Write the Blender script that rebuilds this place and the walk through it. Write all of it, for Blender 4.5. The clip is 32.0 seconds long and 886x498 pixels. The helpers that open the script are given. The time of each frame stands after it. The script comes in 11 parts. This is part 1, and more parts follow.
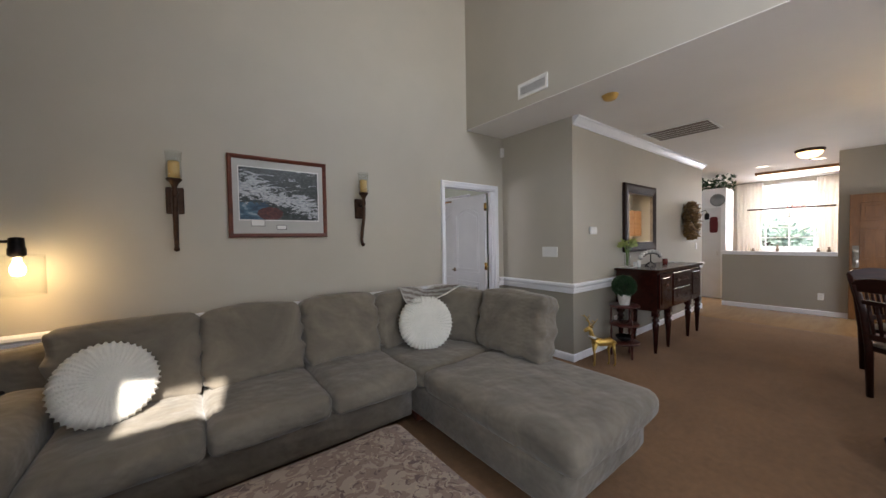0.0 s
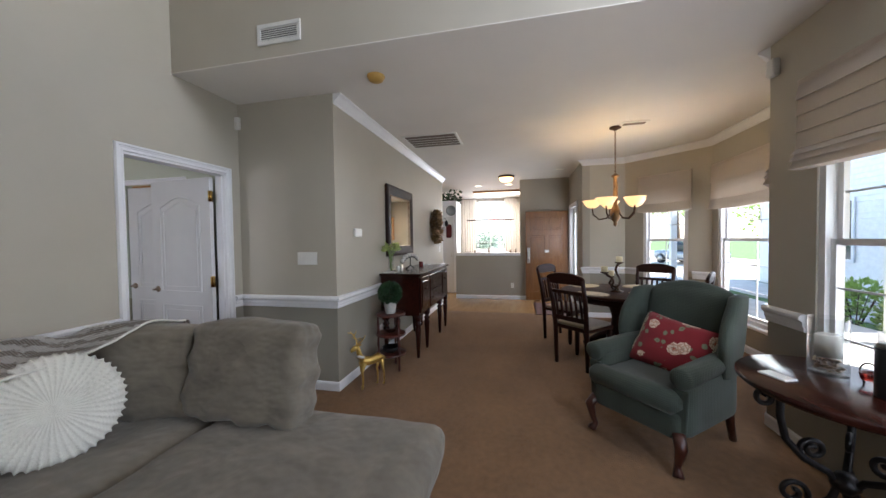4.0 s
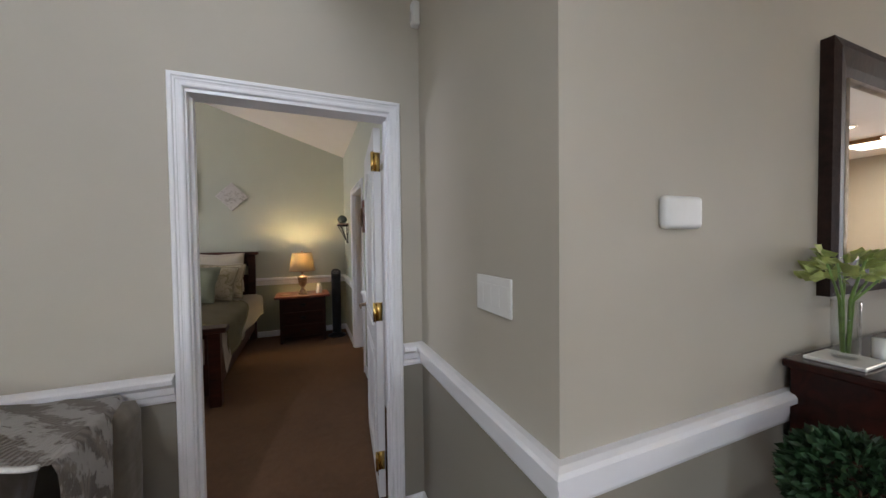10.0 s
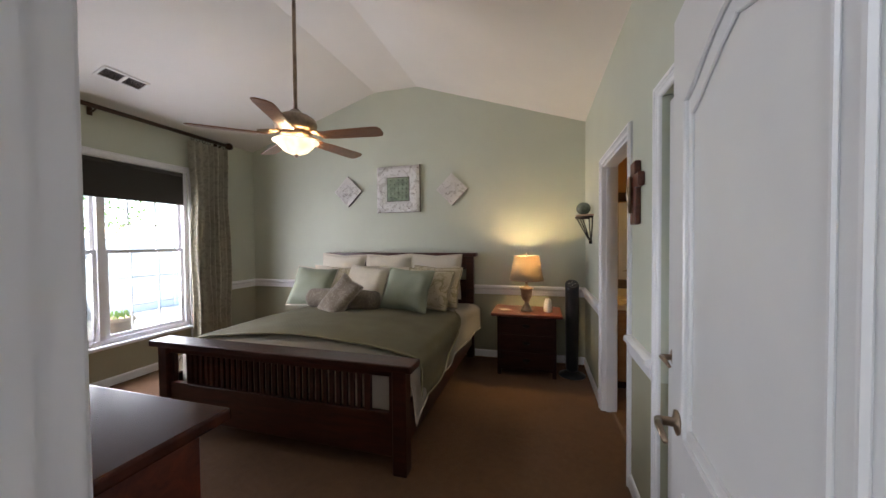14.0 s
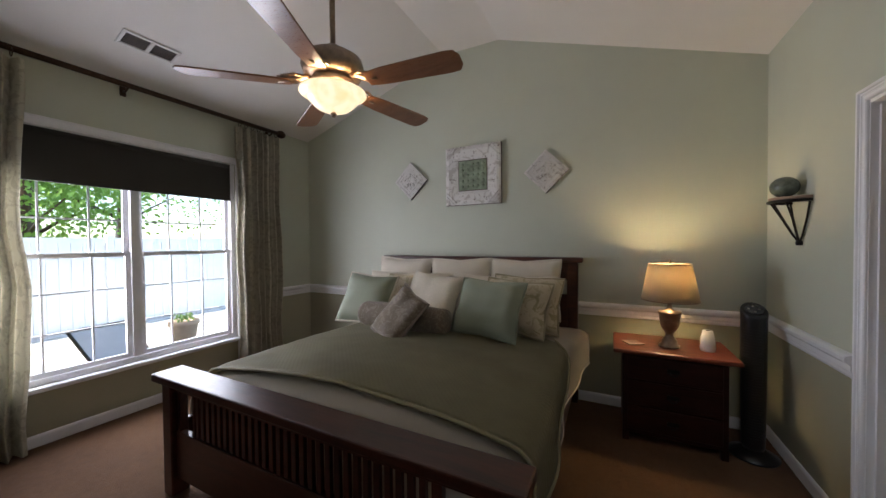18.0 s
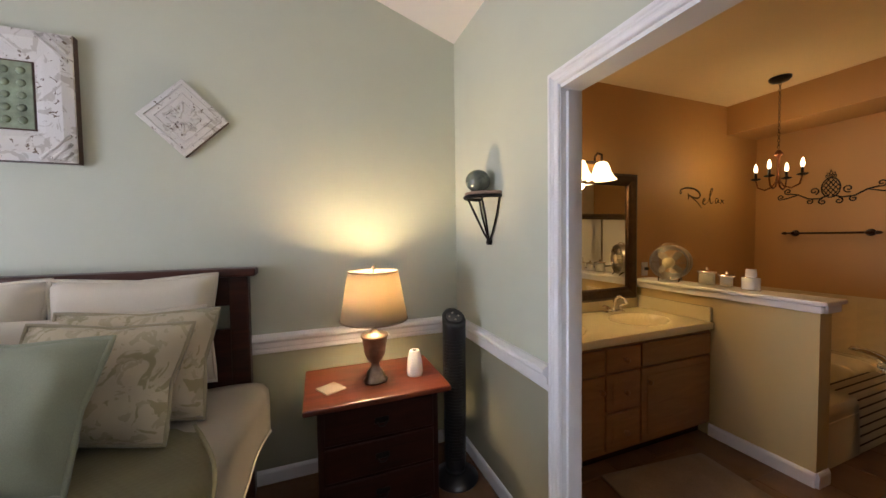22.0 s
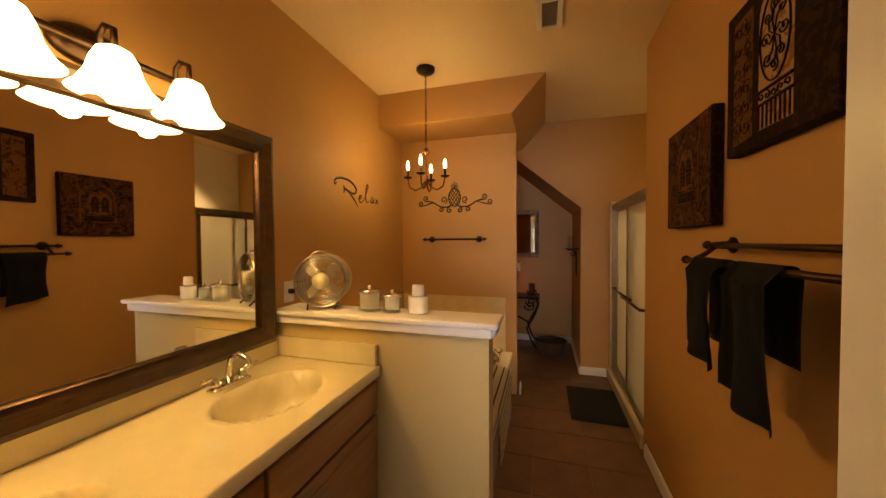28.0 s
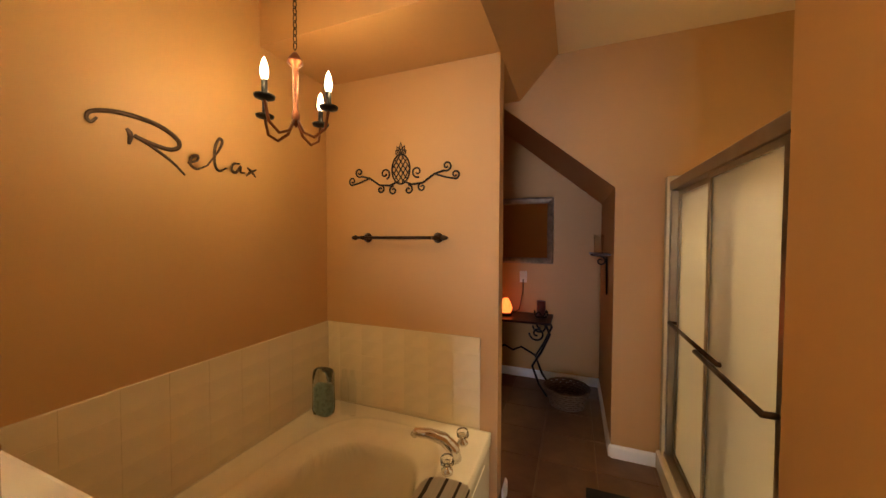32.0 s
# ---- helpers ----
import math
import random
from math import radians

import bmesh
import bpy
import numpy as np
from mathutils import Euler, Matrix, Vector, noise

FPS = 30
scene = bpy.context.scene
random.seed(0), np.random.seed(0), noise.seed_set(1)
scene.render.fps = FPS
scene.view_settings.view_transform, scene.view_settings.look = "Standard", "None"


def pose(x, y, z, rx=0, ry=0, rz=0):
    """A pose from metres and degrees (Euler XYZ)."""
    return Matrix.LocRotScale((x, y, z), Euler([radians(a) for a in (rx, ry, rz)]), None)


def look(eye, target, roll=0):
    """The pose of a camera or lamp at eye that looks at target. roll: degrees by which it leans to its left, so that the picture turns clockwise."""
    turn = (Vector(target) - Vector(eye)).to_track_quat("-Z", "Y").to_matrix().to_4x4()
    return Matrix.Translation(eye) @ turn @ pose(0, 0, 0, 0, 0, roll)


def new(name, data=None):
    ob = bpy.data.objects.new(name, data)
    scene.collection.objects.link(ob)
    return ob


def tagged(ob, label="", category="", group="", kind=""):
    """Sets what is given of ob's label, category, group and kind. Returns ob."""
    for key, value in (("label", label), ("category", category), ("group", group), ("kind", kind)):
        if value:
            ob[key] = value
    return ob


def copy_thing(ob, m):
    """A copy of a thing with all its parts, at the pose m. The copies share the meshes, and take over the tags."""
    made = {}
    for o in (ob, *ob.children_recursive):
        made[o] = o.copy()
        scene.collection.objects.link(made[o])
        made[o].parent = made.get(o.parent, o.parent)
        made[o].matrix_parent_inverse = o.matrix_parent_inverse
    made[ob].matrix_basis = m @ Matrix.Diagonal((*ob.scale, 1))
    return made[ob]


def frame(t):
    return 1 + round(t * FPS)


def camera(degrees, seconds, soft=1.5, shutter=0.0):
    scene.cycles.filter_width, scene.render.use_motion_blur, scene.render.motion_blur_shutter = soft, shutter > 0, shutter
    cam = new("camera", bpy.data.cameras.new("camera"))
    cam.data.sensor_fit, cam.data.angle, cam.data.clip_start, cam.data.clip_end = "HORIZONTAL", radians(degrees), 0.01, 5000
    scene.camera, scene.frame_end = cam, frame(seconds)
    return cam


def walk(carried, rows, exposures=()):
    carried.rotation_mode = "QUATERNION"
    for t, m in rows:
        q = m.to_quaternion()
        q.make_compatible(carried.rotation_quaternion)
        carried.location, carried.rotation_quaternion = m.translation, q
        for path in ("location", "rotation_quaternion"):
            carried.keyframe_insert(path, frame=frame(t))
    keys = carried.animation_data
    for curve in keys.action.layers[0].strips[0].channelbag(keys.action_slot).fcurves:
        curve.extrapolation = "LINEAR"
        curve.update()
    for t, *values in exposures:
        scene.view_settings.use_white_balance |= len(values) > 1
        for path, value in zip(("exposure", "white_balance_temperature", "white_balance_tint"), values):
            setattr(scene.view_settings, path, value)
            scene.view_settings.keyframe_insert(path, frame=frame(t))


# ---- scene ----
cam = camera(105.8, 32.0)
PATH = [
    (0, (-0.111, -0.205, 1.406), (1.108, 1.38, 1.348), -1.0),
    (0.5, (-0.062, -0.168, 1.383), (1.269, 1.324, 1.336), -1.1),
    (1, (0.006, -0.112, 1.377), (1.461, 1.26, 1.338), -1.1),
    (1.5, (0.033, -0.063, 1.427), (1.6, 1.178, 1.375), -0.7),
    (2, (0.018, 0.064, 1.426), (1.702, 1.142, 1.381), -0.6),
    (2.5, (0.013, 0.147, 1.424), (1.817, 1.008, 1.373), -0.6),
    (3, (0.146, 0.215, 1.396), (2.04, 0.855, 1.343), -1.0),
    (3.5, (0.337, 0.228, 1.39), (2.276, 0.718, 1.339), -1.0),
    (5.5, (1.154, 0.302, 1.409), (3.112, 0.709, 1.354), -0.7),
    (6, (1.394, 0.365, 1.424), (3.329, 0.867, 1.368), -0.7),
    (6.5, (1.593, 0.397, 1.423), (3.483, 1.049, 1.372), -0.8),
    (7, (1.825, 0.404, 1.418), (3.63, 1.263, 1.369), -0.9),
    (7.5, (2.039, 0.477, 1.413), (3.751, 1.51, 1.366), -0.7),
    (8, (2.218, 0.568, 1.415), (3.795, 1.797, 1.37), -0.9),
    (8.5, (2.416, 0.651, 1.419), (3.804, 2.091, 1.367), -0.8),
    (9, (2.545, 0.832, 1.416), (3.722, 2.448, 1.359), -0.6),
    (9.5, (2.654, 1.042, 1.416), (3.618, 2.793, 1.361), -0.7),
    (10, (2.769, 1.246, 1.409), (3.517, 3.1, 1.358), -0.7),
    (10.5, (2.819, 1.45, 1.392), (3.372, 3.372, 1.346), -0.5),
    (11, (2.813, 1.679, 1.415), (3.209, 3.639, 1.369), -0.6),
    (11.5, (2.856, 1.892, 1.397), (3.097, 3.877, 1.355), -0.7),
    (12, (2.885, 2.073, 1.397), (2.948, 4.071, 1.359), -0.7),
    (12.5, (2.854, 2.282, 1.396), (2.776, 4.28, 1.359), -0.5),
    (13, (2.825, 2.457, 1.414), (2.627, 4.447, 1.371), -0.6),
    (13.5, (2.838, 2.626, 1.417), (2.471, 4.592, 1.372), -0.5),
    (14, (2.821, 2.768, 1.42), (2.27, 4.69, 1.375), -0.5),
    (14.5, (2.757, 2.924, 1.426), (2.047, 4.793, 1.381), -0.4),
    (15, (2.706, 3.034, 1.428), (1.898, 4.863, 1.386), -0.4),
    (15.5, (2.68, 3.152, 1.434), (1.77, 4.933, 1.391), -0.5),
    (17.5, (2.391, 3.509, 1.42), (1.418, 5.256, 1.381), -0.3),
    (18, (2.32, 3.633, 1.419), (1.42, 5.419, 1.382), -0.5),
    (18.5, (2.304, 3.764, 1.433), (1.524, 5.605, 1.388), -0.6),
    (19, (2.237, 3.886, 1.421), (1.669, 5.803, 1.388), -0.4),
    (19.5, (2.185, 3.98, 1.456), (1.877, 5.956, 1.4), -0.8),
    (20, (2.196, 4.106, 1.441), (2.124, 6.104, 1.382), -0.9),
    (20.5, (2.26, 4.245, 1.443), (2.395, 6.239, 1.373), -0.9),
    (21, (2.31, 4.4, 1.422), (2.625, 6.374, 1.359), -0.7),
    (21.5, (2.343, 4.555, 1.42), (2.858, 6.487, 1.365), -0.8),
    (22, (2.413, 4.695, 1.433), (3.115, 6.566, 1.36), -0.8),
    (22.5, (2.497, 4.834, 1.432), (3.363, 6.635, 1.358), -0.7),
    (23, (2.524, 4.974, 1.42), (3.59, 6.666, 1.361), -0.6),
    (23.5, (2.583, 5.091, 1.425), (3.848, 6.638, 1.362), -0.7),
    (24, (2.718, 5.172, 1.42), (4.157, 6.56, 1.353), -0.7),
    (24.5, (2.841, 5.206, 1.428), (4.413, 6.441, 1.361), -0.6),
    (25, (2.946, 5.256, 1.42), (4.61, 6.364, 1.355), -0.5),
    (25.5, (3.032, 5.32, 1.43), (4.774, 6.301, 1.368), -0.4),
    (27.5, (3.42, 5.416, 1.396), (5.303, 6.086, 1.347), -0.3),
    (28, (3.546, 5.448, 1.405), (5.461, 6.024, 1.357), -0.3),
    (28.5, (3.73, 5.447, 1.39), (5.67, 5.931, 1.342), -0.4),
    (29, (3.923, 5.427, 1.394), (5.877, 5.851, 1.345), -0.2),
    (29.5, (4.123, 5.445, 1.395), (6.085, 5.83, 1.347), -0.2),
    (30, (4.283, 5.4, 1.421), (6.244, 5.785, 1.352), -0.1),
    (30.5, (4.457, 5.355, 1.392), (6.421, 5.727, 1.346), -0.3),
    (31, (4.615, 5.318, 1.389), (6.573, 5.719, 1.342), -0.2),
    (31.5, (4.767, 5.302, 1.403), (6.689, 5.852, 1.356), 0.0),
    (32, (4.905, 5.32, 1.414), (6.767, 6.048, 1.354), 0.2),
]
EXPOSURES = [
    (0, 1.92, 6450, 12), (2, 2.1, 6000, 10), (3, 2.08, 6050, 10), (6, 1.86, 6450, 11), (7.2, 1.78, 6600, 14), (8, 1.96, 6650, 15), (9, 2.0, 6550, 13), (10, 2.12, 6350, 11),
    (11, 2.46, 5850, 11), (12, 2.43, 5950, 10), (13, 2.42, 6100, 10), (14.5, 2.36, 6400, 10), (15.5, 2.35, 6350, 10), (18, 1.85, 6200, 10), (19.5, 1.90, 6250, 12),
    (21, 2.68, 6050, 12), (22.5, 2.78, 6150, 14), (24, 2.72, 6600, 15), (25, 2.82, 7050, 18), (26.5, 3.15, 7400, 16), (28, 3.42, 8100, 13), (30, 3.95, 7150, 11), (32, 4.0, 6100, 10),
]
walk(cam, [(t, look(eye, target, roll)) for t, eye, target, roll in PATH], EXPOSURES)

# ---- sky, sun, exposure ----
world = bpy.data.worlds.new("sky")
world.use_nodes = True
wn = world.node_tree.nodes
sky = wn.new("ShaderNodeTexSky")
sky.sky_type, sky.sun_disc = "NISHITA", False
sky.sun_elevation, sky.sun_rotation = radians(42.3), radians(188)
world.node_tree.links.new(sky.outputs[0], wn["Background"].inputs[0])
wn["Background"].inputs[1].default_value = 0.15
scene.world = world
sun = new("sun", bpy.data.lights.new("sun", "SUN"))
sun.data.energy, sun.data.angle, sun.data.color = 5.0, radians(0.6), (1.0, 0.95, 0.86)
sun.matrix_world = look((0, 0, 0), (math.sin(radians(8)) * math.cos(radians(42.3)), math.cos(radians(8)) * math.cos(radians(42.3)), -math.sin(radians(42.3))))


def area(name, at, target, w, h, watts, color=(0.86, 0.90, 1.0)):
    d = bpy.data.lights.new(name, "AREA")
    d.shape, d.size, d.size_y, d.energy, d.color = "RECTANGLE", w, h, watts, color
    o = new(name, d)
    o.matrix_world = look(at, target)
    return o


def bulb(name, at, watts, color=(1.0, 0.72, 0.42), r=0.03):
    d = bpy.data.lights.new(name, "POINT")
    d.energy, d.color, d.shadow_soft_size = watts, color, r
    o = new(name, d)
    o.location = at
    return o


# daylight at the windows and front door, plus two added lamps inside
area("window_light", (2.16, -1.62, 1.1), (2.16, 2, 1.1), 1.6, 1.2, 1.7)
# added lamp inside the room, turned sideways to brighten the return wall
area("window_light", (-0.2, -1.50, 1.4), (3.3, -0.3, 1.5), 0.25, 1.2, 13.0, (0.80, 0.88, 1.0))
area("window_light", (5.1, -2.5, 1.4), (5.1, 2, 1.2), 1.3, 1.2, 5.6)
area("window_light", (6.46, -2.05, 1.4), (4.6, 0, 1.2), 0.6, 1.2, 2.2)
# added lamp by an unseen upper window, aimed at the soffit wall
area("window_light", (1.5, -1.50, 3.9), (2.75, -0.1, 3.7), 0.25, 1.4, 14.5)
area("window_light", (11.9, 1.13, 1.9), (6, 0.9, 1.2), 1.2, 1.6, 22)
area("kitchen_light", (10.20, 0.79, 2.655), (10.20, 0.791, 0), 1.25, 0.45, 16, (1.0, 0.88, 0.70))
area("window_light", (7.79, -1.12, 1.1), (7.6, 2, 1.0), 0.8, 1.9, 6)
area("window_light", (-1.42, 5.05, 1.25), (3, 5.05, 1.1), 1.7, 1.4, 20.0, (0.93, 0.90, 1.0))


# ---- materials ----
def nodes(name):
    m = bpy.data.materials.new(name)
    m.use_nodes = True
    t = m.node_tree
    return m, t, t.nodes, t.links, t.nodes["Principled BSDF"]


def tex_noise(t, scale, detail=3.0, rough=0.5, stretch=(1, 1, 1), space="Object"):
    c = t.nodes.new("ShaderNodeTexCoord")
    mp = t.nodes.new("ShaderNodeMapping")
    mp.inputs["Scale"].default_value = stretch
    t.links.new(c.outputs[space], mp.inputs[0])
    n = t.nodes.new("ShaderNodeTexNoise")
    n.inputs["Scale"].default_value, n.inputs["Detail"].default_value, n.inputs["Roughness"].default_value = scale, detail, rough
    t.links.new(mp.outputs[0], n.inputs["Vector"])
    return n


def ramp(t, source, stops):
    r = t.nodes.new("ShaderNodeValToRGB")
    e = r.color_ramp.elements
    while len(e) < len(stops):
        e.new(0.5)
    for k, (p, c) in enumerate(stops):
        e[k].position, e[k].color = p, (*c, 1)
    t.links.new(source, r.inputs[0])
    return r


def bump(t, b, height, strength, distance=0.01):
    n = t.nodes.new("ShaderNodeBump")
    n.inputs["Strength"].default_value, n.inputs["Distance"].default_value = strength, distance
    t.links.new(height, n.inputs["Height"])
    t.links.new(n.outputs[0], b.inputs["Normal"])
    return n


def shade(c, k):
    return tuple(min(1.0, v * k) for v in c)


def plain(name, color, rough=0.5, metal=0.0, vary=0.12, scale=9.0, relief=0.0, grain=80.0, coat=0.0, stretch=(1, 1, 1), sheen=0.0, spec=0.5):
    m, t, n, l, b = nodes(name)
    big = tex_noise(t, scale, 3, 0.55, stretch)
    r = ramp(t, big.outputs[0], [(0.3, shade(color, 1 - vary)), (0.7, shade(color, 1 + vary))])
    l.new(r.outputs[0], b.inputs["Base Color"])
    b.inputs["Roughness"].default_value, b.inputs["Metallic"].default_value = rough, metal
    b.inputs["Coat Weight"].default_value, b.inputs["Sheen Weight"].default_value = coat, sheen
    b.inputs["Specular IOR Level"].default_value = spec
    if relief:
        g = tex_noise(t, grain, 4, 0.6, stretch)
        bump(t, b, g.outputs[0], relief, 0.004)
    return m


def two_tone(name, upper, lower, line=0.80):
    """Wall paint, split at the chair rail, with roller texture."""
    m, t, n, l, b = nodes(name)
    g = n.new("ShaderNodeNewGeometry")
    s = n.new("ShaderNodeSeparateXYZ")
    l.new(g.outputs["Position"], s.inputs[0])
    c = n.new("ShaderNodeMath")
    c.operation = "GREATER_THAN"
    c.inputs[1].default_value = line
    l.new(s.outputs[2], c.inputs[0])
    big = tex_noise(t, 1.1, 4, 0.6)
    cols = [ramp(t, big.outputs[0], [(0.3, shade(k, 0.95)), (0.7, shade(k, 1.04))]) for k in (lower, upper)]
    x = n.new("ShaderNodeMix")
    x.data_type = "RGBA"
    l.new(c.outputs[0], x.inputs[0])
    l.new(cols[0].outputs[0], x.inputs[6])
    l.new(cols[1].outputs[0], x.inputs[7])
    l.new(x.outputs[2], b.inputs["Base Color"])
    b.inputs["Roughness"].default_value = 0.62
    f = tex_noise(t, 190, 3, 0.6)
    bump(t, b, f.outputs[0], 0.10, 0.002)
    return m


def wood(name, dark, light, rough=0.3, scale=2.2, stretch=(1, 7, 7), coat=0.25, spec=0.5):
    m, t, n, l, b = nodes(name)
    w = tex_noise(t, scale, 6, 0.65, stretch)
    w.inputs["Distortion"].default_value = 1.2
    r = ramp(t, w.outputs[0], [(0.28, dark), (0.52, tuple((a + c) / 2 for a, c in zip(dark, light))), (0.74, light)])
    l.new(r.outputs[0], b.inputs["Base Color"])
    f = tex_noise(t, 28, 4, 0.7, stretch)
    rr = ramp(t, f.outputs[0], [(0.2, (rough * 0.75,) * 3), (0.8, (rough * 1.3,) * 3)])
    l.new(rr.outputs[0], b.inputs["Roughness"])
    b.inputs["Coat Weight"].default_value, b.inputs["Coat Roughness"].default_value = coat, 0.2
    b.inputs["Specular IOR Level"].default_value = spec
    bump(t, b, f.outputs[0], 0.12, 0.002)
    return m


def fabric(name, color, vary=0.18, weave=420.0, patch=3.5, relief=0.35, sheen=0.25, rough=0.92):
    m, t, n, l, b = nodes(name)
    big, fine = tex_noise(t, patch, 4, 0.6), tex_noise(t, weave, 2, 0.5)
    mixn = n.new("ShaderNodeMath")
    mixn.operation = "MULTIPLY_ADD"
    mixn.inputs[1].default_value = 0.5
    l.new(fine.outputs[0], mixn.inputs[0])
    half = n.new("ShaderNodeMath")
    half.operation = "MULTIPLY"
    half.inputs[1].default_value = 0.5
    l.new(big.outputs[0], half.inputs[0])
    l.new(half.outputs[0], mixn.inputs[2])
    r = ramp(t, mixn.outputs[0], [(0.3, shade(color, 1 - vary)), (0.7, shade(color, 1 + vary))])
    l.new(r.outputs[0], b.inputs["Base Color"])
    b.inputs["Roughness"].default_value, b.inputs["Sheen Weight"].default_value = rough, sheen
    bump(t, b, fine.outputs[0], relief, 0.003)
    return m


def glow(name, color, strength, base=(0.9, 0.85, 0.75)):
    m, t, n, l, b = nodes(name)
    b.inputs["Base Color"].default_value = (*base, 1)
    b.inputs["Emission Color"].default_value, b.inputs["Emission Strength"].default_value = (*color, 1), strength
    b.inputs["Roughness"].default_value = 0.35
    return m


def clear(name, rough=0.0, tint=(1, 1, 1), ior=1.45):
    m, t, n, l, b = nodes(name)
    b.inputs["Base Color"].default_value = (*tint, 1)
    b.inputs["Transmission Weight"].default_value, b.inputs["Roughness"].default_value, b.inputs["IOR"].default_value = 1.0, rough, ior
    return m


def shine_through(m, color, amount):
    """Thin cloth that lets part of the light pass."""
    n, l = m.node_tree.nodes, m.node_tree.links
    t = n.new("ShaderNodeBsdfTranslucent")
    t.inputs[0].default_value = (*color, 1)
    x = n.new("ShaderNodeMixShader")
    x.inputs[0].default_value = amount
    l.new(n["Principled BSDF"].outputs[0], x.inputs[1]), l.new(t.outputs[0], x.inputs[2])
    l.new(x.outputs[0], n["Material Output"].inputs[0])
    return m


def thin_glass(name):
    """Clear glass in thin walls: it passes light straight and mirrors at the rim."""
    m, t, n, l, b = nodes(name)
    w = n.new("ShaderNodeLayerWeight")
    w.inputs[0].default_value = 0.5
    p = n.new("ShaderNodeMath")
    p.operation = "POWER"
    p.inputs[1].default_value = 5.0
    l.new(w.outputs["Facing"], p.inputs[0])
    f = n.new("ShaderNodeMath")
    f.operation = "MULTIPLY_ADD"
    f.inputs[1].default_value, f.inputs[2].default_value = 0.8, 0.025
    l.new(p.outputs[0], f.inputs[0])
    tr = n.new("ShaderNodeBsdfTransparent")
    tr.inputs[0].default_value = (0.96, 0.97, 0.97, 1)
    gl = n.new("ShaderNodeBsdfGlossy")
    gl.inputs["Roughness"].default_value = 0.02
    x = n.new("ShaderNodeMixShader")
    l.new(f.outputs[0], x.inputs[0]), l.new(tr.outputs[0], x.inputs[1]), l.new(gl.outputs[0], x.inputs[2])
    l.new(x.outputs[0], n["Material Output"].inputs[0])
    return m


def creased(name, color):
    """Brushed nap cloth with soft creases and lighter stroked patches."""
    m, t, n, l, b = nodes(name)
    big, mid, fine = tex_noise(t, 2.6, 5, 0.65), tex_noise(t, 6.0, 2, 0.5, (1.0, 1.0, 1.8)), tex_noise(t, 320, 2, 0.5)
    big.inputs["Distortion"].default_value = 1.4
    r = ramp(t, big.outputs[0], [(0.28, shade(color, 0.74)), (0.5, color), (0.72, shade(color, 1.34))])
    l.new(r.outputs[0], b.inputs["Base Color"])
    b.inputs["Roughness"].default_value, b.inputs["Sheen Weight"].default_value = 0.9, 0.22
    crease = ramp(t, mid.outputs[0], [(0.34, (0, 0, 0)), (0.66, (1, 1, 1))])
    h = n.new("ShaderNodeMath")
    h.operation = "MULTIPLY_ADD"
    h.inputs[1].default_value = 0.04
    l.new(fine.outputs[0], h.inputs[0]), l.new(crease.outputs[0], h.inputs[2])
    bump(t, b, h.outputs[0], 0.34, 0.03)
    return m


def blotch(name, ground, spots, scale=14.0, rough=0.9, relief=0.2):
    """A printed or woven figure: patches of each spot colour over the ground."""
    m, t, n, l, b = nodes(name)
    last = None
    for k, (color, cut, s) in enumerate(spots):
        v = tex_noise(t, scale * s, 2.5, 0.55)
        v.inputs["Distortion"].default_value = 1.6
        off = n.new("ShaderNodeVectorMath")
        off.inputs[1].default_value = (7.3 * k, 3.1 * k, 5.7 * k)
        src = v.inputs["Vector"].links[0].from_socket
        l.new(src, off.inputs[0])
        l.new(off.outputs[0], v.inputs["Vector"])
        f = ramp(t, v.outputs[0], [(cut - 0.015, (0, 0, 0)), (cut + 0.015, (1, 1, 1))])
        x = n.new("ShaderNodeMix")
        x.data_type = "RGBA"
        l.new(f.outputs[0], x.inputs[0])
        if last is None:
            x.inputs[6].default_value = (*ground, 1)
        else:
            l.new(last, x.inputs[6])
        x.inputs[7].default_value = (*color, 1)
        last = x.outputs[2]
    l.new(last, b.inputs["Base Color"])
    b.inputs["Roughness"].default_value, b.inputs["Sheen Weight"].default_value = rough, 0.15
    g = tex_noise(t, 330, 2, 0.5)
    bump(t, b, g.outputs[0], relief, 0.003)
    return m


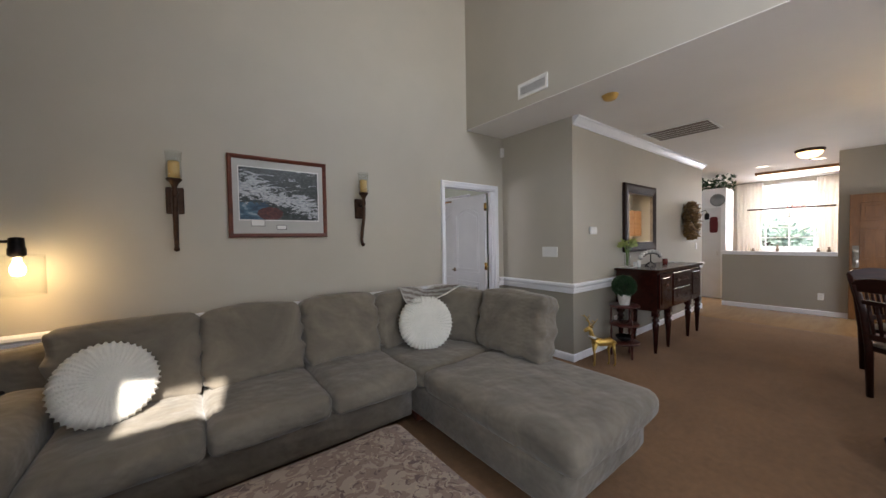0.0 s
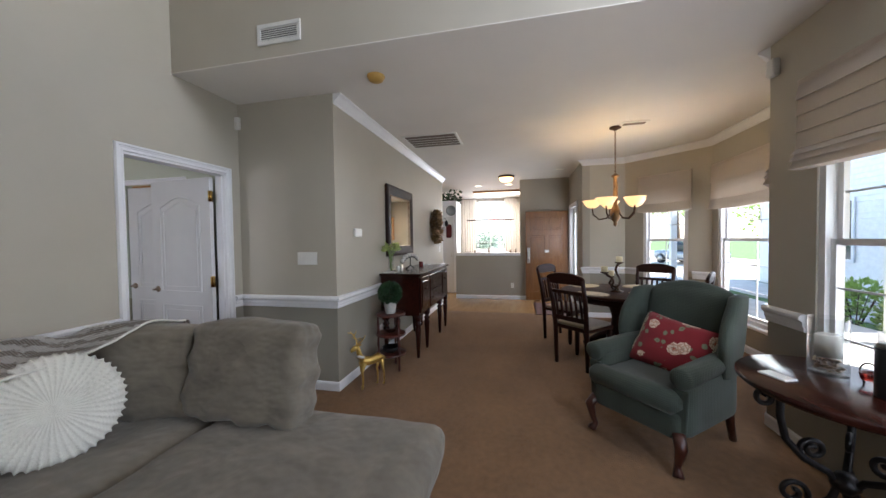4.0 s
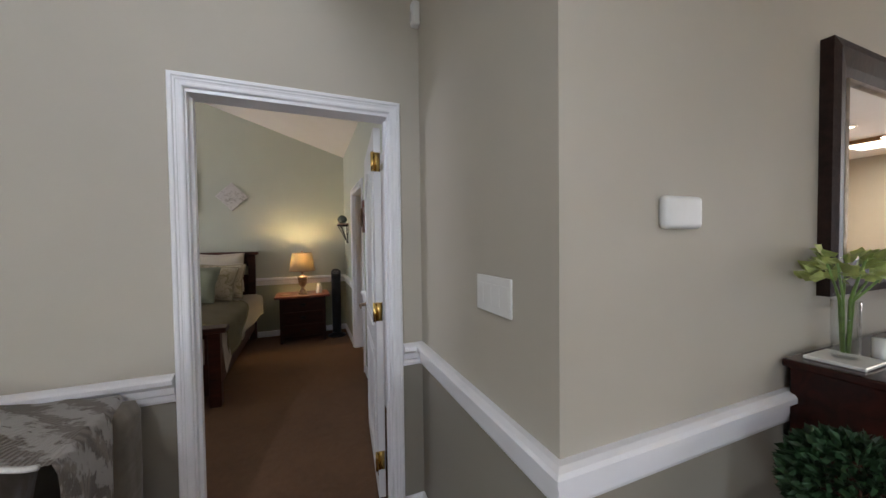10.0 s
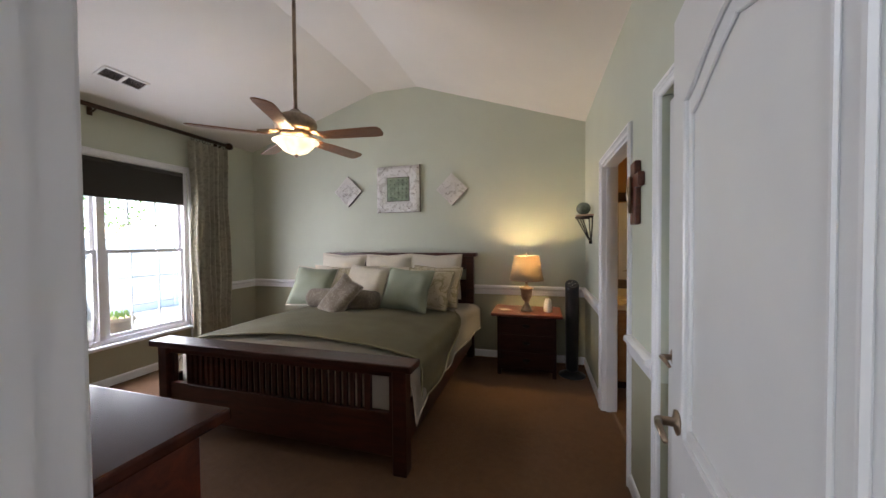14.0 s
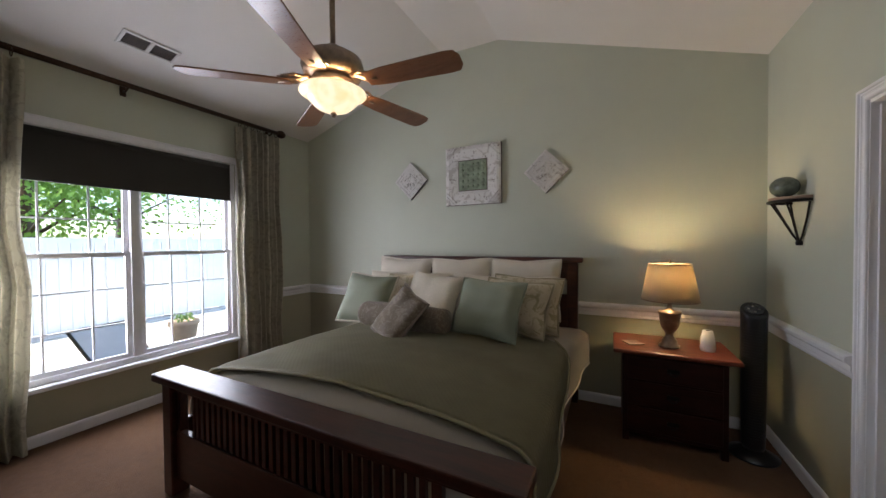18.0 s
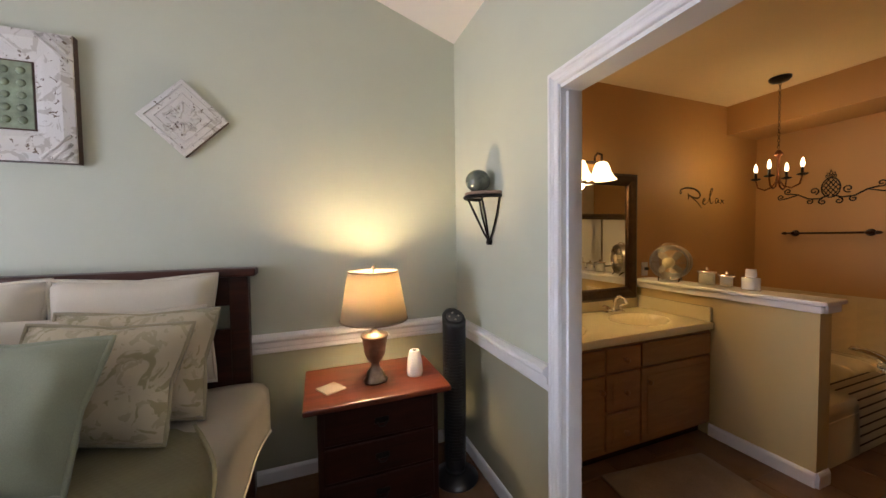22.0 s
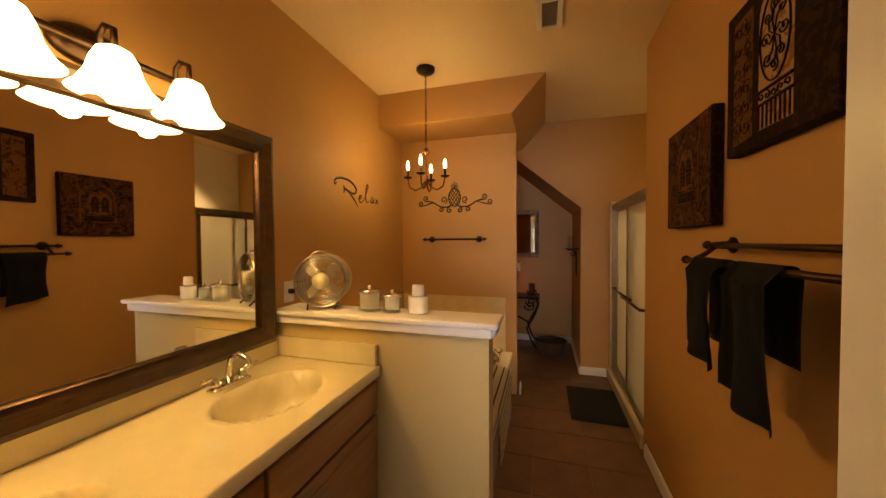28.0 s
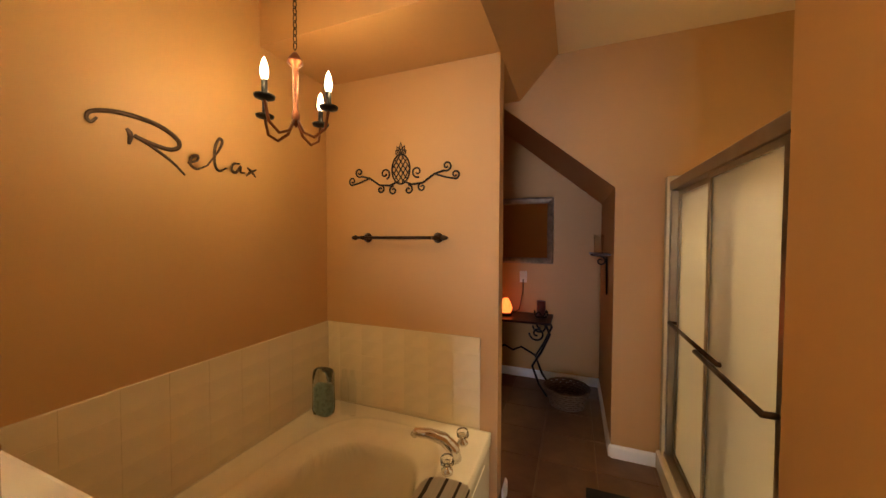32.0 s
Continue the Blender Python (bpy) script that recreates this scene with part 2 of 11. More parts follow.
def knitted(name, light, dark):
    """Ribbed knit with fluffy pale tufts in slanting bands."""
    m, t, n, l, b = nodes(name)
    c = n.new("ShaderNodeTexCoord")
    ribs, bands = n.new("ShaderNodeTexWave"), n.new("ShaderNodeTexWave")
    ribs.inputs["Scale"].default_value, ribs.inputs["Distortion"].default_value, ribs.inputs["Detail Scale"].default_value = 30.0, 0.8, 3.0
    bands.bands_direction = "DIAGONAL"
    bands.inputs["Scale"].default_value, bands.inputs["Distortion"].default_value, bands.inputs["Detail Scale"].default_value = 4.2, 2.2, 4.0
    l.new(c.outputs["Object"], ribs.inputs["Vector"]), l.new(c.outputs["Object"], bands.inputs["Vector"])
    tuft, fuzz = tex_noise(t, 38, 3, 0.65), tex_noise(t, 240, 3, 0.6)
    a = n.new("ShaderNodeMath")
    a.operation = "MULTIPLY_ADD"
    a.inputs[1].default_value = 0.34
    l.new(bands.outputs[1], a.inputs[0]), l.new(tuft.outputs[0], a.inputs[2])
    mask = ramp(t, a.outputs[0], [(0.60, (0, 0, 0)), (0.72, (1, 1, 1))])
    knit = ramp(t, ribs.outputs[1], [(0.2, shade(dark, 0.7)), (0.7, shade(dark, 1.15))])
    x = n.new("ShaderNodeMix")
    x.data_type = "RGBA"
    x.inputs[7].default_value = (*light, 1)
    l.new(mask.outputs[0], x.inputs[0]), l.new(knit.outputs[0], x.inputs[6])
    l.new(x.outputs[2], b.inputs["Base Color"])
    b.inputs["Roughness"].default_value, b.inputs["Sheen Weight"].default_value = 0.95, 0.3
    h, k = n.new("ShaderNodeMath"), n.new("ShaderNodeMath")
    h.operation = k.operation = "MULTIPLY_ADD"
    h.inputs[1].default_value, k.inputs[1].default_value = 0.4, 0.5
    l.new(ribs.outputs[1], h.inputs[0]), l.new(mask.outputs[0], h.inputs[2])
    l.new(fuzz.outputs[0], k.inputs[0]), l.new(h.outputs[0], k.inputs[2])
    bump(t, b, k.outputs[0], 0.8, 0.008)
    return m


M_WALL_L = two_tone("greige_wall_paint", (0.452, 0.416, 0.344), (0.270, 0.249, 0.205))
# single greige set between the upper and lower wall tones
M_WALL_H = plain("mid_greige_wall", (0.345, 0.315, 0.262), 0.6, vary=0.04, scale=1.2, relief=0.1, grain=190)
M_WALL_B = two_tone("sage_wall_paint", (0.53, 0.555, 0.455), (0.36, 0.35, 0.25))
M_WALL_T = plain("tan_wall_paint", (0.47, 0.265, 0.100), 0.6, vary=0.05, scale=1.2, relief=0.1, grain=190)
# pale wall colour yellowed to stand in for the bathroom's lamp light
M_WALL_S = plain("lamp_tinted_wall", (0.56, 0.44, 0.21), 0.6, vary=0.04, scale=1.2, relief=0.1, grain=190)
M_CEIL = plain("white_ceiling_paint", (0.74, 0.71, 0.67), 0.8, vary=0.03, scale=1.5, relief=0.25, grain=120)
# ceiling white yellowed so its colour carries the warm lamp light
M_CEIL_T = plain("lamp_tinted_ceiling", (0.74, 0.58, 0.36), 0.8, vary=0.03, scale=1.5, relief=0.25, grain=120)
M_TRIM = plain("white_gloss_trim_paint", (0.80, 0.80, 0.82), 0.32, vary=0.03, scale=5)
M_DOOR = plain("white_door_paint", (0.68, 0.68, 0.68), 0.35, vary=0.04, scale=3, relief=0.08, grain=60)
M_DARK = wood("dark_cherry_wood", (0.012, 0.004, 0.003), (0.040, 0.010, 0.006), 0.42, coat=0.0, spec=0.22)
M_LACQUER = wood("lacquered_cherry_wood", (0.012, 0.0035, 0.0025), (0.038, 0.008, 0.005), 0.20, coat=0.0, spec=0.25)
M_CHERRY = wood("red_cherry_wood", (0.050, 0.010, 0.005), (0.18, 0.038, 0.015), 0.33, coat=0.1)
# cherry darkened to put the backlit footboard's shade into the colour
M_CHERRY_DIM = wood("dimmed_cherry_wood", (0.019, 0.005, 0.003), (0.078, 0.018, 0.009), 0.34, coat=0.08)
M_OAK = wood("oak_cabinet_wood", (0.24, 0.105, 0.035), (0.38, 0.19, 0.07), 0.35)
M_STAND = wood("deep_red_stand_wood", (0.030, 0.006, 0.004), (0.085, 0.016, 0.009), 0.30, coat=0.2)
M_FDOOR = wood("stained_front_door_wood", (0.125, 0.052, 0.016), (0.225, 0.102, 0.033), 0.3, stretch=(7, 7, 1))
M_FRAME = wood("brown_frame_wood", (0.03, 0.013, 0.008), (0.09, 0.04, 0.022), 0.35)
M_IRON = plain("black_wrought_iron", (0.012, 0.010, 0.010), 0.45, 0.7, 0.3, 30, 0.3, 160)
M_BRONZE = plain("oil_rubbed_bronze", (0.055, 0.030, 0.018), 0.38, 0.8, 0.35, 25, 0.15, 120)
M_BRASS = plain("polished_brass", (0.72, 0.50, 0.16), 0.22, 1.0, 0.1, 20)
M_GOLD = plain("gold_paint", (0.62, 0.42, 0.12), 0.32, 0.9, 0.2, 40, 0.2, 90)
M_CHROME = plain("polished_chrome", (0.75, 0.74, 0.72), 0.08, 1.0, 0.03)
M_NICKEL = plain("brushed_nickel", (0.50, 0.47, 0.42), 0.28, 1.0, 0.1, 30)
M_PEWTER = plain("antique_pewter", (0.30, 0.23, 0.17), 0.35, 0.9, 0.3, 18, 0.2, 60)
M_GLASS = thin_glass("clear_glass")
M_FROST = clear("frosted_shower_glass", 0.55, (0.97, 0.96, 0.94))
M_MIRROR = plain("mirror_silver", (0.86, 0.86, 0.86), 0.015, 1.0, 0.0)
M_SOFA = creased("taupe_microfibre", (0.158, 0.134, 0.102))
M_KNIT = fabric("cream_cable_knit", (0.66, 0.64, 0.58), 0.14, 260, 6.0, 0.5)
M_PAISLEY = blotch("paisley_ottoman_cloth", (0.20, 0.135, 0.105), [((0.30, 0.235, 0.18), 0.52, 1.6), ((0.105, 0.062, 0.05), 0.60, 2.2), ((0.36, 0.28, 0.20), 0.64, 3.2)], 9.0)
M_THROW = knitted("cream_patterned_throw", (0.80, 0.77, 0.73), (0.40, 0.345, 0.29))


def diamond_weave(name, light, dark):
    """Upholstery woven in small diamonds: two crossing diagonal ribs."""
    m, t, n, l, b = nodes(name)
    c = n.new("ShaderNodeTexCoord")
    ribs = []
    for way in ((1, 0.6, 1.0), (-1, -0.6, 1.0)):
        mp = n.new("ShaderNodeVectorMath")
        mp.operation = "DOT_PRODUCT"
        mp.inputs[1].default_value = way
        l.new(c.outputs["Object"], mp.inputs[0])
        k = n.new("ShaderNodeMath")
        k.operation = "MULTIPLY"
        k.inputs[1].default_value = 2 * math.pi / 0.021
        sn = n.new("ShaderNodeMath")
        sn.operation = "SINE"
        l.new(mp.outputs["Value"], k.inputs[0]), l.new(k.outputs[0], sn.inputs[0])
        ribs.append(sn.outputs[0])
    x = n.new("ShaderNodeMath")
    x.operation = "MULTIPLY"
    l.new(ribs[0], x.inputs[0]), l.new(ribs[1], x.inputs[1])
    wear, fine = tex_noise(t, 4, 3, 0.6), tex_noise(t, 260, 2, 0.5)
    y = n.new("ShaderNodeMath")
    y.operation = "MULTIPLY_ADD"
    y.inputs[1].default_value = 0.13
    l.new(x.outputs[0], y.inputs[0]), l.new(wear.outputs[0], y.inputs[2])
    r = ramp(t, y.outputs[0], [(0.28, dark), (0.72, light)])
    l.new(r.outputs[0], b.inputs["Base Color"])
    b.inputs["Roughness"].default_value, b.inputs["Sheen Weight"].default_value = 0.9, 0.12
    h = n.new("ShaderNodeMath")
    h.operation = "MULTIPLY_ADD"
    h.inputs[1].default_value = 0.35
    l.new(fine.outputs[0], h.inputs[0]), l.new(x.outputs[0], h.inputs[2])
    bump(t, b, h.outputs[0], 0.35, 0.002)
    return m


def floral(name, ground, petal, heart, leaf):
    """Printed blossoms built of many petals, with sprays of veined leaves about them."""
    m, t, n, l, b = nodes(name)
    c = n.new("ShaderNodeTexCoord")

    def wobbled(scale, amount):
        w, q = tex_noise(t, scale, 2, 0.5), n.new("ShaderNodeVectorMath")
        q.operation = "MULTIPLY_ADD"
        q.inputs[1].default_value = (amount, amount, amount)
        l.new(w.outputs[1], q.inputs[0]), l.new(c.outputs["Object"], q.inputs[2])
        return q.outputs[0]

    def cells(vector, scale, out="Distance", feature="F1", rand=0.8):
        v = n.new("ShaderNodeTexVoronoi")
        v.feature = feature
        v.inputs["Scale"].default_value, v.inputs["Randomness"].default_value = scale, rand
        l.new(vector, v.inputs["Vector"])
        return v.outputs[out]

    def over(mask, low, high):
        x = n.new("ShaderNodeMix")
        x.data_type = "RGBA"
        l.new(mask, x.inputs[0]), l.new(low, x.inputs[6]), l.new(high, x.inputs[7])
        return x.outputs[2]

    soft, rough = wobbled(14, 0.05), wobbled(48, 0.022)
    base = ramp(t, tex_noise(t, 6, 2, 0.5).outputs[0], [(0.3, shade(ground, 0.85)), (0.7, shade(ground, 1.1))]).outputs[0]
    spray = ramp(t, cells(soft, 15.0, rand=1.0), [(0.0, shade(leaf, 0.55)), (0.14, shade(leaf, 1.5)), (0.30, leaf)]).outputs[0]
    near = cells(rough, 8.2)
    leaf_mask = ramp(t, cells(soft, 15.0, rand=1.0), [(0.27, (1, 1, 1)), (0.31, (0, 0, 0))]).outputs[0]
    last = over(leaf_mask, base, spray)
    rings = ramp(t, near, [(0.05, heart), (0.12, shade(petal, 0.62)), (0.20, petal), (0.25, shade(petal, 0.70)), (0.31, petal)]).outputs[0]
    lines = ramp(t, cells(rough, 36.0, feature="DISTANCE_TO_EDGE"), [(0.02, (0.55, 0.28, 0.20)), (0.14, (1, 1, 1))]).outputs[0]
    blush = n.new("ShaderNodeMix")
    blush.data_type, blush.blend_type = "RGBA", "MULTIPLY"
    blush.inputs[0].default_value = 0.75
    l.new(rings, blush.inputs[6]), l.new(lines, blush.inputs[7])
    flower = ramp(t, near, [(0.345, (1, 1, 1)), (0.365, (0, 0, 0))]).outputs[0]
    last = over(flower, last, blush.outputs[2])
    l.new(last, b.inputs["Base Color"])
    b.inputs["Roughness"].default_value, b.inputs["Sheen Weight"].default_value = 0.9, 0.15
    g = tex_noise(t, 330, 2, 0.5)
    bump(t, b, g.outputs[0], 0.25, 0.003)
    return m


M_CHAIR = diamond_weave("green_woven_upholstery", (0.040, 0.052, 0.038), (0.024, 0.032, 0.024))
M_CORD = blotch("cream_green_cord", (0.52, 0.46, 0.36), [((0.20, 0.21, 0.14), 0.52, 3.0)], 30.0)
M_FLORAL = floral("red_floral_cloth", (0.20, 0.008, 0.014), (0.70, 0.56, 0.44), (0.42, 0.12, 0.07), (0.13, 0.14, 0.085))
M_SHEET = fabric("ivory_bed_linen", (0.62, 0.56, 0.46), 0.08, 300, 3.0, 0.25)
M_SAGE = fabric("sage_satin_cloth", (0.27, 0.295, 0.215), 0.12, 300, 4.0, 0.2, 0.1, 0.7)
M_TAUPE = blotch("taupe_damask_cloth", (0.17, 0.135, 0.098), [((0.235, 0.195, 0.145), 0.55, 1.5)], 16.0)
M_DAMASK = blotch("ivory_damask_cloth", (0.52, 0.45, 0.32), [((0.33, 0.29, 0.17), 0.56, 1.0), ((0.42, 0.36, 0.24), 0.57, 1.7)], 8.0)
M_PIPE = fabric("olive_piping_cloth", (0.33, 0.29, 0.19), 0.1, 300, 3.0, 0.2)
M_CURTAIN = shine_through(blotch("grey_leaf_curtain", (0.60, 0.575, 0.47), [((0.40, 0.375, 0.29), 0.54, 1.0)], 11.0), (0.58, 0.55, 0.45), 0.45)
M_ROMAN = shine_through(fabric("linen_roman_shade", (0.70, 0.62, 0.55), 0.10, 200, 2.0, 0.3), (0.55, 0.50, 0.44), 0.4)
M_BLACKOUT = shine_through(fabric("charcoal_shade_cloth", (0.050, 0.046, 0.040), 0.2, 200, 3.0), (0.08, 0.07, 0.055), 0.3)
M_SEAT = fabric("beige_seat_cloth", (0.27, 0.225, 0.18), 0.15, 250, 5.0)
M_TOWEL = fabric("black_terry_towel", (0.006, 0.008, 0.007), 0.4, 220, 6.0, 0.9, 0.0)
M_BLACK = plain("black_plastic", (0.012, 0.012, 0.013), 0.3, vary=0.2)
M_WHITE = plain("white_plastic", (0.74, 0.73, 0.70), 0.35, vary=0.03)
M_CERAMIC = plain("white_ceramic", (0.74, 0.72, 0.68), 0.18, vary=0.04, coat=0.4)
M_ACRYL = plain("cream_acrylic", (0.72, 0.64, 0.46), 0.14, vary=0.03, coat=0.5)
M_MARBLE = plain("cream_cultured_marble", (0.74, 0.66, 0.44), 0.12, vary=0.05, scale=5, coat=0.6)
M_LEAF = plain("boxwood_leaf", (0.018, 0.050, 0.016), 0.55, vary=0.5, scale=40)
M_LEAF2 = plain("light_green_leaf", (0.16, 0.26, 0.06), 0.5, vary=0.35, scale=30)
M_DRIED = plain("dried_flowers", (0.20, 0.12, 0.055), 0.85, vary=0.5, scale=35)
M_CANDLE = plain("ivory_wax", (0.70, 0.60, 0.38), 0.4, vary=0.06, scale=6)
M_STONE = blotch("weathered_white_tin", (0.68, 0.66, 0.63), [((0.50, 0.47, 0.43), 0.56, 0.8), ((0.15, 0.11, 0.08), 0.655, 2.2)], 13.0, 0.55, 0.7)
M_GREENTIN = plain("green_pressed_tin", (0.24, 0.29, 0.20), 0.5, 0.2, 0.35, 16, 0.8, 45)
M_SEPIA = blotch("sepia_print", (0.064, 0.023, 0.008), [((0.010, 0.004, 0.002), 0.54, 1.0), ((0.100, 0.042, 0.016), 0.60, 0.6)], 26.0, 0.85)
M_UMBER = blotch("umber_print", (0.012, 0.005, 0.003), [((0.030, 0.012, 0.005), 0.55, 1.0)], 22.0, 0.85)
M_SIENNA = blotch("sienna_print", (0.135, 0.056, 0.020), [((0.045, 0.018, 0.007), 0.55, 1.0)], 30.0, 0.85)
M_PALEINK = blotch("pale_sky_print", (0.42, 0.27, 0.13), [((0.26, 0.14, 0.06), 0.55, 1.0)], 14.0, 0.85)
for m_ in (M_SEPIA, M_UMBER, M_SIENNA, M_PALEINK):
    for k_, v_ in (("Sheen Weight", 0.0), ("Specular IOR Level", 0.15)):
        m_.node_tree.nodes["Principled BSDF"].inputs[k_].default_value = v_
M_PRINT = plain("dark_brown_print", (0.016, 0.006, 0.003), 0.8, vary=0.3, spec=0.15)


# ---- mesh helpers ----
from mathutils.bvhtree import BVHTree


def part(name, bm, material, parent=None, label="", smooth=False):
    me = bpy.data.meshes.new(name)
    if smooth:
        for f in bm.faces:
            f.smooth = True
    bm.to_mesh(me)
    bm.free()
    for m in material if isinstance(material, (list, tuple)) else [material]:
        me.materials.append(m)
    o = new(name, me)
    o.parent = parent
    if label:
        o["label"] = label
    return o


def thing(name, label, category, group="", at=(0, 0, 0), turn=0.0, kind=""):
    o = new(name)
    o.empty_display_size = 0.1
    o.matrix_basis = pose(*at, 0, 0, turn)
    return tagged(o, label, category, group, kind)


def solo(name, bm, material, label, category, smooth=False, at=(0, 0, 0), turn=0.0, kind="", group=""):
    o = part(name, bm, material, None, "", smooth)
    o.matrix_basis = pose(*at, 0, 0, turn)
    return tagged(o, label, category, group, kind)


def box(x0, x1, y0, y1, z0, z1, bevel=0.0, bm=None, seg=1):
    own = bmesh.new()
    r = bmesh.ops.create_cube(own, size=1.0)
    for v in own.verts:
        v.co = Vector(((x0 + x1) / 2 + v.co.x * (x1 - x0), (y0 + y1) / 2 + v.co.y * (y1 - y0), (z0 + z1) / 2 + v.co.z * (z1 - z0)))
    if bevel:
        bmesh.ops.bevel(own, geom=own.edges[:], offset=min(bevel, 0.49 * min(abs(x1 - x0), abs(y1 - y0), abs(z1 - z0))), segments=seg, affect="EDGES", profile=0.5)
    return merge(bm, own)


def merge(bm, own, m=None):
    if m is not None:
        bmesh.ops.transform(own, matrix=m, verts=own.verts[:])
    if bm is None:
        return own
    me = bpy.data.meshes.new("tmp")
    own.to_mesh(me)
    own.free()
    bm.from_mesh(me)
    bpy.data.meshes.remove(me)
    return bm


def lathe(profile, steps=24, at=(0, 0, 0), bm=None, m=None):
    """A turned shape from (radius, height) pairs."""
    own = bmesh.new()
    rings = []
    for r, z in profile:
        if r < 1e-5:
            rings.append([own.verts.new((at[0], at[1], at[2] + z))])
        else:
            rings.append([own.verts.new((at[0] + r * math.cos(2 * math.pi * k / steps), at[1] + r * math.sin(2 * math.pi * k / steps), at[2] + z)) for k in range(steps)])
    for a, b in zip(rings, rings[1:]):
        for k in range(steps):
            q = [a[k % len(a)], a[(k + 1) % len(a)], b[(k + 1) % len(b)], b[k % len(b)]]
            q = [v for i, v in enumerate(q) if v not in q[:i]]
            if len(q) > 2:
                own.faces.new(q)
    (r0, z0), (r1, z1) = profile[0], profile[-1]
    tall = max(z for r, z in profile) - min(z for r, z in profile)
    if len(profile) > 3 and min(r0, r1) > 1e-5 and abs(r0 - r1) < 0.02 and abs(z0 - z1) < max(0.25 * tall, 0.02 if r0 > 0.05 else 0.0):
        a, b = rings[-1], rings[0]
        for k in range(steps):
            own.faces.new((a[k], a[(k + 1) % steps], b[(k + 1) % steps], b[k]))
    else:
        for ring, flip in ((rings[0], True), (rings[-1], False)):
            if len(ring) > 2:
                own.faces.new(ring[::-1] if flip else ring)
    return merge(bm, own, m)


def tube(points, radius, sides=8, bm=None, closed=False, taper=None):
    """A round bar along a line of points."""
    own = bmesh.new()
    pts = [Vector(p) for p in points]
    n = len(pts)
    up = Vector((0.21, 0.37, 0.9))
    rings = []
    for k, p in enumerate(pts):
        a = pts[(k - 1) % n] if (closed or k) else p
        b = pts[(k + 1) % n] if (closed or k < n - 1) else p
        d = (b - a).normalized()
        s = d.cross(up)
        s = s.normalized() if s.length > 1e-4 else d.orthogonal().normalized()
        up = s.cross(d)
        r = radius * (taper[k] if taper else 1)
        rings.append([own.verts.new(p + r * (math.cos(2 * math.pi * i / sides) * s + math.sin(2 * math.pi * i / sides) * up)) for i in range(sides)])
    pairs = list(zip(rings, rings[1:])) + ([(rings[-1], rings[0])] if closed else [])
    for a, b in pairs:
        for i in range(sides):
            own.faces.new((a[i], a[(i + 1) % sides], b[(i + 1) % sides], b[i]))
    if not closed:
        own.faces.new(rings[0][::-1])
        own.faces.new(rings[-1])
    bmesh.ops.recalc_face_normals(own, faces=own.faces[:])
    return merge(bm, own)


def prism(outline, z0, z1, bm=None, m=None, bevel=0.0):
    """An outline in x, y raised from z0 to z1."""
    own = bmesh.new()
    lo, hi = [own.verts.new((x, y, z0)) for x, y in outline], [own.verts.new((x, y, z1)) for x, y in outline]
    own.faces.new(lo[::-1])
    own.faces.new(hi)
    for k in range(len(lo)):
        j = (k + 1) % len(lo)
        own.faces.new((lo[k], lo[j], hi[j], hi[k]))
    bmesh.ops.recalc_face_normals(own, faces=own.faces[:])
    if bevel:
        bmesh.ops.bevel(own, geom=own.edges[:], offset=bevel, segments=1, affect="EDGES")
    return merge(bm, own, m)


def moulding(profile, a, b, out, bm=None, cut_a=0.0, cut_b=0.0):
    """A strip of (depth, height) profile from a to b; out is the way it stands from the wall. cut: how far the ends run on per depth (mitre)."""
    own = bmesh.new()
    a, b, out = Vector(a), Vector(b), Vector(out)
    d = (b - a).normalized()
    ra = [own.verts.new(a + out * p + Vector((0, 0, h)) - d * cut_a * p) for p, h in profile]
    rb = [own.verts.new(b + out * p + Vector((0, 0, h)) + d * cut_b * p) for p, h in profile]
    for k in range(len(ra)):
        j = (k + 1) % len(ra)
        own.faces.new((ra[k], ra[j], rb[j], rb[k]))
    own.faces.new(ra)
    own.faces.new(rb[::-1])
    bmesh.ops.recalc_face_normals(own, faces=own.faces[:])
    return merge(bm, own)


def slab(axis, at0, at1, a0, a1, z0, z1, holes=()):
    """A wall: axis 'x' runs along x and is at0..at1 thick in y; holes are (a, a, z, z) and go right through."""
    A = sorted({a0, a1, *[v for h in holes for v in h[:2]]})
    Z = sorted({z0, z1, *[v for h in holes for v in h[2:]]})
    solid = {}
    for i in range(len(A) - 1):
        for j in range(len(Z) - 1):
            ca, cz = (A[i] + A[i + 1]) / 2, (Z[j] + Z[j + 1]) / 2
            solid[i, j] = not any(h[0] < ca < h[1] and h[2] < cz < h[3] for h in holes)
    bm = bmesh.new()
    cache = {}

    def V(a, t, z):
        k = (round(a, 5), round(t, 5), round(z, 5))
        if k not in cache:
            cache[k] = bm.verts.new((a, t, z) if axis == "x" else (t, a, z))
        return cache[k]

    for (i, j), s in solid.items():
        if not s:
            continue
        p, q, u, w = A[i], A[i + 1], Z[j], Z[j + 1]
        for t in (at0, at1):
            bm.faces.new((V(p, t, u), V(q, t, u), V(q, t, w), V(p, t, w)))
        for di, dj, e in ((-1, 0, ((p, u), (p, w))), (1, 0, ((q, u), (q, w))), (0, -1, ((p, u), (q, u))), (0, 1, ((p, w), (q, w)))):
            if not solid.get((i + di, j + dj), False):
                (a, z), (c, y) = e
                bm.faces.new((V(a, at0, z), V(c, at0, y), V(c, at1, y), V(a, at1, z)))
    bmesh.ops.recalc_face_normals(bm, faces=bm.faces[:])
    return bm


def structure(name, bm, material, label, category=""):
    return solo(name, bm, material, label, category or name.split("_")[0], kind="structure")


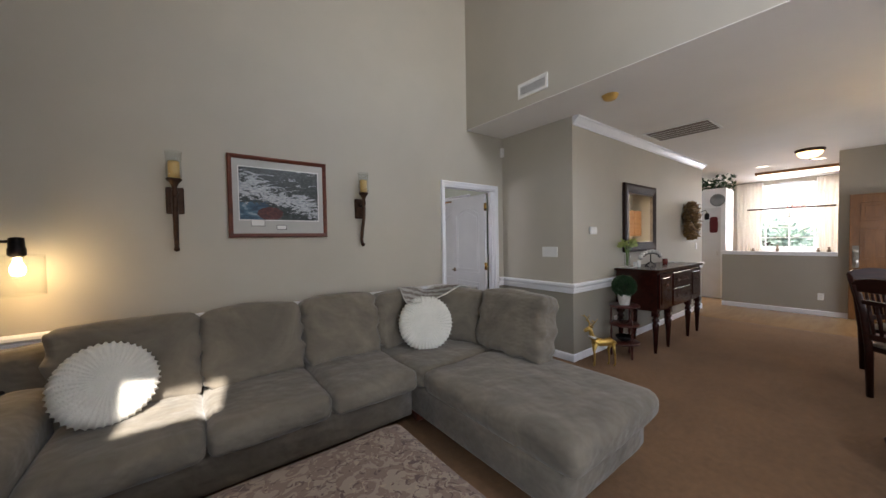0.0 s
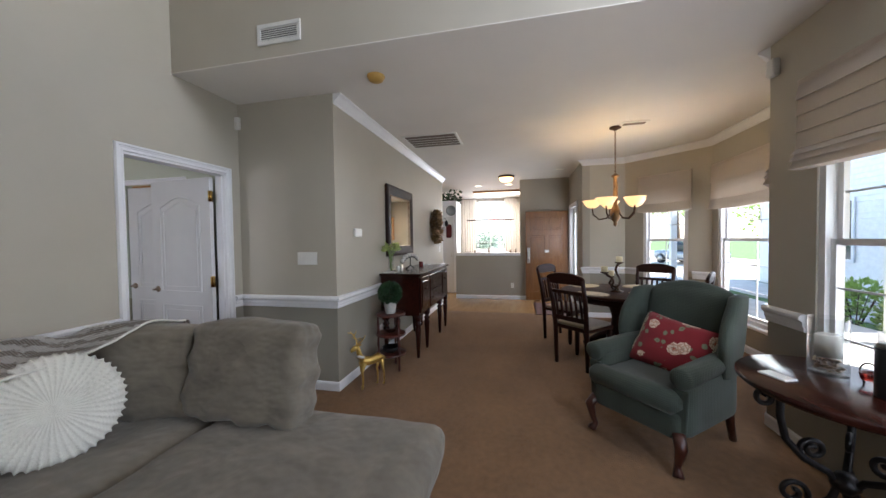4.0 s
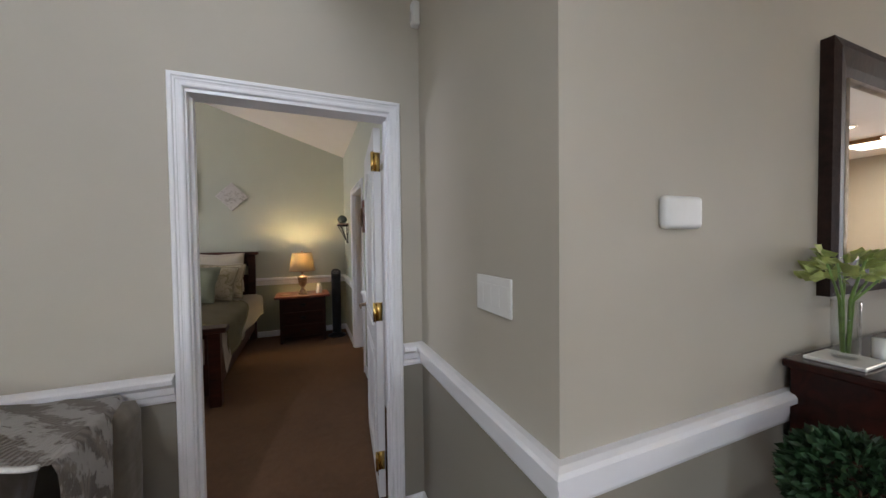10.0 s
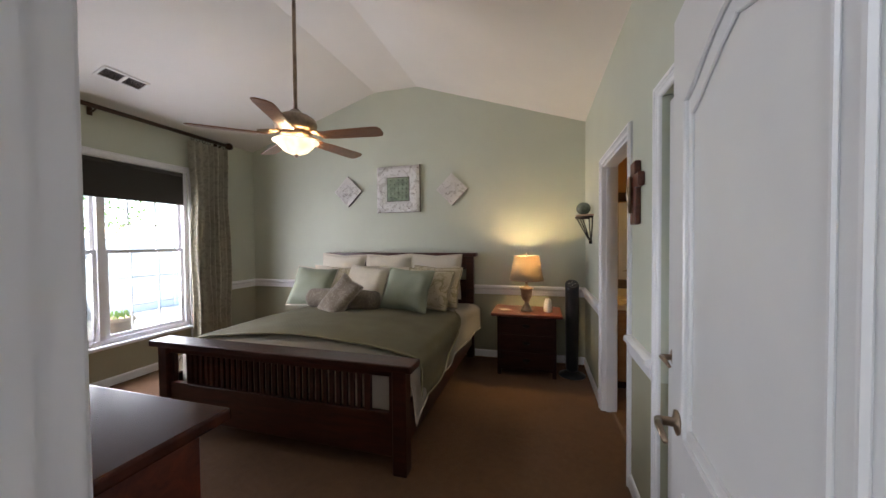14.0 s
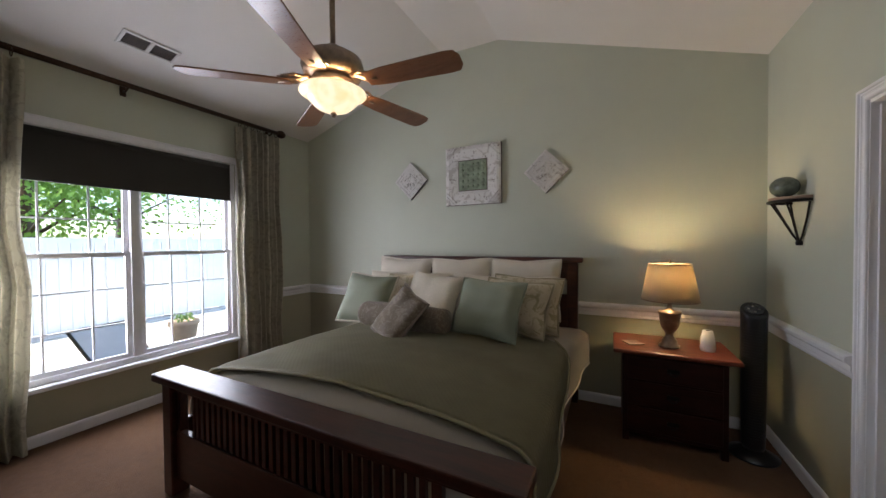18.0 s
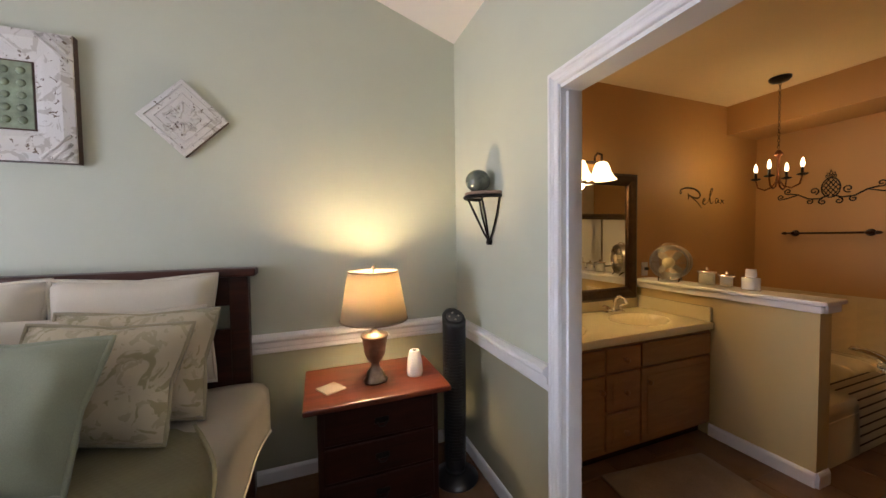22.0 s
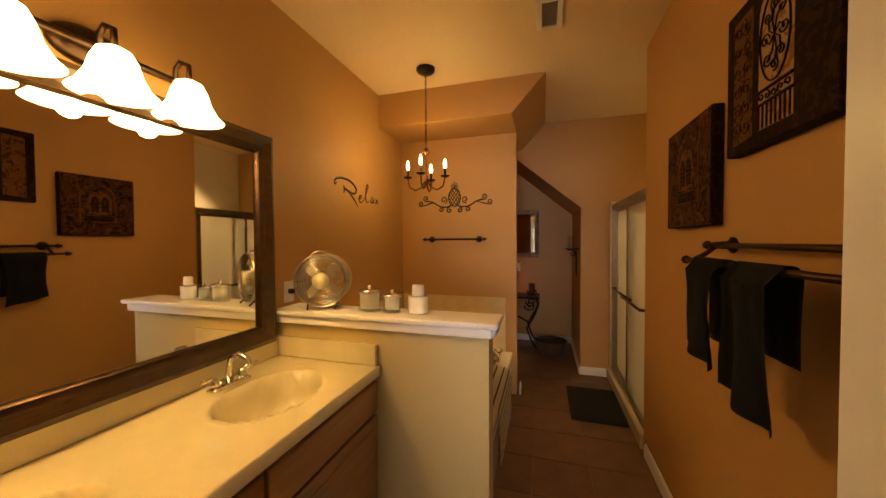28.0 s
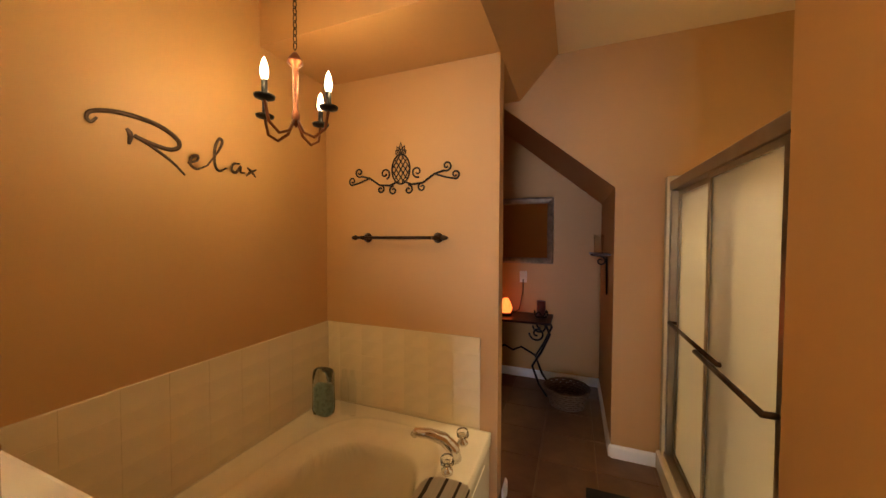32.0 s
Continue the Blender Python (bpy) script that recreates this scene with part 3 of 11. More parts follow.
def pillow_mesh(w, h, t, n=14, pinch=0.12, wrinkle=0.012, seed=1, flange=0.0, bm=None, m=None):
    """A stuffed square: thick in the middle, thin and drawn in at the sides, with its corners out. Lies in x, z; thick in y."""
    own = bmesh.new()
    sheets = []
    for s in (-1, 1):
        g = []
        for i in range(n + 1):
            row = []
            for j in range(n + 1):
                u, v = 2 * i / n - 1, 2 * j / n - 1
                e = (1 - u ** 4) * (1 - v ** 4)
                k = 1 - pinch * (1 - abs(u * v)) * max(abs(u), abs(v)) ** 3
                p = Vector((u * w / 2 * k, s * t / 2 * max(e, 0) ** 0.55, v * h / 2 * k))
                wr = noise.noise(Vector((u * 2.3 + seed * 3.1, v * 2.3 + s, seed * 1.7))) * wrinkle
                p += Vector((0.4 * wr, s * wr * (1 if 0 < i < n and 0 < j < n else 0), 0.4 * wr))
                row.append(own.verts.new(p))
            g.append(row)
        sheets.append(g)
    for s, g in zip((-1, 1), sheets):
        for i in range(n):
            for j in range(n):
                q = (g[i][j], g[i + 1][j], g[i + 1][j + 1], g[i][j + 1])
                own.faces.new(q if s < 0 else q[::-1])
    bmesh.ops.remove_doubles(own, verts=own.verts[:], dist=1e-4)
    return merge(bm, own, m)


def cushion(x0, x1, y0, y1, z0, z1, r=0.06, puff=0.03, seed=1, n=10, wrinkle=0.01, bm=None, m=None, crease=0.0):
    """A boxy stuffed cushion with round edges, a bulging top and creases that pull in from its seams."""
    own = bmesh.new()
    bmesh.ops.create_cube(own, size=2.0)
    bmesh.ops.subdivide_edges(own, edges=own.edges[:], cuts=n, use_grid_fill=True)
    hx, hy, hz = (x1 - x0) / 2, (y1 - y0) / 2, (z1 - z0) / 2
    for v in own.verts:
        c = Vector((v.co.x * hx, v.co.y * hy, v.co.z * hz))
        inner = Vector((max(-hx + r, min(hx - r, c.x)), max(-hy + r, min(hy - r, c.y)), max(-hz + r, min(hz - r, c.z))))
        d = c - inner
        p = inner + (d.normalized() * r if d.length > 1e-6 else d)
        u = v.co
        f = max(0, 1 - u.x ** 2) * max(0, 1 - u.y ** 2)
        p.z += puff * f * (1 if u.z > 0 else -0.2)
        p.y += puff * 0.5 * max(0, 1 - u.x ** 2) * max(0, 1 - u.z ** 2) * u.y
        p.x += puff * 0.35 * max(0, 1 - u.y ** 2) * max(0, 1 - u.z ** 2) * u.x
        k = noise.noise(Vector((p.x * 4 + seed * 5.3, p.y * 4, p.z * 5 + seed))) * wrinkle
        k += noise.noise(Vector((p.x * 13 + seed, p.y * 11, p.z * 12))) * wrinkle * 0.35
        if crease:
            way = u.z * 9 + 3.0 * noise.noise(Vector((u.x * 1.5 + seed, u.z * 2.2, seed * 0.7)))
            near = math.exp(-(1 - abs(u.x)) / 0.22) * max(0.0, 1 - u.z ** 2) ** 0.5
            k += crease * near * math.sin(way) * (0.6 + noise.noise(Vector((u.z * 3, seed * 2.0, u.x))))
            k += 0.7 * crease * math.exp(-(1 + u.z) / 0.25) * math.sin(u.x * 8 + 4.0 * noise.noise(Vector((u.x * 2, seed, u.z * 2))))
        p += p.normalized() * k
        v.co = p + Vector(((x0 + x1) / 2, (y0 + y1) / 2, (z0 + z1) / 2))
    return merge(bm, own, m)


def arc(c, r, a0, a1, n, plane="xz"):
    out = []
    for k in range(n + 1):
        a = radians(a0 + (a1 - a0) * k / n)
        p, q = r * math.cos(a), r * math.sin(a)
        out.append(Vector(c) + (Vector((p, 0, q)) if plane == "xz" else Vector((0, p, q)) if plane == "yz" else Vector((p, q, 0))))
    return out


def scroll(c, r0, r1, turns, start, n=26, plane="xz", hand=1):
    """A spiral from radius r0 in to r1."""
    out = []
    for k in range(n + 1):
        f = k / n
        a = radians(start) + hand * f * turns * 2 * math.pi
        r = r0 + (r1 - r0) * f
        p, q = r * math.cos(a), r * math.sin(a)
        out.append(Vector(c) + (Vector((p, 0, q)) if plane == "xz" else Vector((0, p, q)) if plane == "yz" else Vector((p, q, 0))))
    return out


def wave_cloth(width, height, folds, depth, n=120, rows=8, seed=0, thick=0.006):
    """A hanging curtain in x, z with folds in y; its top at z = height."""
    bm = bmesh.new()
    both = []
    for side in (0, 1):
        grid = []
        for j in range(rows + 1):
            z = height * (1 - j / rows)
            row = []
            for i in range(n + 1):
                u = i / n
                a = 2 * math.pi * folds * u + 0.9 * noise.noise(Vector((u * 5, seed, j * 0.15)))
                d = depth * (0.75 + 0.25 * j / rows) * (math.sin(a) + 0.25 * math.sin(2.3 * a + seed))
                x = (u - 0.5) * width * (1 + 0.05 * math.sin(j * 0.8 + seed)) + 0.02 * noise.noise(Vector((u * 3, j * 0.4, seed)))
                row.append(bm.verts.new((x, d + side * thick, z)))
            grid.append(row)
        both.append(grid)
    for s, g in enumerate(both):
        for j in range(rows):
            for i in range(n):
                q = (g[j][i], g[j][i + 1], g[j + 1][i + 1], g[j + 1][i])
                bm.faces.new(q if s else q[::-1])
    return bm


def leaves(count, place, size, seed, flat=0.0):
    """Many small bent leaves; place(rng) gives a point and the way it grows."""
    rng = random.Random(seed)
    bm = bmesh.new()
    for k in range(count):
        p, d = place(rng)
        d = (Vector(d) + Vector((rng.uniform(-1, 1), rng.uniform(-1, 1), rng.uniform(-1, 1))) * 0.6).normalized()
        s = d.orthogonal().normalized()
        s.rotate(Matrix.Rotation(rng.uniform(0, 6.28), 3, d))
        n = d.cross(s)
        L = size * rng.uniform(0.6, 1.3)
        W = L * 0.32
        p = Vector(p)
        a, b, c, e = p, p + d * L * 0.5 + s * W + n * L * 0.08, p + d * L, p + d * L * 0.5 - s * W + n * L * 0.08
        vs = [bm.verts.new(v) for v in (a, b, c, e)]
        bm.faces.new((vs[0], vs[1], vs[2]))
        bm.faces.new((vs[0], vs[2], vs[3]))
    return bm


def text_mesh(body, size, extrude=0.001):
    cu = bpy.data.curves.new("text", "FONT")
    cu.body, cu.size, cu.extrude, cu.align_x = body, size, extrude, "CENTER"
    o = bpy.data.objects.new("text", cu)
    scene.collection.objects.link(o)
    bpy.context.view_layer.update()
    me = bpy.data.meshes.new_from_object(o.evaluated_get(bpy.context.evaluated_depsgraph_get()))
    bm = bmesh.new()
    bm.from_mesh(me)
    bpy.data.objects.remove(o)
    bpy.data.meshes.remove(me)
    return bm


# ---- floors and ground ----
def carpet(name, color):
    m, t, n, l, b = nodes(name)
    big, mid, fine = tex_noise(t, 1.6, 4, 0.65), tex_noise(t, 24, 3, 0.6), tex_noise(t, 520, 2, 0.6)
    a = n.new("ShaderNodeMath")
    a.operation = "MULTIPLY_ADD"
    a.inputs[1].default_value = 0.45
    l.new(mid.outputs[0], a.inputs[0])
    h = n.new("ShaderNodeMath")
    h.operation = "MULTIPLY"
    h.inputs[1].default_value = 0.55
    l.new(big.outputs[0], h.inputs[0])
    l.new(h.outputs[0], a.inputs[2])
    r = ramp(t, a.outputs[0], [(0.32, shade(color, 0.72)), (0.68, shade(color, 1.22))])
    l.new(r.outputs[0], b.inputs["Base Color"])
    b.inputs["Roughness"].default_value, b.inputs["Sheen Weight"].default_value = 0.95, 0.04
    bump(t, b, fine.outputs[0], 0.7, 0.006)
    return m


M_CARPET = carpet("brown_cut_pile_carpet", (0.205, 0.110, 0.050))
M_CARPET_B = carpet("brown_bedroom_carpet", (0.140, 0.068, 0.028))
M_HARD = wood("tan_plank_floor", (0.34, 0.195, 0.085), (0.44, 0.27, 0.125), 0.22, 1.5, (1, 6, 6), 0.1)
M_GROUT = plain("tan_grout", (0.24, 0.15, 0.085), 0.8, vary=0.1)
M_GRASS = plain("lawn", (0.075, 0.13, 0.035), 0.9, vary=0.4, scale=3, relief=0.6, grain=90)
M_PATIO = plain("concrete_patio", (0.52, 0.50, 0.47), 0.85, vary=0.12, scale=2.5, relief=0.2, grain=60)

structure("floor_living", box(-4.1, 6.95, -2.55, 3.0, -0.12, 0.0), M_CARPET, "brown cut-pile carpet in the living and dining room", "floor")
structure("floor_foyer", box(6.95, 11.72, -1.04, 3.8, -0.12, -0.004), M_HARD, "tan plank floor of the foyer and kitchen", "floor")
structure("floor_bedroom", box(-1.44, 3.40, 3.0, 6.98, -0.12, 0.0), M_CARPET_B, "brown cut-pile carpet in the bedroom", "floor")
structure("floor_bathroom", box(3.40, 8.55, 3.85, 6.9, -0.12, -0.008), M_GROUT, "grouted bathroom floor under brown tiles", "floor")
structure("ground", prism([(-300, -300), (300, -300), (300, 300), (-300, 300)], -0.6, -0.35), M_GRASS, "flat green lawn around the house", "ground")

# ---- walls ----
DOOR_B = (2.307, 3.165, 0, 2.043)
BATH_D = (4.917, 5.80, 0, 2.03)
CLOSET = (3.62, 4.405, 0, 2.03)
WIN_B = (4.17, 5.87, 0.42, 2.28)
structure("wall_north_living", slab("x", 2.905, 2.96, -4.0, 3.375, 0, 5.2, [DOOR_B]), M_WALL_L, "tall greige painted wall behind the sofa", "wall")
structure("wall_return", slab("y", 3.315, 3.375, 1.872, 2.905, 0, 2.74), M_WALL_L, "short greige wall beside the bedroom door", "wall")
structure("wall_sideboard", slab("x", 1.872, 2.02, 3.375, 7.78, 0, 2.74), M_WALL_L, "greige wall behind the sideboard", "wall")
structure("wall_soffit", slab("y", 2.68, 2.82, -1.54, 2.905, 2.743, 5.2), M_WALL_L, "high greige wall above the dropped ceiling", "wall")
# only the first opening is seen; the rest are added to let light in
structure("wall_south_living", slab("x", -1.66, -1.54, -4.0, 3.42, 0, 5.2, [(1.30, 3.02, 0.45, 2.30), (-1.5, 0.3, 0.45, 2.30), (-0.95, -0.49, 3.78, 4.27), (1.3, 2.5, 3.1, 4.7)]), M_WALL_L, "greige wall with a tall window and added openings for light", "wall")
structure("wall_west_living", slab("y", -4.12, -4.0, -1.66, 3.0, 0, 5.2), M_WALL_L, "greige end wall of the living room", "wall")
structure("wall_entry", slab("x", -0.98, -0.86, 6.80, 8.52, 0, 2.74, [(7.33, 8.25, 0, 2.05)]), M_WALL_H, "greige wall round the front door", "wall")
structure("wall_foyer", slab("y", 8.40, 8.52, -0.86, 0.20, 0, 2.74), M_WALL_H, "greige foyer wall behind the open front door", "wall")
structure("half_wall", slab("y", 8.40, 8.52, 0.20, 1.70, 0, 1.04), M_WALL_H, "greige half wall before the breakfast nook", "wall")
structure("wall_bay_east", slab("y", 6.80, 6.92, -1.54, -0.98, 0, 2.74), M_WALL_L, "narrow greige wall of the dining bay", "wall")


def placed(o, a, b):
    """Turn a wall built along x from 0 so that it runs from a to b."""
    o.matrix_basis = Matrix.Translation((*a, 0)) @ Matrix.Rotation(math.atan2(b[1] - a[1], b[0] - a[0]), 4, "Z")
    return o


BAY = [(6.80, -1.54), (5.93, -2.41), (4.29, -2.41), (3.42, -1.54)]
DIAG = 0.87 * math.sqrt(2)
placed(structure("wall_bay_1", slab("x", 0, 0.12, 0, DIAG, 0, 2.74, [(0.30, 0.94, 0.35, 2.12)]), M_WALL_L, "angled greige wall of the dining bay", "wall"), BAY[0], BAY[1])
placed(structure("wall_bay_2", slab("x", 0, 0.12, 0, 1.64, 0, 2.74, [(0.14, 1.50, 0.35, 2.12)]), M_WALL_L, "greige wall of the dining bay with a wide window", "wall"), BAY[1], BAY[2])
placed(structure("wall_bay_3", slab("x", 0, 0.12, 0, DIAG, 0, 2.74, [(0.30, 0.94, 0.35, 2.12)]), M_WALL_L, "angled greige wall of the dining bay", "wall"), BAY[2], BAY[3])

structure("wall_south_bedroom", slab("x", 2.96, 3.015, -1.44, 3.405, 0, 3.5, [DOOR_B]), M_WALL_B, "sage green bedroom wall with the entry door", "wall")
structure("wall_east_bedroom", slab("y", 3.325, 3.405, 3.015, 6.86, 0, 2.76, [BATH_D, CLOSET]), M_WALL_B, "sage green bedroom wall with the bathroom door", "wall")
structure("wall_north_bedroom", slab("x", 6.86, 6.98, -1.44, 3.405, 0, 3.5), M_WALL_B, "sage green wall behind the bed", "wall")
structure("wall_west_bedroom", slab("y", -1.44, -1.32, 3.015, 6.86, 0, 2.80, [WIN_B]), M_WALL_B, "sage green wall with the bedroom window", "wall")

structure("wall_west_bathroom", slab("y", 3.405, 3.425, 4.71, 6.80, 0, 2.65, [BATH_D]), M_WALL_T, "tan bathroom wall with the door to the bedroom", "wall")
structure("wall_north_bathroom", slab("x", 6.80, 6.92, 3.41, 8.52, 0, 2.65), M_WALL_T, "tan bathroom wall behind the vanity and tub", "wall")
structure("wall_south_bathroom", slab("x", 4.70, 4.81, 3.425, 6.03, 0, 2.65), M_WALL_T, "tan bathroom wall with canvas prints", "wall")
structure("wall_tub_end", slab("y", 6.64, 6.74, 5.685, 6.80, 0, 2.375), M_WALL_T, "tan wall at the foot of the tub", "wall")
structure("wall_niche_front", merge(slab("y", 7.30, 7.42, 3.85, 5.08, 0, 2.65), prism([(5.08, 1.745), (6.17, 2.65), (5.08, 2.65)], 7.30, 7.42, None, Matrix(((0, 0, 1, 0), (1, 0, 0, 0), (0, 1, 0, 0), (0, 0, 0, 1))))), M_WALL_T, "tan wall with a sloped opening under the stairs", "wall")
SWAP = Matrix(((0, 0, 1, 0), (1, 0, 0, 0), (0, 1, 0, 0), (0, 0, 0, 1)))
structure("wall_niche_south", slab("x", 4.96, 5.08, 7.42, 8.52, 0, 1.78), M_WALL_T, "tan side wall of the alcove", "wall")
structure("wall_niche_back", slab("y", 8.40, 8.52, 5.08, 6.80, 0, 2.65), M_WALL_T, "tan back wall of the alcove", "wall")
structure("ceiling_niche", prism([(5.08, 1.745), (6.17, 2.65), (6.17, 2.75), (5.08, 1.845)], 7.42, 8.40, None, SWAP), M_WALL_T, "sloped tan ceiling under the stairs", "ceiling")
structure("wall_stair_soffit", prism([(6.80, 2.375), (5.685, 2.375), (5.435, 2.65), (6.80, 2.65)], 6.16, 7.30, None, SWAP), M_WALL_T, "boxed tan soffit under the stairs above the tub", "wall")
structure("pony_wall", slab("y", 4.985, 5.105, 5.675, 6.80, 0, 1.0), M_WALL_S, "pale half wall between the vanity and the tub, yellowed as lamplit", "wall")
structure("wall_shower_back", slab("x", 3.85, 3.95, 5.85, 7.30, 0, 2.65), M_ACRYL, "cream back wall of the shower", "wall")
structure("wall_shower_side", slab("y", 5.91, 6.03, 3.95, 4.70, 0, 2.65), M_ACRYL, "cream side wall of the shower", "wall")
structure("shower_lining", box(7.28, 7.297, 3.95, 4.78, 0, 1.75), M_ACRYL, "cream shower surround panel", "wall")

# ---- kitchen and breakfast nook beyond ----
structure("wall_nook_end", slab("y", 11.60, 11.72, -1.16, 3.8, 0, 2.74, [(0.25, 2.02, 1.0, 2.70)]), M_WALL_L, "greige wall with the arched nook window", "wall")
ARCH = [(0.25, 2.70)] + [(1.135 - 0.885 * math.cos(radians(a)), 2.36 + 0.30 * math.sin(radians(a))) for a in range(0, 181, 12)] + [(2.02, 2.70)]
structure("wall_nook_arch", prism(ARCH, 11.61, 11.71, None, SWAP), M_WALL_L, "greige arched head of the nook window", "wall")
structure("wall_nook_south", slab("x", -1.16, -1.04, 8.40, 11.6, 0, 2.74), M_WALL_L, "greige side wall of the breakfast nook", "wall")
structure("wall_kitchen_north", slab("x", 3.70, 3.80, 7.66, 11.6, 0, 2.74), M_WALL_L, "greige kitchen wall", "wall")
structure("wall_kitchen_west", slab("y", 7.66, 7.78, 2.02, 3.70, 0, 2.74), M_WALL_L, "greige kitchen side wall", "wall")

# ---- ceilings ----
structure("ceiling_dining", box(2.82, 11.72, -2.6, 3.0, 2.74, 2.86), M_CEIL, "white ceiling over dining room and foyer", "ceiling")
structure("ceiling_edge", box(2.678, 2.82, -1.54, 2.905, 2.736, 2.7425), M_CEIL, "white edge of the dropped ceiling", "ceiling")
structure("ceiling_living", box(-4.12, 2.82, -1.66, 3.0, 5.2, 5.3), M_CEIL, "high white living room ceiling", "ceiling")
structure("ceiling_bathroom", box(3.41, 8.52, 3.85, 6.92, 2.65, 2.75), M_CEIL_T, "bathroom ceiling with lamp warmth put into its colour", "ceiling")
ROOF = [(-1.44, 2.745), (0.72, 3.41), (1.32, 3.41), (3.42, 2.72)]
structure("ceiling_bedroom", prism(ROOF + [(3.42, 2.87), (1.32, 3.55), (0.72, 3.55), (-1.44, 2.90)], 3.0, 6.98, None, Matrix(((1, 0, 0, 0), (0, 0, 1, 0), (0, 1, 0, 0), (0, 0, 0, 1)))), M_CEIL, "white vaulted bedroom ceiling", "ceiling")

# ---- mouldings ----
RAIL = [(0, 0), (0.012, 0), (0.016, 0.012), (0.016, 0.030), (0.024, 0.036), (0.024, 0.062), (0.034, 0.072), (0.044, 0.080), (0.044, 0.098), (0.036, 0.106), (0.020, 0.112), (0, 0.112)]
BASE = [(0, 0), (0.014, 0), (0.014, 0.066), (0.010, 0.078), (0.004, 0.084), (0, 0.084)]
CROWN = [(0, 0), (0.010, 0), (0.014, 0.018), (0.030, 0.034), (0.056, 0.062), (0.066, 0.070), (0.078, 0.074), (0.078, 0.092), (0, 0.092)]
RZ, CZ = 0.772, 2.647


def trim(name, profile, z, a, b, out, label, ca=0.0, cb=0.0):
    return structure(name, moulding(profile, (*a, z), (*b, z), (*out, 0), None, ca, cb), M_TRIM, label, name.split("_")[0] if name == "baseboard" else "moulding")


def rail_and_base(a, b, out, ca=0.0, cb=0.0, rail=True, base=True):
    if rail:
        trim("chair_rail", RAIL, RZ, a, b, out, "white stepped chair rail", ca, cb)
    if base:
        trim("baseboard", BASE, 0, a, b, out, "white baseboard", ca, cb)


rail_and_base((-4.0, 2.905), (2.262, 2.905), (0, -1))
rail_and_base((3.209, 2.905), (3.315, 2.905), (0, -1), 0, -1)
rail_and_base((3.315, 2.905), (3.315, 1.872), (-1, 0), -1, 1)
rail_and_base((3.315, 1.872), (7.78, 1.872), (0, -1), 1, 0)
trim("crown_moulding", CROWN, CZ, (3.315, 1.872), (7.78, 1.872), (0, -1), "white crown moulding")
rail_and_base((6.80, -0.86), (6.80, -1.54), (-1, 0), 1, -0.4)
trim("crown_moulding", CROWN, CZ, (6.80, -0.86), (6.80, -1.54), (-1, 0), "white crown moulding", 1, -0.4)
S2 = math.sqrt(0.5)
for (a, b, out, f0, f1) in ((BAY[0], BAY[1], (-S2, S2), 0.30, 0.94), (BAY[1], BAY[2], (0, 1), 0.14, 1.50), (BAY[2], BAY[3], (S2, S2), 0.30, 0.94)):
    A, B = Vector(a), Vector(b)
    d = (B - A).normalized()
    trim("crown_moulding", CROWN, CZ, a, b, out, "white crown moulding", -0.4, -0.4)
    trim("baseboard", BASE, 0, a, b, out, "white baseboard", -0.4, -0.4)
    trim("chair_rail", RAIL, RZ, a, tuple(A + d * (f0 - 0.06)), out, "white stepped chair rail", -0.4, 0)
    trim("chair_rail", RAIL, RZ, tuple(A + d * (f1 + 0.06)), b, out, "white stepped chair rail", 0, -0.4)
rail_and_base((3.42, -1.54), (3.08, -1.54), (0, 1))
rail_and_base((1.24, -1.54), (0.36, -1.54), (0, 1))
rail_and_base((8.40, 1.70), (8.40, -0.86), (-1, 0), rail=False)
rail_and_base((6.80, -0.86), (7.25, -0.86), (0, 1), rail=False)
rail_and_base((-1.32, 6.86), (3.325, 6.86), (0, -1), -1, -1)
rail_and_base((3.325, 6.86), (3.325, 5.842), (-1, 0), -1, 0)
rail_and_base((3.325, 4.874), (3.325, 4.465), (-1, 0))
rail_and_base((-1.32, 6.86), (-1.32, 5.95), (1, 0), -1, 0)
rail_and_base((-1.32, 4.09), (-1.32, 3.015), (1, 0), 0, -1)
trim("baseboard", BASE, 0, (-1.32, 5.95), (-1.32, 4.09), (1, 0), "white baseboard")
rail_and_base((-1.32, 3.015), (2.262, 3.015), (0, 1), -1, 0)
for a, b, o in (((4.985, 5.675), (4.985, 6.22), (-1, 0)), ((4.985, 5.675), (5.105, 5.675), (0, -1)), ((3.465, 4.81), (5.97, 4.81), (0, 1)), ((7.30, 4.82), (7.30, 5.08), (-1, 0)), ((6.64, 5.66), (6.74, 5.66), (0, -1)), ((8.40, 5.08), (8.40, 6.8), (-1, 0)), ((7.30, 5.08), (8.40, 5.08), (0, 1))):
    trim("baseboard", BASE, 0, a, b, o, "white baseboard")


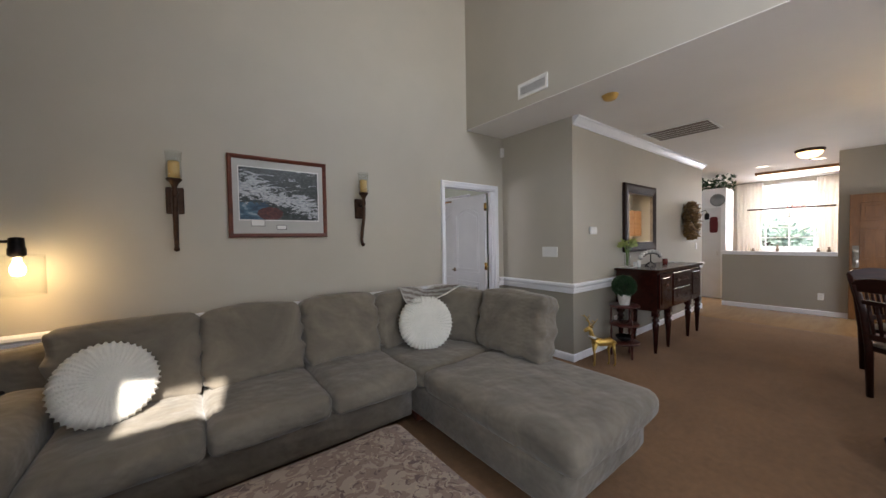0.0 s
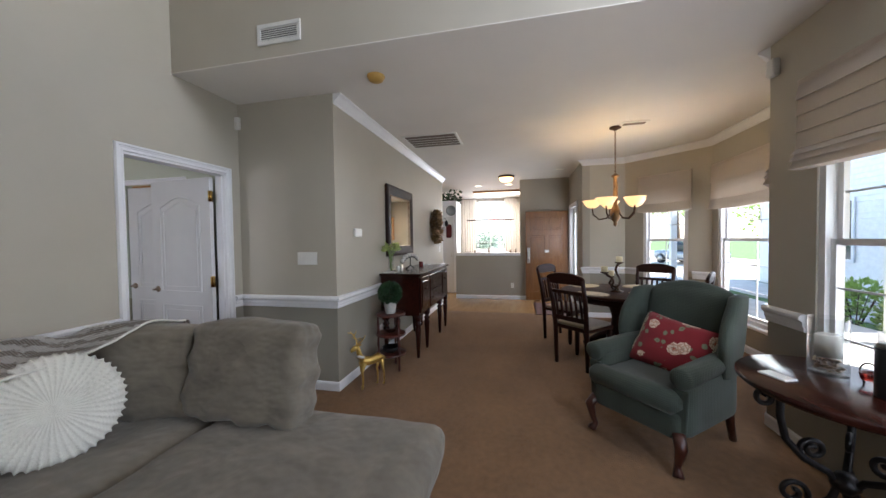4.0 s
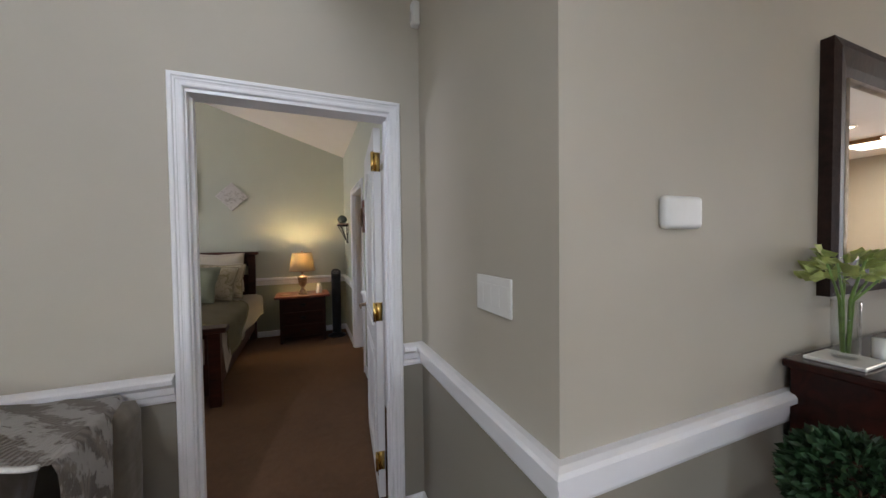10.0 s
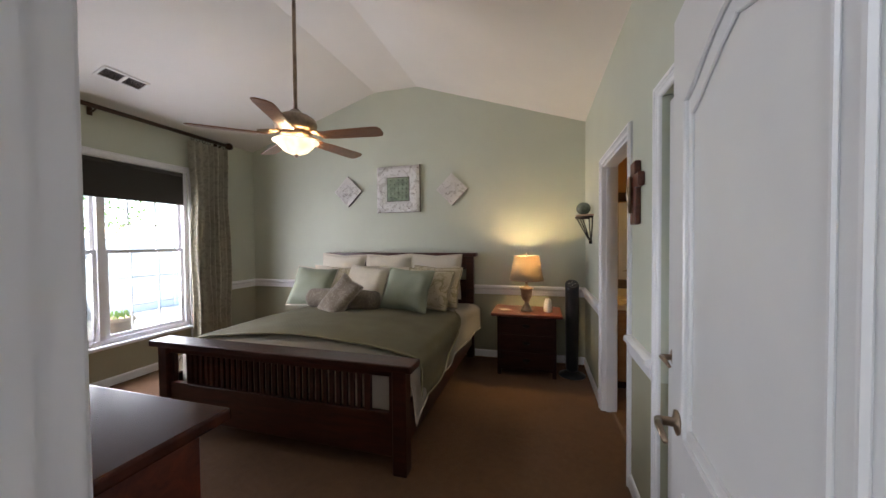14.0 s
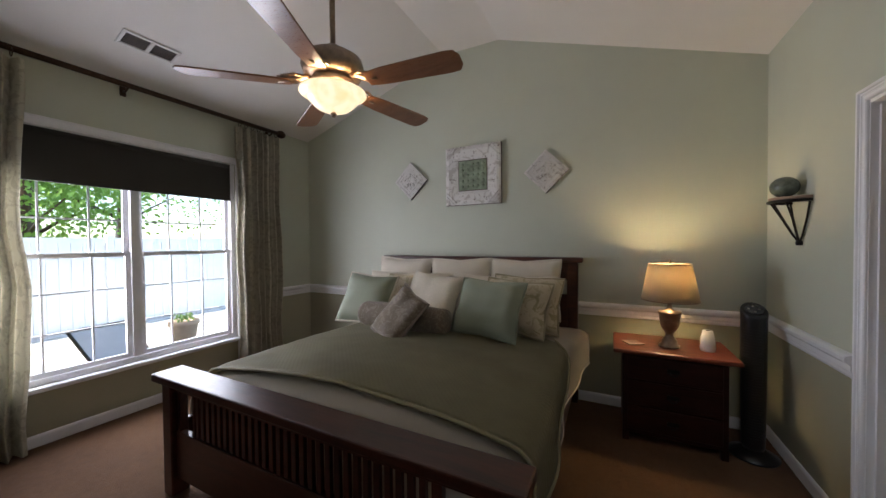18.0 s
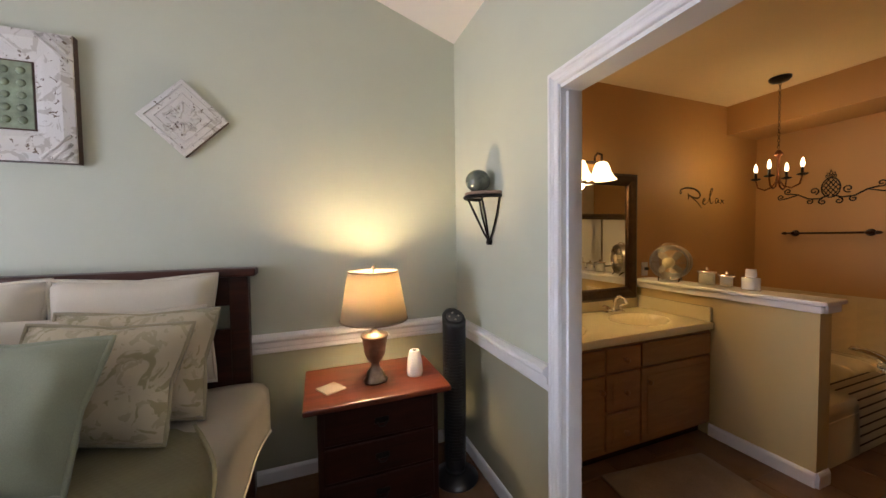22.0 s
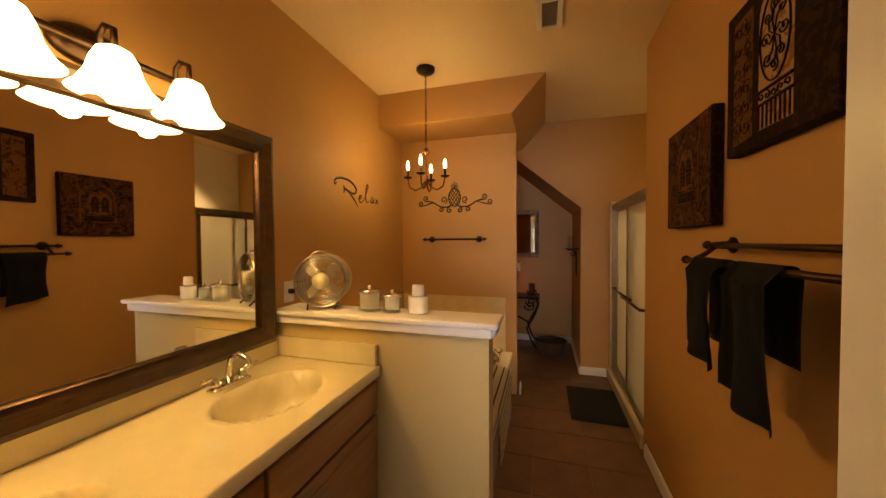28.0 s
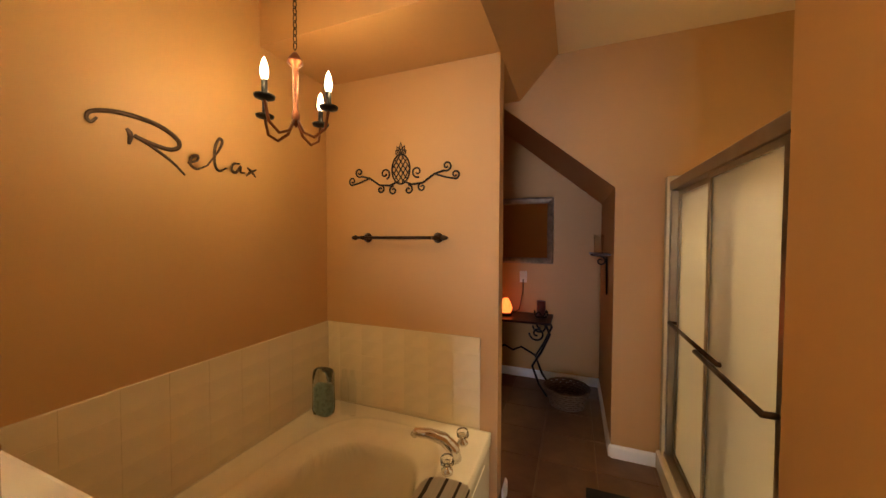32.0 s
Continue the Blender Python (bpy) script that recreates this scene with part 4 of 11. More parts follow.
def casing(name, axis, face, out, a0, a1, top, w=0.057):
    """Fluted door casing on one side of an opening, in three lengths."""
    prof = [(0, 0), (0, w), (0.010, w), (0.022, w - 0.006), (0.022, w - 0.018), (0.0155, w - 0.022), (0.0155, w - 0.028), (0.012, w - 0.031), (0.011, 0.018), (0.013, 0.014), (0.013, 0.006), (0.010, 0.002), (0.006, 0)]
    o = thing(name, "white fluted door casing", "door casing", kind="structure")

    def P(d, a, z):
        return (a, face + out * d, z) if axis == "x" else (face + out * d, a, z)

    for side in (-1, 1):
        bm = bmesh.new()
        e = a0 if side < 0 else a1
        lo = [bm.verts.new(P(d, e + side * h, 0)) for d, h in prof]
        hi = [bm.verts.new(P(d, e + side * h, top + h)) for d, h in prof]
        for k in range(len(lo)):
            j = (k + 1) % len(lo)
            bm.faces.new((lo[k], lo[j], hi[j], hi[k]))
        bm.faces.new(lo), bm.faces.new(hi)
        bmesh.ops.recalc_face_normals(bm, faces=bm.faces[:])
        part("side_casing", bm, M_TRIM, o)
    bm = bmesh.new()
    lo = [bm.verts.new(P(d, a0 - h, top + h)) for d, h in prof]
    hi = [bm.verts.new(P(d, a1 + h, top + h)) for d, h in prof]
    for k in range(len(lo)):
        j = (k + 1) % len(lo)
        bm.faces.new((lo[k], lo[j], hi[j], hi[k]))
    bmesh.ops.recalc_face_normals(bm, faces=bm.faces[:])
    part("head_casing", bm, M_TRIM, o)
    return o


def jamb(axis, t0, t1, a0, a1, top, stop=0.5):
    """White lining of a doorway with its stop bead."""
    o = thing("door_jamb", "white painted door jamb", "door jamb", kind="structure")

    def B(p, q, z0, z1, u0=t0, u1=t1):
        return box(p, q, u0, u1, z0, z1) if axis == "x" else box(u0, u1, p, q, z0, z1)

    mid = t0 + (t1 - t0) * stop
    part("jamb_side", merge(B(a0, a0 + 0.018, 0, top), B(a0 + 0.018, a0 + 0.03, 0, top - 0.03, mid - 0.018, mid + 0.018)), M_TRIM, o)
    part("jamb_side", merge(B(a1 - 0.018, a1, 0, top), B(a1 - 0.03, a1 - 0.018, 0, top - 0.03, mid - 0.018, mid + 0.018)), M_TRIM, o)
    part("jamb_head", B(a0 + 0.018, a1 - 0.018, top - 0.018, top), M_TRIM, o)
    return o


casing("casing_bedroom_door", "x", 2.905, -1, 2.319, 3.152, 2.04)
casing("casing_bedroom_inside", "x", 3.015, 1, 2.319, 3.152, 2.04)
jd = jamb("x", 2.905, 3.015, DOOR_B[0], DOOR_B[1], 2.043, 0.45)
part("strike_plate", box(2.325, 2.3275, 2.985, 3.010, 0.914, 0.978, 0.001), M_BRONZE, jd, "dark bronze strike plate")
casing("casing_bath_door", "y", 3.325, -1, 4.931, 5.785, 2.027)
casing("casing_bath_inside", "y", 3.425, 1, 4.931, 5.785, 2.027)
jamb("y", 3.325, 3.425, BATH_D[0], BATH_D[1], 2.03, 0.45)
casing("casing_closet", "y", 3.325, -1, CLOSET[0], CLOSET[1], 2.025)
casing("casing_front_door", "x", -0.86, 1, 7.33, 8.25, 2.045)
jamb("x", -0.98, -0.86, 7.33, 8.25, 2.05, 0.3)
structure("half_wall_cap", merge(box(8.36, 8.56, 0.20, 1.72, 1.055, 1.08, 0.006), box(8.38, 8.40, 0.20, 1.71, 1.01, 1.055, 0.004)), M_TRIM, "white wooden cap of the half wall", "trim")
structure("pony_wall_cap", merge(merge(box(4.935, 5.155, 5.63, 6.80, 1.03, 1.055, 0.008, None, 2), box(4.955, 4.985, 5.655, 6.80, 0.985, 1.03, 0.006)), box(4.985, 5.13, 5.645, 5.675, 0.985, 1.03, 0.006)), M_TRIM, "cream painted cap of the half wall", "trim")


# ---- living room ----
def sofa():
    s = thing("sectional_sofa", "taupe microfibre sectional sofa with a chaise and loose back cushions", "sofa")
    part("base", merge(merge(cushion(-0.98, 1.22, 1.93, 2.86, 0.07, 0.30, 0.03, 0.0, 3, 8, 0.004), cushion(1.245, 2.17, 0.68, 2.86, 0.07, 0.30, 0.03, 0.0, 4, 8, 0.004)), box(-0.7, 1.24, 2.10, 2.8, 0.10, 0.29)), M_SOFA, s, "", True)
    part("back_frame", cushion(-0.98, 2.17, 2.68, 2.88, 0.10, 0.84, 0.06, 0.01, 5, 12, 0.008), M_SOFA, s, "", True)
    part("armrest", cushion(-0.98, -0.70, 1.85, 2.80, 0.08, 0.60, 0.09, 0.02, 6, 14, 0.012), M_SOFA, s, "", True)
    for k, (a, b) in enumerate(((-0.70, -0.057), (-0.050, 0.598), (0.605, 1.235))):
        part("seat_cushion", cushion(a, b, 1.86, 2.64, 0.28, 0.445, 0.055, 0.022, 10 + k, 18, 0.012), M_SOFA, s, "", True)
    part("seat_cushion", cushion(1.243, 2.17, 1.852, 2.66, 0.28, 0.44, 0.045, 0.012, 15, 16, 0.012), M_SOFA, s, "", True)
    part("chaise_cushion", cushion(1.238, 2.21, 0.60, 1.845, 0.27, 0.45, 0.07, 0.012, 16, 22, 0.014), M_SOFA, s, "", True)
    for k, (a, b) in enumerate(((-0.74, -0.052), (-0.048, 0.598), (0.605, 1.232))):
        part("back_cushion", cushion(-(b - a) / 2, (b - a) / 2, -0.115, 0.115, -0.27, 0.25, 0.055, 0.030, 20 + k, 26, 0.013, None, Matrix.Translation(((a + b) / 2, 2.60, 0.68)) @ Matrix.Rotation(radians(-13), 4, "X"), 0.022), M_SOFA, s, "", True)
    for k, (x, y, w, rz) in enumerate(((1.50, 2.58, 0.52, 0), (1.98, 2.32, 0.62, -70))):
        part("back_cushion", cushion(-w / 2, w / 2, -0.11, 0.11, -0.25, 0.24, 0.055, 0.030, 25 + k, 26, 0.013, None, Matrix.Translation((x, y, 0.67)) @ Matrix.Rotation(radians(rz), 4, "Z") @ Matrix.Rotation(radians(-10), 4, "X"), 0.020), M_SOFA, s, "", True)
    part("loose_cushion", cushion(-0.34, 0.34, -0.11, 0.11, -0.25, 0.25, 0.048, 0.030, 9, 26, 0.013, None, Matrix.Translation((2.07, 1.66, 0.69)) @ Matrix.Rotation(radians(-88), 4, "Z") @ Matrix.Rotation(radians(-12), 4, "X"), 0.018), M_SOFA, s, "square taupe loose back cushion", True)
    for x, y in ((-0.9, 2.0), (-0.9, 2.78), (1.30, 1.98), (2.08, 0.77), (1.33, 0.77), (2.08, 2.78)):
        part("foot", box(x - 0.035, x + 0.035, y - 0.035, y + 0.035, 0, 0.08, 0.008), M_CHERRY, s, "reddish wooden foot")
    return s


SOFA = sofa()


def knit_pouf(at, r, thick, tilt, turn, label):
    """A round hand-knitted cushion: chunky ribs run out from the middle and end in plump stitches."""
    bm = bmesh.new()
    rings, ribs, per = 54, 44, 6
    n = ribs * per
    for side in (-1, 1):
        prev = None
        for i in range(rings + 1):
            f = i / rings
            rr = r * math.sin(f * math.pi / 2) ** 0.9
            zz = side * thick / 2 * max(0.0, 1 - f ** 3.4) ** 0.60
            row = []
            for k in range(n):
                a = 2 * math.pi * k / n + 0.10 * f
                rib = math.cos(2 * math.pi * k / per)
                stitch = math.cos(math.pi * (i * 0.5 + (k // per % 2)))
                plump = max(0.0, rib) * (0.55 + 0.45 * stitch)
                mid = 0.5 + 0.5 * noise.noise(Vector((math.cos(a) * f * 14, math.sin(a) * f * 14, 3.0)))
                h = (0.013 * plump * min(1, 1.6 * f) + 0.008 * mid * max(0.0, 1 - 1.6 * f))
                d = Vector((math.cos(a) * f, math.sin(a) * f, side * (1 - f) * 1.4)).normalized()
                row.append(bm.verts.new(Vector((math.cos(a) * rr, math.sin(a) * rr, zz)) + d * h))
            if prev:
                for k in range(n):
                    q = (prev[k], prev[(k + 1) % n], row[(k + 1) % n], row[k])
                    bm.faces.new(q if side > 0 else q[::-1])
            prev = row
    o = solo("knitted_cushion", bm, M_KNIT, label, "cushion", True, group="knitted cushions")
    o.matrix_basis = Matrix.Translation(at) @ Matrix.Rotation(radians(turn), 4, "Z") @ Matrix.Rotation(radians(tilt), 4, "X")
    return o


knit_pouf((1.585, 2.28, 0.655), 0.235, 0.17, 74, -26, "round cream cable-knit cushion in the sofa corner")
knit_pouf((-0.475, 2.36, 0.645), 0.215, 0.19, 66, 18, "round cream cable-knit cushion beside the armrest")


def ottoman():
    o = thing("ottoman", "large ottoman in brown paisley cloth on wooden feet", "ottoman")
    part("body", cushion(-0.50, 0.785, 0.62, 1.395, 0.09, 0.43, 0.05, 0.02, 31, 12, 0.006), M_PAISLEY, o, "", True)
    for x, y in ((-0.42, 0.70), (0.70, 0.70), (-0.42, 1.315), (0.70, 1.315)):
        part("foot", lathe([(0.02, 0), (0.03, 0.03), (0.035, 0.1)], 12, (x, y, 0)), M_DARK, o)


ottoman()


def throw():
    """A throw laid over the sofa corner that bridges the cushions and falls over the open end."""
    verts, polys = [], []
    for c in SOFA.children:
        k = len(verts)
        verts += [v.co.copy() for v in c.data.vertices]
        polys += [[k + i for i in p.vertices] for p in c.data.polygons]
    tree_ = BVHTree.FromPolygons(verts, polys)
    n, rows = 44, 30
    spot, z = {}, {}
    for j in range(rows + 1):
        v = j / rows
        for i in range(n + 1):
            u = i / n
            back, front = Vector((1.60 + 0.48 * u, 2.86, 0)), Vector((1.40 + 0.80 * u, 2.27, 0))
            q = back.lerp(front, v)
            hit = tree_.ray_cast(Vector((q.x, q.y, 2.0)), Vector((0, 0, -1)))
            spot[i, j], z[i, j] = q, max(0.80, hit[0].z if hit[0] else 0.6)
    low = dict(z)
    for _ in range(260):
        for j in range(rows + 1):
            for i in range(n + 1):
                near = [z[a, b] for a, b in ((i - 1, j), (i + 1, j), (i, j - 1), (i, j + 1)) if (a, b) in z]
                z[i, j] = max(low[i, j], sum(near) / len(near) - 0.0002)
    bm = bmesh.new()
    g = []
    for j in range(rows + 1):
        row = []
        for i in range(n + 1):
            q = spot[i, j]
            w = 0.006 * noise.noise(Vector((q.x * 14, q.y * 14, 2.0)))
            row.append(bm.verts.new((q.x, q.y, z[i, j] + 0.014 + w)))
        e = row[-1].co.copy()
        for k in range(1, 16):
            d = 0.035 * k
            x = e.x + 0.04 * (1 - math.exp(-d / 0.04)) + 0.010 * math.sin(j * 0.55) * min(1, d * 4)
            row.append(bm.verts.new((x, e.y, e.z - max(0.0, d - 0.045))))
        g.append(row)
    for j in range(rows):
        for i in range(len(g[0]) - 1):
            bm.faces.new((g[j][i], g[j][i + 1], g[j + 1][i + 1], g[j + 1][i]))
    end = [v.co.copy() for v in [r[-1] for r in g]]
    edge = [v.co.copy() for v in [r[0] for r in g]] + [v.co.copy() for v in g[-1][:n + 1]]
    bmesh.ops.solidify(bm, geom=bm.faces[:], thickness=-0.010)
    o = solo("throw_blanket", bm, M_THROW, "cream and taupe knitted throw over the sofa corner", "blanket", True)
    part("border", tube(edge, 0.007, 6), M_KNIT, o, "cream knitted border", True)
    fr = bmesh.new()
    rng = random.Random(5)
    for p, q in zip(end, end[1:]):
        for k in range(3):
            c = p.lerp(q, k / 3)
            tube([c, c + Vector((rng.uniform(-0.003, 0.008), rng.uniform(-0.006, 0.006), -0.03)), c + Vector((rng.uniform(-0.003, 0.010), rng.uniform(-0.01, 0.01), -0.075))], 0.0035, 4, fr)
    part("fringe", fr, M_KNIT, o, "cream knotted fringe")


throw()


# ---- wall sconces and picture ----
M_CANDLE2 = plain("honey_wax", (0.74, 0.50, 0.19), 0.4, vary=0.06, scale=6)


def sconce(x, label):
    o = thing("wall_sconce", label, "wall sconce", "candle sconces beside the picture", (x, 2.905, 0))
    part("back_plate", merge(box(-0.052, 0.052, -0.022, 0, 1.622, 1.812, 0.006), box(-0.04, 0.04, -0.032, -0.02, 1.642, 1.792, 0.004)), M_BRONZE, o)
    pts = [(0, -0.03, 1.74), (0, -0.085, 1.76), (0, -0.105, 1.72), (0, -0.095, 1.62), (0, -0.062, 1.52), (0, -0.04, 1.42), (0, -0.05, 1.375), (0, -0.075, 1.368)]
    part("arm", tube(pts, 0.017, 8, None, False, [0.8, 0.9, 1, 1.05, 1, 0.9, 0.85, 1.1]), M_BRONZE, o, "", True)
    part("cup", lathe([(0.012, 1.735), (0.02, 1.76), (0.014, 1.80), (0.026, 1.83), (0.044, 1.85), (0.047, 1.862), (0.0, 1.862)], 20, (0, -0.105, 0)), M_BRONZE, o, "", True)
    part("candle", lathe([(0.033, 1.862), (0.033, 1.975), (0.027, 1.982), (0.004, 1.972), (0.0, 1.985)], 18, (0, -0.105, 0)), M_CANDLE2, o, "honey-coloured pillar candle", True)
    part("glass_chimney", lathe([(0.042, 1.864), (0.047, 1.92), (0.044, 1.98), (0.050, 2.05), (0.047, 2.05), (0.041, 1.98), (0.044, 1.92), (0.039, 1.866)], 20, (0, -0.105, 0)), M_GLASS, o, "clear glass chimney", True)
    return o


sconce(-0.158, "bronze wall sconce with a honey-coloured candle in clear glass")
sconce(1.255, "bronze wall sconce with a honey-coloured candle in clear glass")


def frame_bars(w, h, width, depth, lip=0.0):
    """Four mitred bars of a picture frame round the origin in x, z; its face looks to -y."""
    out = []
    W, H = w / 2, h / 2
    prof = [(0, 0), (0, -depth * 0.8), (width * 0.25, -depth), (width * 0.7, -depth * 0.8), (width, -depth * 0.5), (width, 0)]
    for k in range(4):
        bm = bmesh.new()
        ends = []
        for e in (-1, 1):
            vs = []
            for i, d in prof:
                a, b = ((e * (W - i), H - i) if k % 2 == 0 else (e * (H - i), W - i))
                p = (a, d, b) if k == 0 else (b, d, -a) if k == 1 else (-a, d, -b) if k == 2 else (-b, d, a)
                vs.append(bm.verts.new(p))
            ends.append(vs)
        n = len(prof)
        for i in range(n):
            bm.faces.new((ends[0][i], ends[0][(i + 1) % n], ends[1][(i + 1) % n], ends[1][i]))
        bm.faces.new(ends[0]), bm.faces.new(ends[1])
        bmesh.ops.recalc_face_normals(bm, faces=bm.faces[:])
        out.append(bm)
    return out


def painted_scene():
    """A winter creek: dark woods above, a snow bank, white rapids, blue water and rust boulders."""
    m, t, n, l, b = nodes("winter_creek_print")
    c = n.new("ShaderNodeTexCoord")
    sep = n.new("ShaderNodeSeparateXYZ")
    l.new(c.outputs["Object"], sep.inputs[0])

    def calc(op, a, k, add=0.0):
        q = n.new("ShaderNodeMath")
        q.operation = op
        l.new(a, q.inputs[0])
        if isinstance(k, float):
            q.inputs[1].default_value = k
        else:
            l.new(k, q.inputs[1])
        q.inputs[2].default_value = add
        return q.outputs[0]

    def over(mask, low, high):
        q = n.new("ShaderNodeMix")
        q.data_type = "RGBA"
        l.new(mask, q.inputs[0]), l.new(low, q.inputs[6]), l.new(high, q.inputs[7])
        return q.outputs[2]

    x, z = sep.outputs[0], sep.outputs[2]
    streak = tex_noise(t, 8, 6, 0.66, (1, 1, 3.0))
    streak.inputs["Distortion"].default_value = 1.3
    fine = tex_noise(t, 42, 4, 0.7, (1, 1, 2.0))
    woods = ramp(t, fine.outputs[0], [(0.34, (0.010, 0.014, 0.013)), (0.52, (0.032, 0.040, 0.036)), (0.66, (0.075, 0.085, 0.085)), (0.78, (0.10, 0.06, 0.04))]).outputs[0]
    snow = ramp(t, fine.outputs[0], [(0.35, (0.24, 0.26, 0.29)), (0.60, (0.50, 0.51, 0.52))]).outputs[0]
    water = ramp(t, streak.outputs[0], [(0.36, (0.020, 0.050, 0.085)), (0.55, (0.06, 0.13, 0.19)), (0.68, (0.30, 0.36, 0.40))]).outputs[0]
    rock = ramp(t, fine.outputs[0], [(0.35, (0.040, 0.010, 0.010)), (0.65, (0.13, 0.035, 0.028))]).outputs[0]
    jag = calc("MULTIPLY_ADD", fine.outputs[0], 0.16, -0.08)
    rapids = calc("ABSOLUTE", calc("ADD", calc("ADD", z, calc("MULTIPLY", x, 0.32)), jag), 0.0)
    band = calc("MULTIPLY_ADD", rapids, -1.3, 0.19)
    white = ramp(t, calc("ADD", streak.outputs[0], calc("MAXIMUM", band, 0.0)), [(0.585, (0, 0, 0)), (0.63, (1, 1, 1))]).outputs[0]
    last = over(white, woods, snow)
    pool = calc("MULTIPLY", calc("LESS_THAN", calc("ADD", x, jag), -0.10), calc("LESS_THAN", calc("ADD", z, jag), -0.05))
    last = over(pool, last, water)
    dx, dz = calc("MULTIPLY_ADD", x, 9.0, 0.75), calc("MULTIPLY_ADD", z, 16.0, 2.15)
    round_ = calc("ADD", calc("ADD", calc("MULTIPLY", dx, dx), calc("MULTIPLY", dz, dz)), calc("MULTIPLY", jag, 5.0))
    last = over(calc("LESS_THAN", round_, 0.75), last, rock)
    l.new(last, b.inputs["Base Color"])
    b.inputs["Roughness"].default_value = 0.3
    return m


M_MAT = plain("grey_mat_board", (0.46, 0.45, 0.42), 0.7, vary=0.04)
pic = thing("framed_picture", "framed winter creek print with a grey mat and brown frame", "picture", "", (0.545, 2.905, 1.778))
for bm in frame_bars(0.765, 0.66, 0.032, 0.03):
    part("frame_bar", bm, M_CHERRY, pic, "reddish brown wooden frame")
part("mat_board", box(-0.37, 0.37, -0.014, -0.002, -0.305, 0.305), M_MAT, pic)
part("print", box(-0.305, 0.305, -0.0185, -0.0165, -0.185, 0.235), painted_scene(), pic, "snowy creek with dark woods")
part("print_border", merge(merge(box(-0.312, 0.312, -0.0165, -0.014, 0.235, 0.243), box(-0.312, 0.312, -0.0165, -0.014, -0.193, -0.185)), merge(box(-0.312, -0.305, -0.0165, -0.014, -0.185, 0.235), box(0.305, 0.312, -0.0165, -0.014, -0.185, 0.235))), M_WHITE, pic)
for q_ in (box(-0.228, -0.127, -0.0168, -0.0145, -0.239, -0.185), box(-0.039, 0.039, -0.0160, -0.0145, -0.266, -0.228)):
    part("dark_line", q_, M_BLACK, pic, "thin dark outline of the inset")
part("title_plate", box(-0.035, 0.035, -0.017, -0.014, -0.262, -0.232, 0.001), M_WHITE, pic, "small white title plate")
part("remarque", merge(box(-0.225, -0.13, -0.0175, -0.0165, -0.235, -0.172), box(-0.205, -0.15, -0.0182, -0.0175, -0.222, -0.19)), M_WHITE, pic, "small inset sketch")

# ---- end table lamp ----
lamp = thing("table_lamp", "black metal lamp with a bare bulb in a clear glass shade", "lamp", "", (-0.86, 2.74, 0.0))
part("post", merge(tube([(-0.12, 0, 0.62), (-0.12, 0, 1.44)], 0.011, 10), tube([(-0.14, 0, 1.435), (0.03, 0, 1.435)], 0.009, 8)), M_IRON, lamp, "", True)
part("base", lathe([(0.075, 0.60), (0.08, 0.61), (0.075, 0.622), (0.02, 0.632), (0, 0.632)], 24, (-0.12, 0, 0)), M_IRON, lamp, "", True)
part("socket", lathe([(0.012, 1.46), (0.03, 1.455), (0.032, 1.40), (0.036, 1.395), (0.036, 1.36), (0.022, 1.345), (0.0, 1.345)], 20), M_IRON, lamp, "", True)
part("glass_shade", lathe([(0.036, 1.365), (0.10, 1.36), (0.105, 1.35), (0.105, 1.13), (0.102, 1.13), (0.102, 1.347), (0.036, 1.358)], 28), M_GLASS, lamp, "clear glass drum shade", True)
part("light_bulb", lathe([(0.014, 1.345), (0.016, 1.32), (0.030, 1.29), (0.031, 1.27), (0.022, 1.247), (0.0, 1.24)], 16), glow("warm_bulb_glass", (1.0, 0.78, 0.45), 6.96), lamp, "glowing bulb", True)
bulb("lamp_light", (-0.86, 2.70, 1.20), 1.4, (1.0, 0.66, 0.30), 0.03)
et = thing("end_table", "dark wooden end table beside the sofa", "table", "", (-1.22, 2.62, 0))
part("tabletop", box(-0.22, 0.28, -0.28, 0.28, 0.57, 0.60, 0.006), M_DARK, et)
for x, y in ((-0.18, -0.24), (0.2, -0.24), (-0.18, 0.24), (0.2, 0.24)):
    part("leg", box(x - 0.02, x + 0.02, y - 0.02, y + 0.02, 0, 0.57, 0.003), M_DARK, et)


